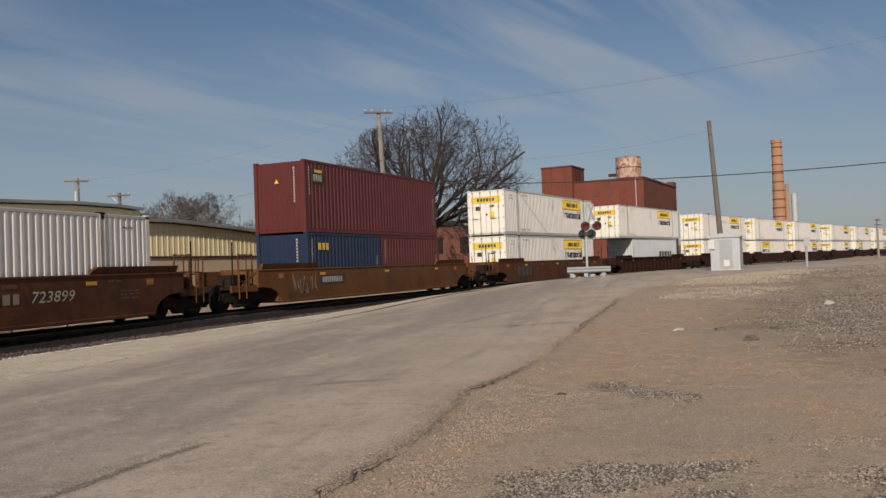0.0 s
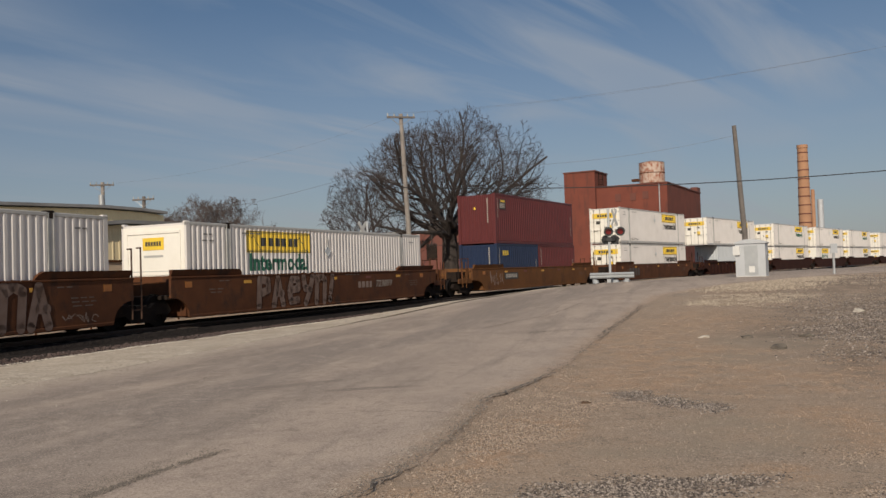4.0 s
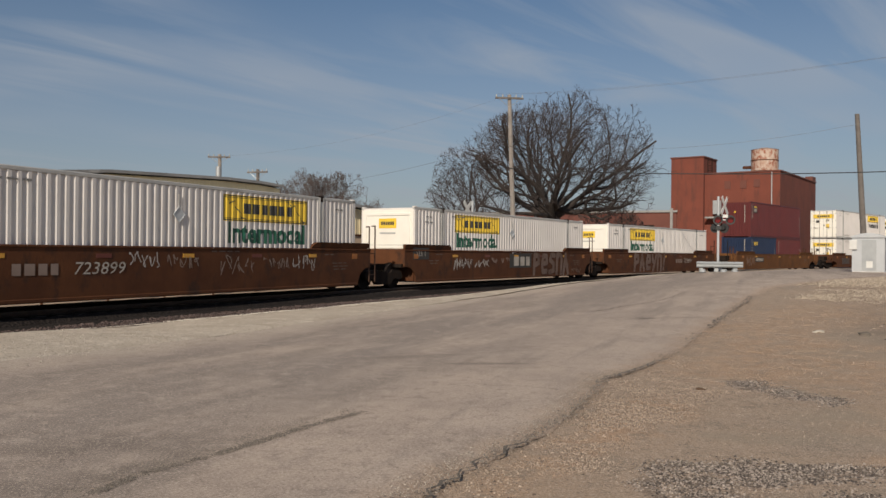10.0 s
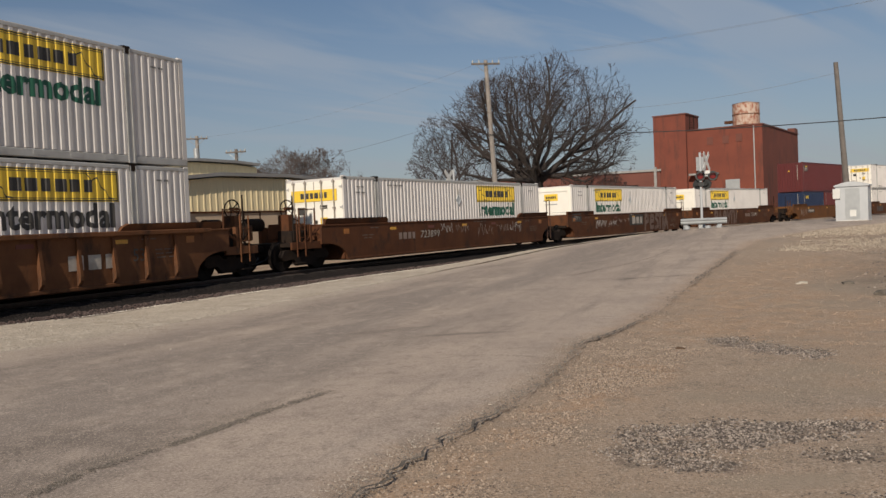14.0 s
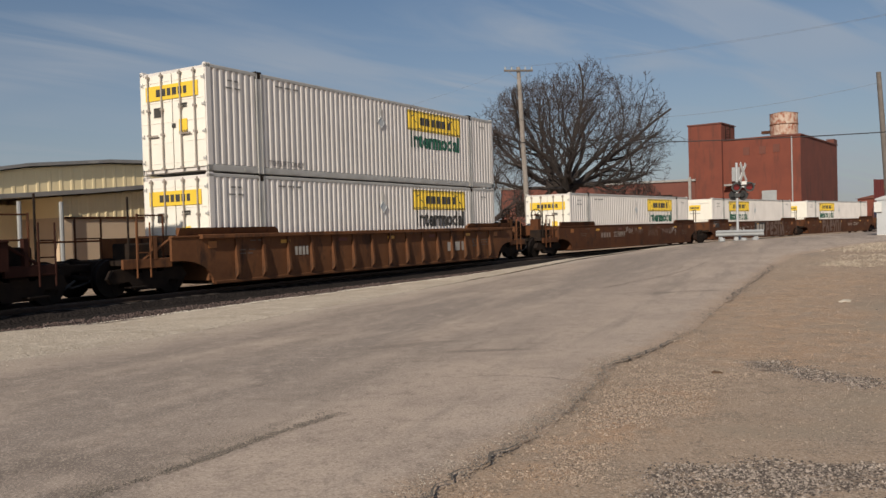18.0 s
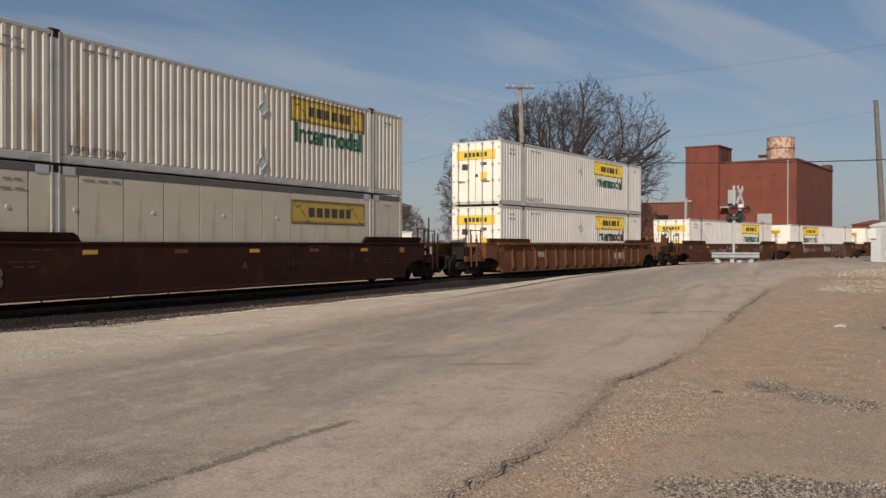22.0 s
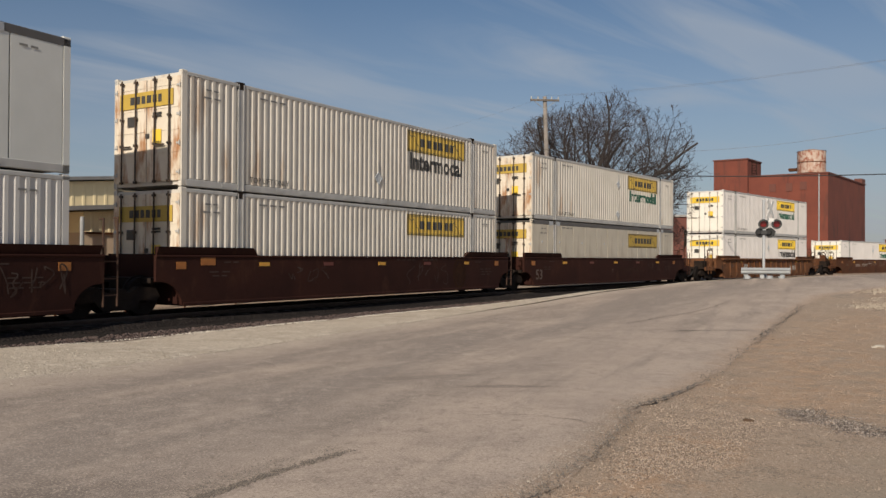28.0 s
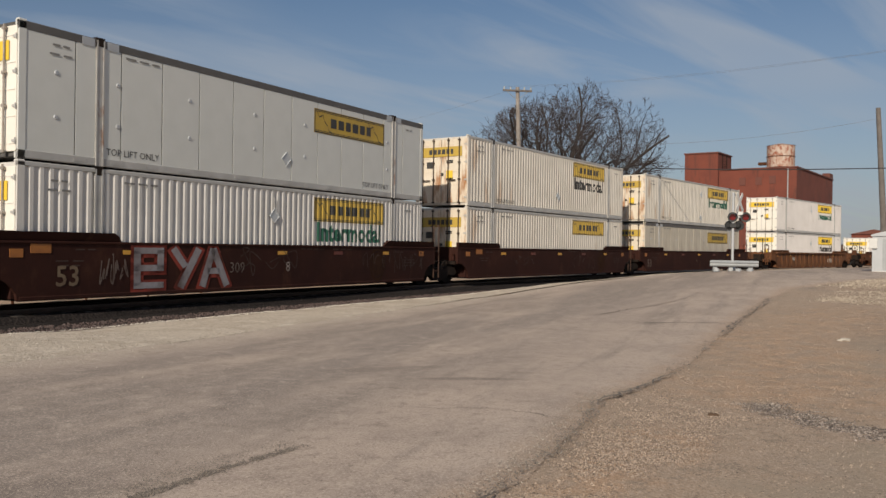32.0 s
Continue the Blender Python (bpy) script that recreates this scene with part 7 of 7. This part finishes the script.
def ribbon(name, label, pts, w, material, lift, wob=.05, parent_kind="structure", seed=1):
    rnd = random.Random(seed)
    fine = []
    for (ax, ay), (bx, by) in zip(pts, pts[1:]):
        k = max(1, int(math.hypot(bx - ax, by - ay) / .12))
        fine += [(ax + (bx - ax) * i / k, ay + (by - ay) * i / k) for i in range(k)]
    fine.append(pts[-1])
    verts, faces = [], []
    for i, (x, y) in enumerate(fine):
        a, b = fine[max(0, i - 1)], fine[min(len(fine) - 1, i + 1)]
        d = Vector((b[0] - a[0], b[1] - a[1])).normalized()
        o = Vector((-d.y, d.x))
        c = Vector((x, y)) + o * rnd.uniform(-wob, wob)
        e = w * (.35 + .65 * abs(noise.noise(Vector((x * 1.7, y * 1.7, seed))) * 2)) * min(1, i / 3 + .1, (len(fine) - 1 - i) / 3 + .1)
        for s in (-1, 1):
            p = c + o * e * s * .5
            verts.append((p.x, p.y, land(p.x, p.y) + lift))
        if i:
            k = 2 * i
            faces.append((k - 2, k - 1, k + 1, k))
    tagged(new(name, quad_mesh(name, verts, faces, material)), label, "crack", kind=parent_kind)


def grit_line(name, label, pts, spread, count, size, material, seed, lift=.039):
    """Fine loose grit strewn along a line."""
    rnd = random.Random(seed)
    lens = [math.hypot(b[0] - a[0], b[1] - a[1]) for a, b in zip(pts, pts[1:])]
    spots = []
    for (a, b), n in zip(zip(pts, pts[1:]), lens):
        k = max(1, int(n / .05))
        for i in range(k):
            f = (i + .5) / k
            thick = max(0, .55 + noise.noise(Vector((a[0] + b[0] * f, (a[1] + b[1] * f) * 1.3, seed))) * 1.3)
            spots.append((a[0] + (b[0] - a[0]) * f, a[1] + (b[1] - a[1]) * f, spread, spread, int(count * .05 * thick + rnd.random()), size))
    stones(name, label, spots, material, seed, lift)


def zone(corners, n, size, seed):
    """Spots strewn over a four-cornered stretch of ground."""
    rnd = random.Random(seed)
    a, b, c, d = [Vector(q) for q in corners]
    out = []
    for _ in range(70):
        u, v = rnd.random(), rnd.random()
        q = a.lerp(b, u).lerp(d.lerp(c, u), v)
        r = .12 * (a - d).length ** .5
        out.append((q.x, q.y, r * 1.3, r, n // 70, size))
    return out


def make_ground_details():
    def ellipse(blobs, density, size, seed):
        """Spots for stones inside turned ellipses, thinning out past their borders."""
        rnd = random.Random(seed)
        out = []
        for cx, cy, rx, ry, turn in blobs:
            for _ in range(int(density * rx * ry * 3.14 / 14)):
                a, q = rnd.uniform(0, 6.283), rnd.random() ** .5 * 1.45
                px, py = q * rx * math.cos(a), q * ry * math.sin(a)
                c, d = math.cos(radians(turn)), math.sin(radians(turn))
                x, y = cx + px * c - py * d, cy + px * d + py * c
                if noise.noise(Vector((x * 2.6, y * 3.8, seed))) + .6 * noise.noise(Vector((x * 7, y * 9, seed))) > .95 * (q - .85):
                    out.append((x, y, .07, .05, 14, size))
        return out
    stones("grey_stones", "patches of loose grey crushed stone", ellipse(GRAVEL, 9000, .0145, 61) + ellipse(GRAVEL, 1600, .020, 62) + zone(((16.0, 29.9), (19.3, 27.3), (11.2, 15.3), (9.5, 16.6)), 9000, .034, 21) + zone(((15.2, 25.0), (16.7, 23.7), (9.1, 12.7), (8.2, 13.3)), 4200, .03, 22) + zone(((10.5, 14.5), (14.5, 13.5), (9.5, 9.0), (7.0, 10.0)), 2800, .024, 33), DARKSTONE, 3)
    stones("scattered_stones", "scattered small stones on the dirt lot", ellipse([(.30, 5.65, .28, .75, -30), (.85, 6.5, .30, .8, -28), (1.15, 7.4, .34, .8, -25), (1.75, 8.9, .36, .9, -22), (2.4, 10.0, .5, 1.0, -25), (.0, 4.6, .3, .6, -25), (1.85, 8.4, .45, .8, -25), (1.3, 7.5, .35, .6, -25), (2.6, 9.5, .4, .7, -25), (4.7, 6.6, .55, .40, 0), (3.8, 5.5, .45, .30, 0), (5.4, 7.4, .5, .35, 0)], 9500, .0125, 63) + [(3.0, 6.5, 2.0, 2.2, 16000, .008), (1.2, 5.2, 1.0, 1.2, 12000, .008), (2.6, 9.5, 1.0, 1.8, 9000, .010), (9, 14, 5, 5, 6500, .018), (18, 24, 7, 7, 4000, .035)], PEBBLE, 2, patchy=True)
    stones("edge_stones", "loose stones along the broken road edge", [(x + .22, y - .1, .16, .40, 190, .018) for x, y in RIGHT[3:13]], PEBBLE, 4)
    grit_line("edge_chips", "worn aggregate along the road edge", [(x - .16, y + .06) for x, y in RIGHT[3:11]], .10, 420, .009, LIMEGRIT, 41)
    grit_line("edge_chips", "dark worn aggregate along the road edge", [(x - .10, y + .04) for x, y in RIGHT[3:11]], .09, 420, .009, SEAMGRIT, 42)
    stones("bank_stones", "pale gravel heaped beside the road", zone(((24.0, 46.0), (27.0, 46.0), (17.0, 31.0), (14.2, 33.0)), 9500, .06, 24) + zone(((13.6, 31.0), (17.0, 29.0), (13.0, 25.5), (11.0, 27.5)), 3000, .045, 25), BANKGRIT, 6)
    stones("field_stones", "brownish gravel over the rough far side of the lot", zone(((20.0, 36.0), (34.0, 44.0), (27.0, 24.0), (18.0, 24.0)), 9800, .055, 34) + zone(((26.0, 46.0), (46.0, 56.0), (38.0, 40.0), (25.0, 38.0)), 7000, .07, 35), FIELDGRIT, 36)
    stones("clay_crumbs", "orange clay crumbs on the dirt lot", ellipse(CLAY, 700, .011, 64), CLAYGRIT, 16)
    stones("verge_stones", "loose limestone on the verge", [(-8.6, 8.0, .8, 1.6, 1500, .024), (-6.8, 13.5, .8, 2.0, 900, .024), (-10.5, 5, 1.0, 2.0, 900, .028)], LIMEGRIT, 5, .044, patchy=True)
    grit_line("verge_grit", "limestone grit thinning out over the road", [(-9.6, 2.2), (-7.1, 6.0), (-6.6, 7.6), (-6.2, 9.8), (-5.6, 12.2), (-4.7, 15.2), (-3.0, 19.9), (0, 27.9)], .34, 260, .013, LIMEGRIT, 15)
    grit_line("verge_chips", "white limestone chips along the toe of the ballast", [on_track(q, 1.68 if q > 9 else 1.1)[:2] for q in range(-6, 44, 5)], .13, 420, .022, PALEGRIT, 19, .046)
    # dark grit caught in the worn seams of the lanes
    seam = [(-2.95, 4.2), (-2.78, 4.6), (-2.54, 5.5), (-2.14, 6.2), (-1.66, 7.19), (-1.2, 8.01)]
    grit_line("seam_grit", "dark grit in a worn seam of the lane", seam, .03, 1700, .010, SEAMGRIT, 8)
    grit_line("seam_wear", "greyer worn asphalt beside the seam", [(x - .14, y + .08) for x, y in seam], .10, 1500, .008, WEARGRIT, 31)
    grit_line("seam_wear", "greyer worn asphalt beside the seam", [(-3.4, 5.6), (-2.8, 6.4), (-2.2, 7.3)], .22, 700, .008, WEARGRIT, 32)
    grit_line("edge_grit", "dark broken asphalt along the road edge", RIGHT[3:12], .05, 520, .012, SEAMGRIT, 10)
    grit_line("edge_grit", "dark broken asphalt along the road edge", [(2.95, 12.65), (6.45, 21.0), (9.64, 28.07)], .08, 120, .018, SEAMGRIT, 12)
    for name, label, cat, x, y, r, m, seed in (("clod", "dark clod of earth lying on the dirt lot", "clod", 8.35, 17.4, .15, CRACKM, 1), ("clod", "dark clod of earth lying on the dirt lot", "clod", 7.95, 15.2, .20, CRACKM, 2), ("dead_leaf", "dry brown leaf lying on the dirt lot", "leaf", 2.8, 9.95, .07, LEAFM, 3), ("clod", "dark clod of earth lying on the dirt lot", "clod", 9.5, 17.0, .16, CRACKM, 4), ("pale_rock", "pale limestone rock lying on the dirt lot", "rock", 7.6, 17.9, .13, PALEROCK, 5), ("pale_rock", "pale limestone rock lying on the dirt lot", "rock", 14.2, 22.8, .22, PALEROCK, 6)):
        rnd = random.Random(seed)
        bm = bmesh.new()
        bmesh.ops.create_icosphere(bm, subdivisions=2, radius=1.0)
        for v in bm.verts:
            k = .75 + .5 * noise.noise(v.co * 1.4 + Vector((seed * 3.1, 0, 0)))
            v.co = Vector((v.co.x * r * k * 1.25, v.co.y * r * k * .8, v.co.z * r * k * .42))
        ob = new(name, mesh_of(name, bm, m))
        ob.matrix_basis = pose(x, y, land(x, y) + r * .14, 0, 0, rnd.uniform(-30, 30))
        tagged(ob, label, cat)
    # ballast stones on the shoulder
    rnd = random.Random(9)
    verts, faces = [], []
    for _ in range(12000):
        s, l = rnd.uniform(-8, 46), 1.75 - 1.0 * rnd.random() ** 1.6
        x, y, _h = on_track(s, l)
        z = .06 - max(0, l - .9) * .05
        r = rnd.uniform(.025, .06)
        i0 = len(verts)
        a0 = rnd.uniform(0, 6.28)
        for k in range(4):
            a = a0 + k * 1.571
            verts.append((x + r * math.cos(a), y + r * math.sin(a), z + r * rnd.uniform(-.2, .3)))
        verts.append((x, y, z + r * rnd.uniform(.5, .9)))
        for k in range(4):
            faces.append((i0 + k, i0 + (k + 1) % 4, i0 + 4))
    tagged(new("ballast_stones", quad_mesh("ballast_stones", verts, faces, BALLAST)), "loose purplish ballast stones", "ballast", kind="stuff")
    ribbon("road_edge_crack", "dark gap along the crumbling asphalt edge", RIGHT[3:7], .034, CRACKM, .042, .055)
    ribbon("road_edge_crack", "dark gap along the crumbling asphalt edge", [(1.52, 10.25), (1.74, 10.62), (2.28, 11.43), (2.6, 12.0), (2.95, 12.65)], .045, CRACKM, .042, .05, seed=3)
    ribbon("road_edge_crack", "dark gap along the crumbling asphalt edge", [(5.2, 18.0), (6.45, 21.0), (8.0, 24.4), (9.64, 28.0)], .05, CRACKM, .042, .10, seed=4)
    ribbon("road_crack", "thin crack across the asphalt", [(-.9, 9.9), (-.4, 9.85), (.5, 9.9), (1.25, 9.4)], .016, CRACKM, .044, .05, seed=5)
    ribbon("road_crack", "thin crack across the asphalt", [(4.0, 20.3), (6.2, 20.6)], .07, CRACKM, .044, .05, seed=6)
    ribbon("road_crack", "long seam in the asphalt", [(3.2, 22.0), (6.0, 26.0), (8.0, 30.0)], .05, CRACKM, .044, .04, seed=7)


make_ground_details()
make_track()


motions()
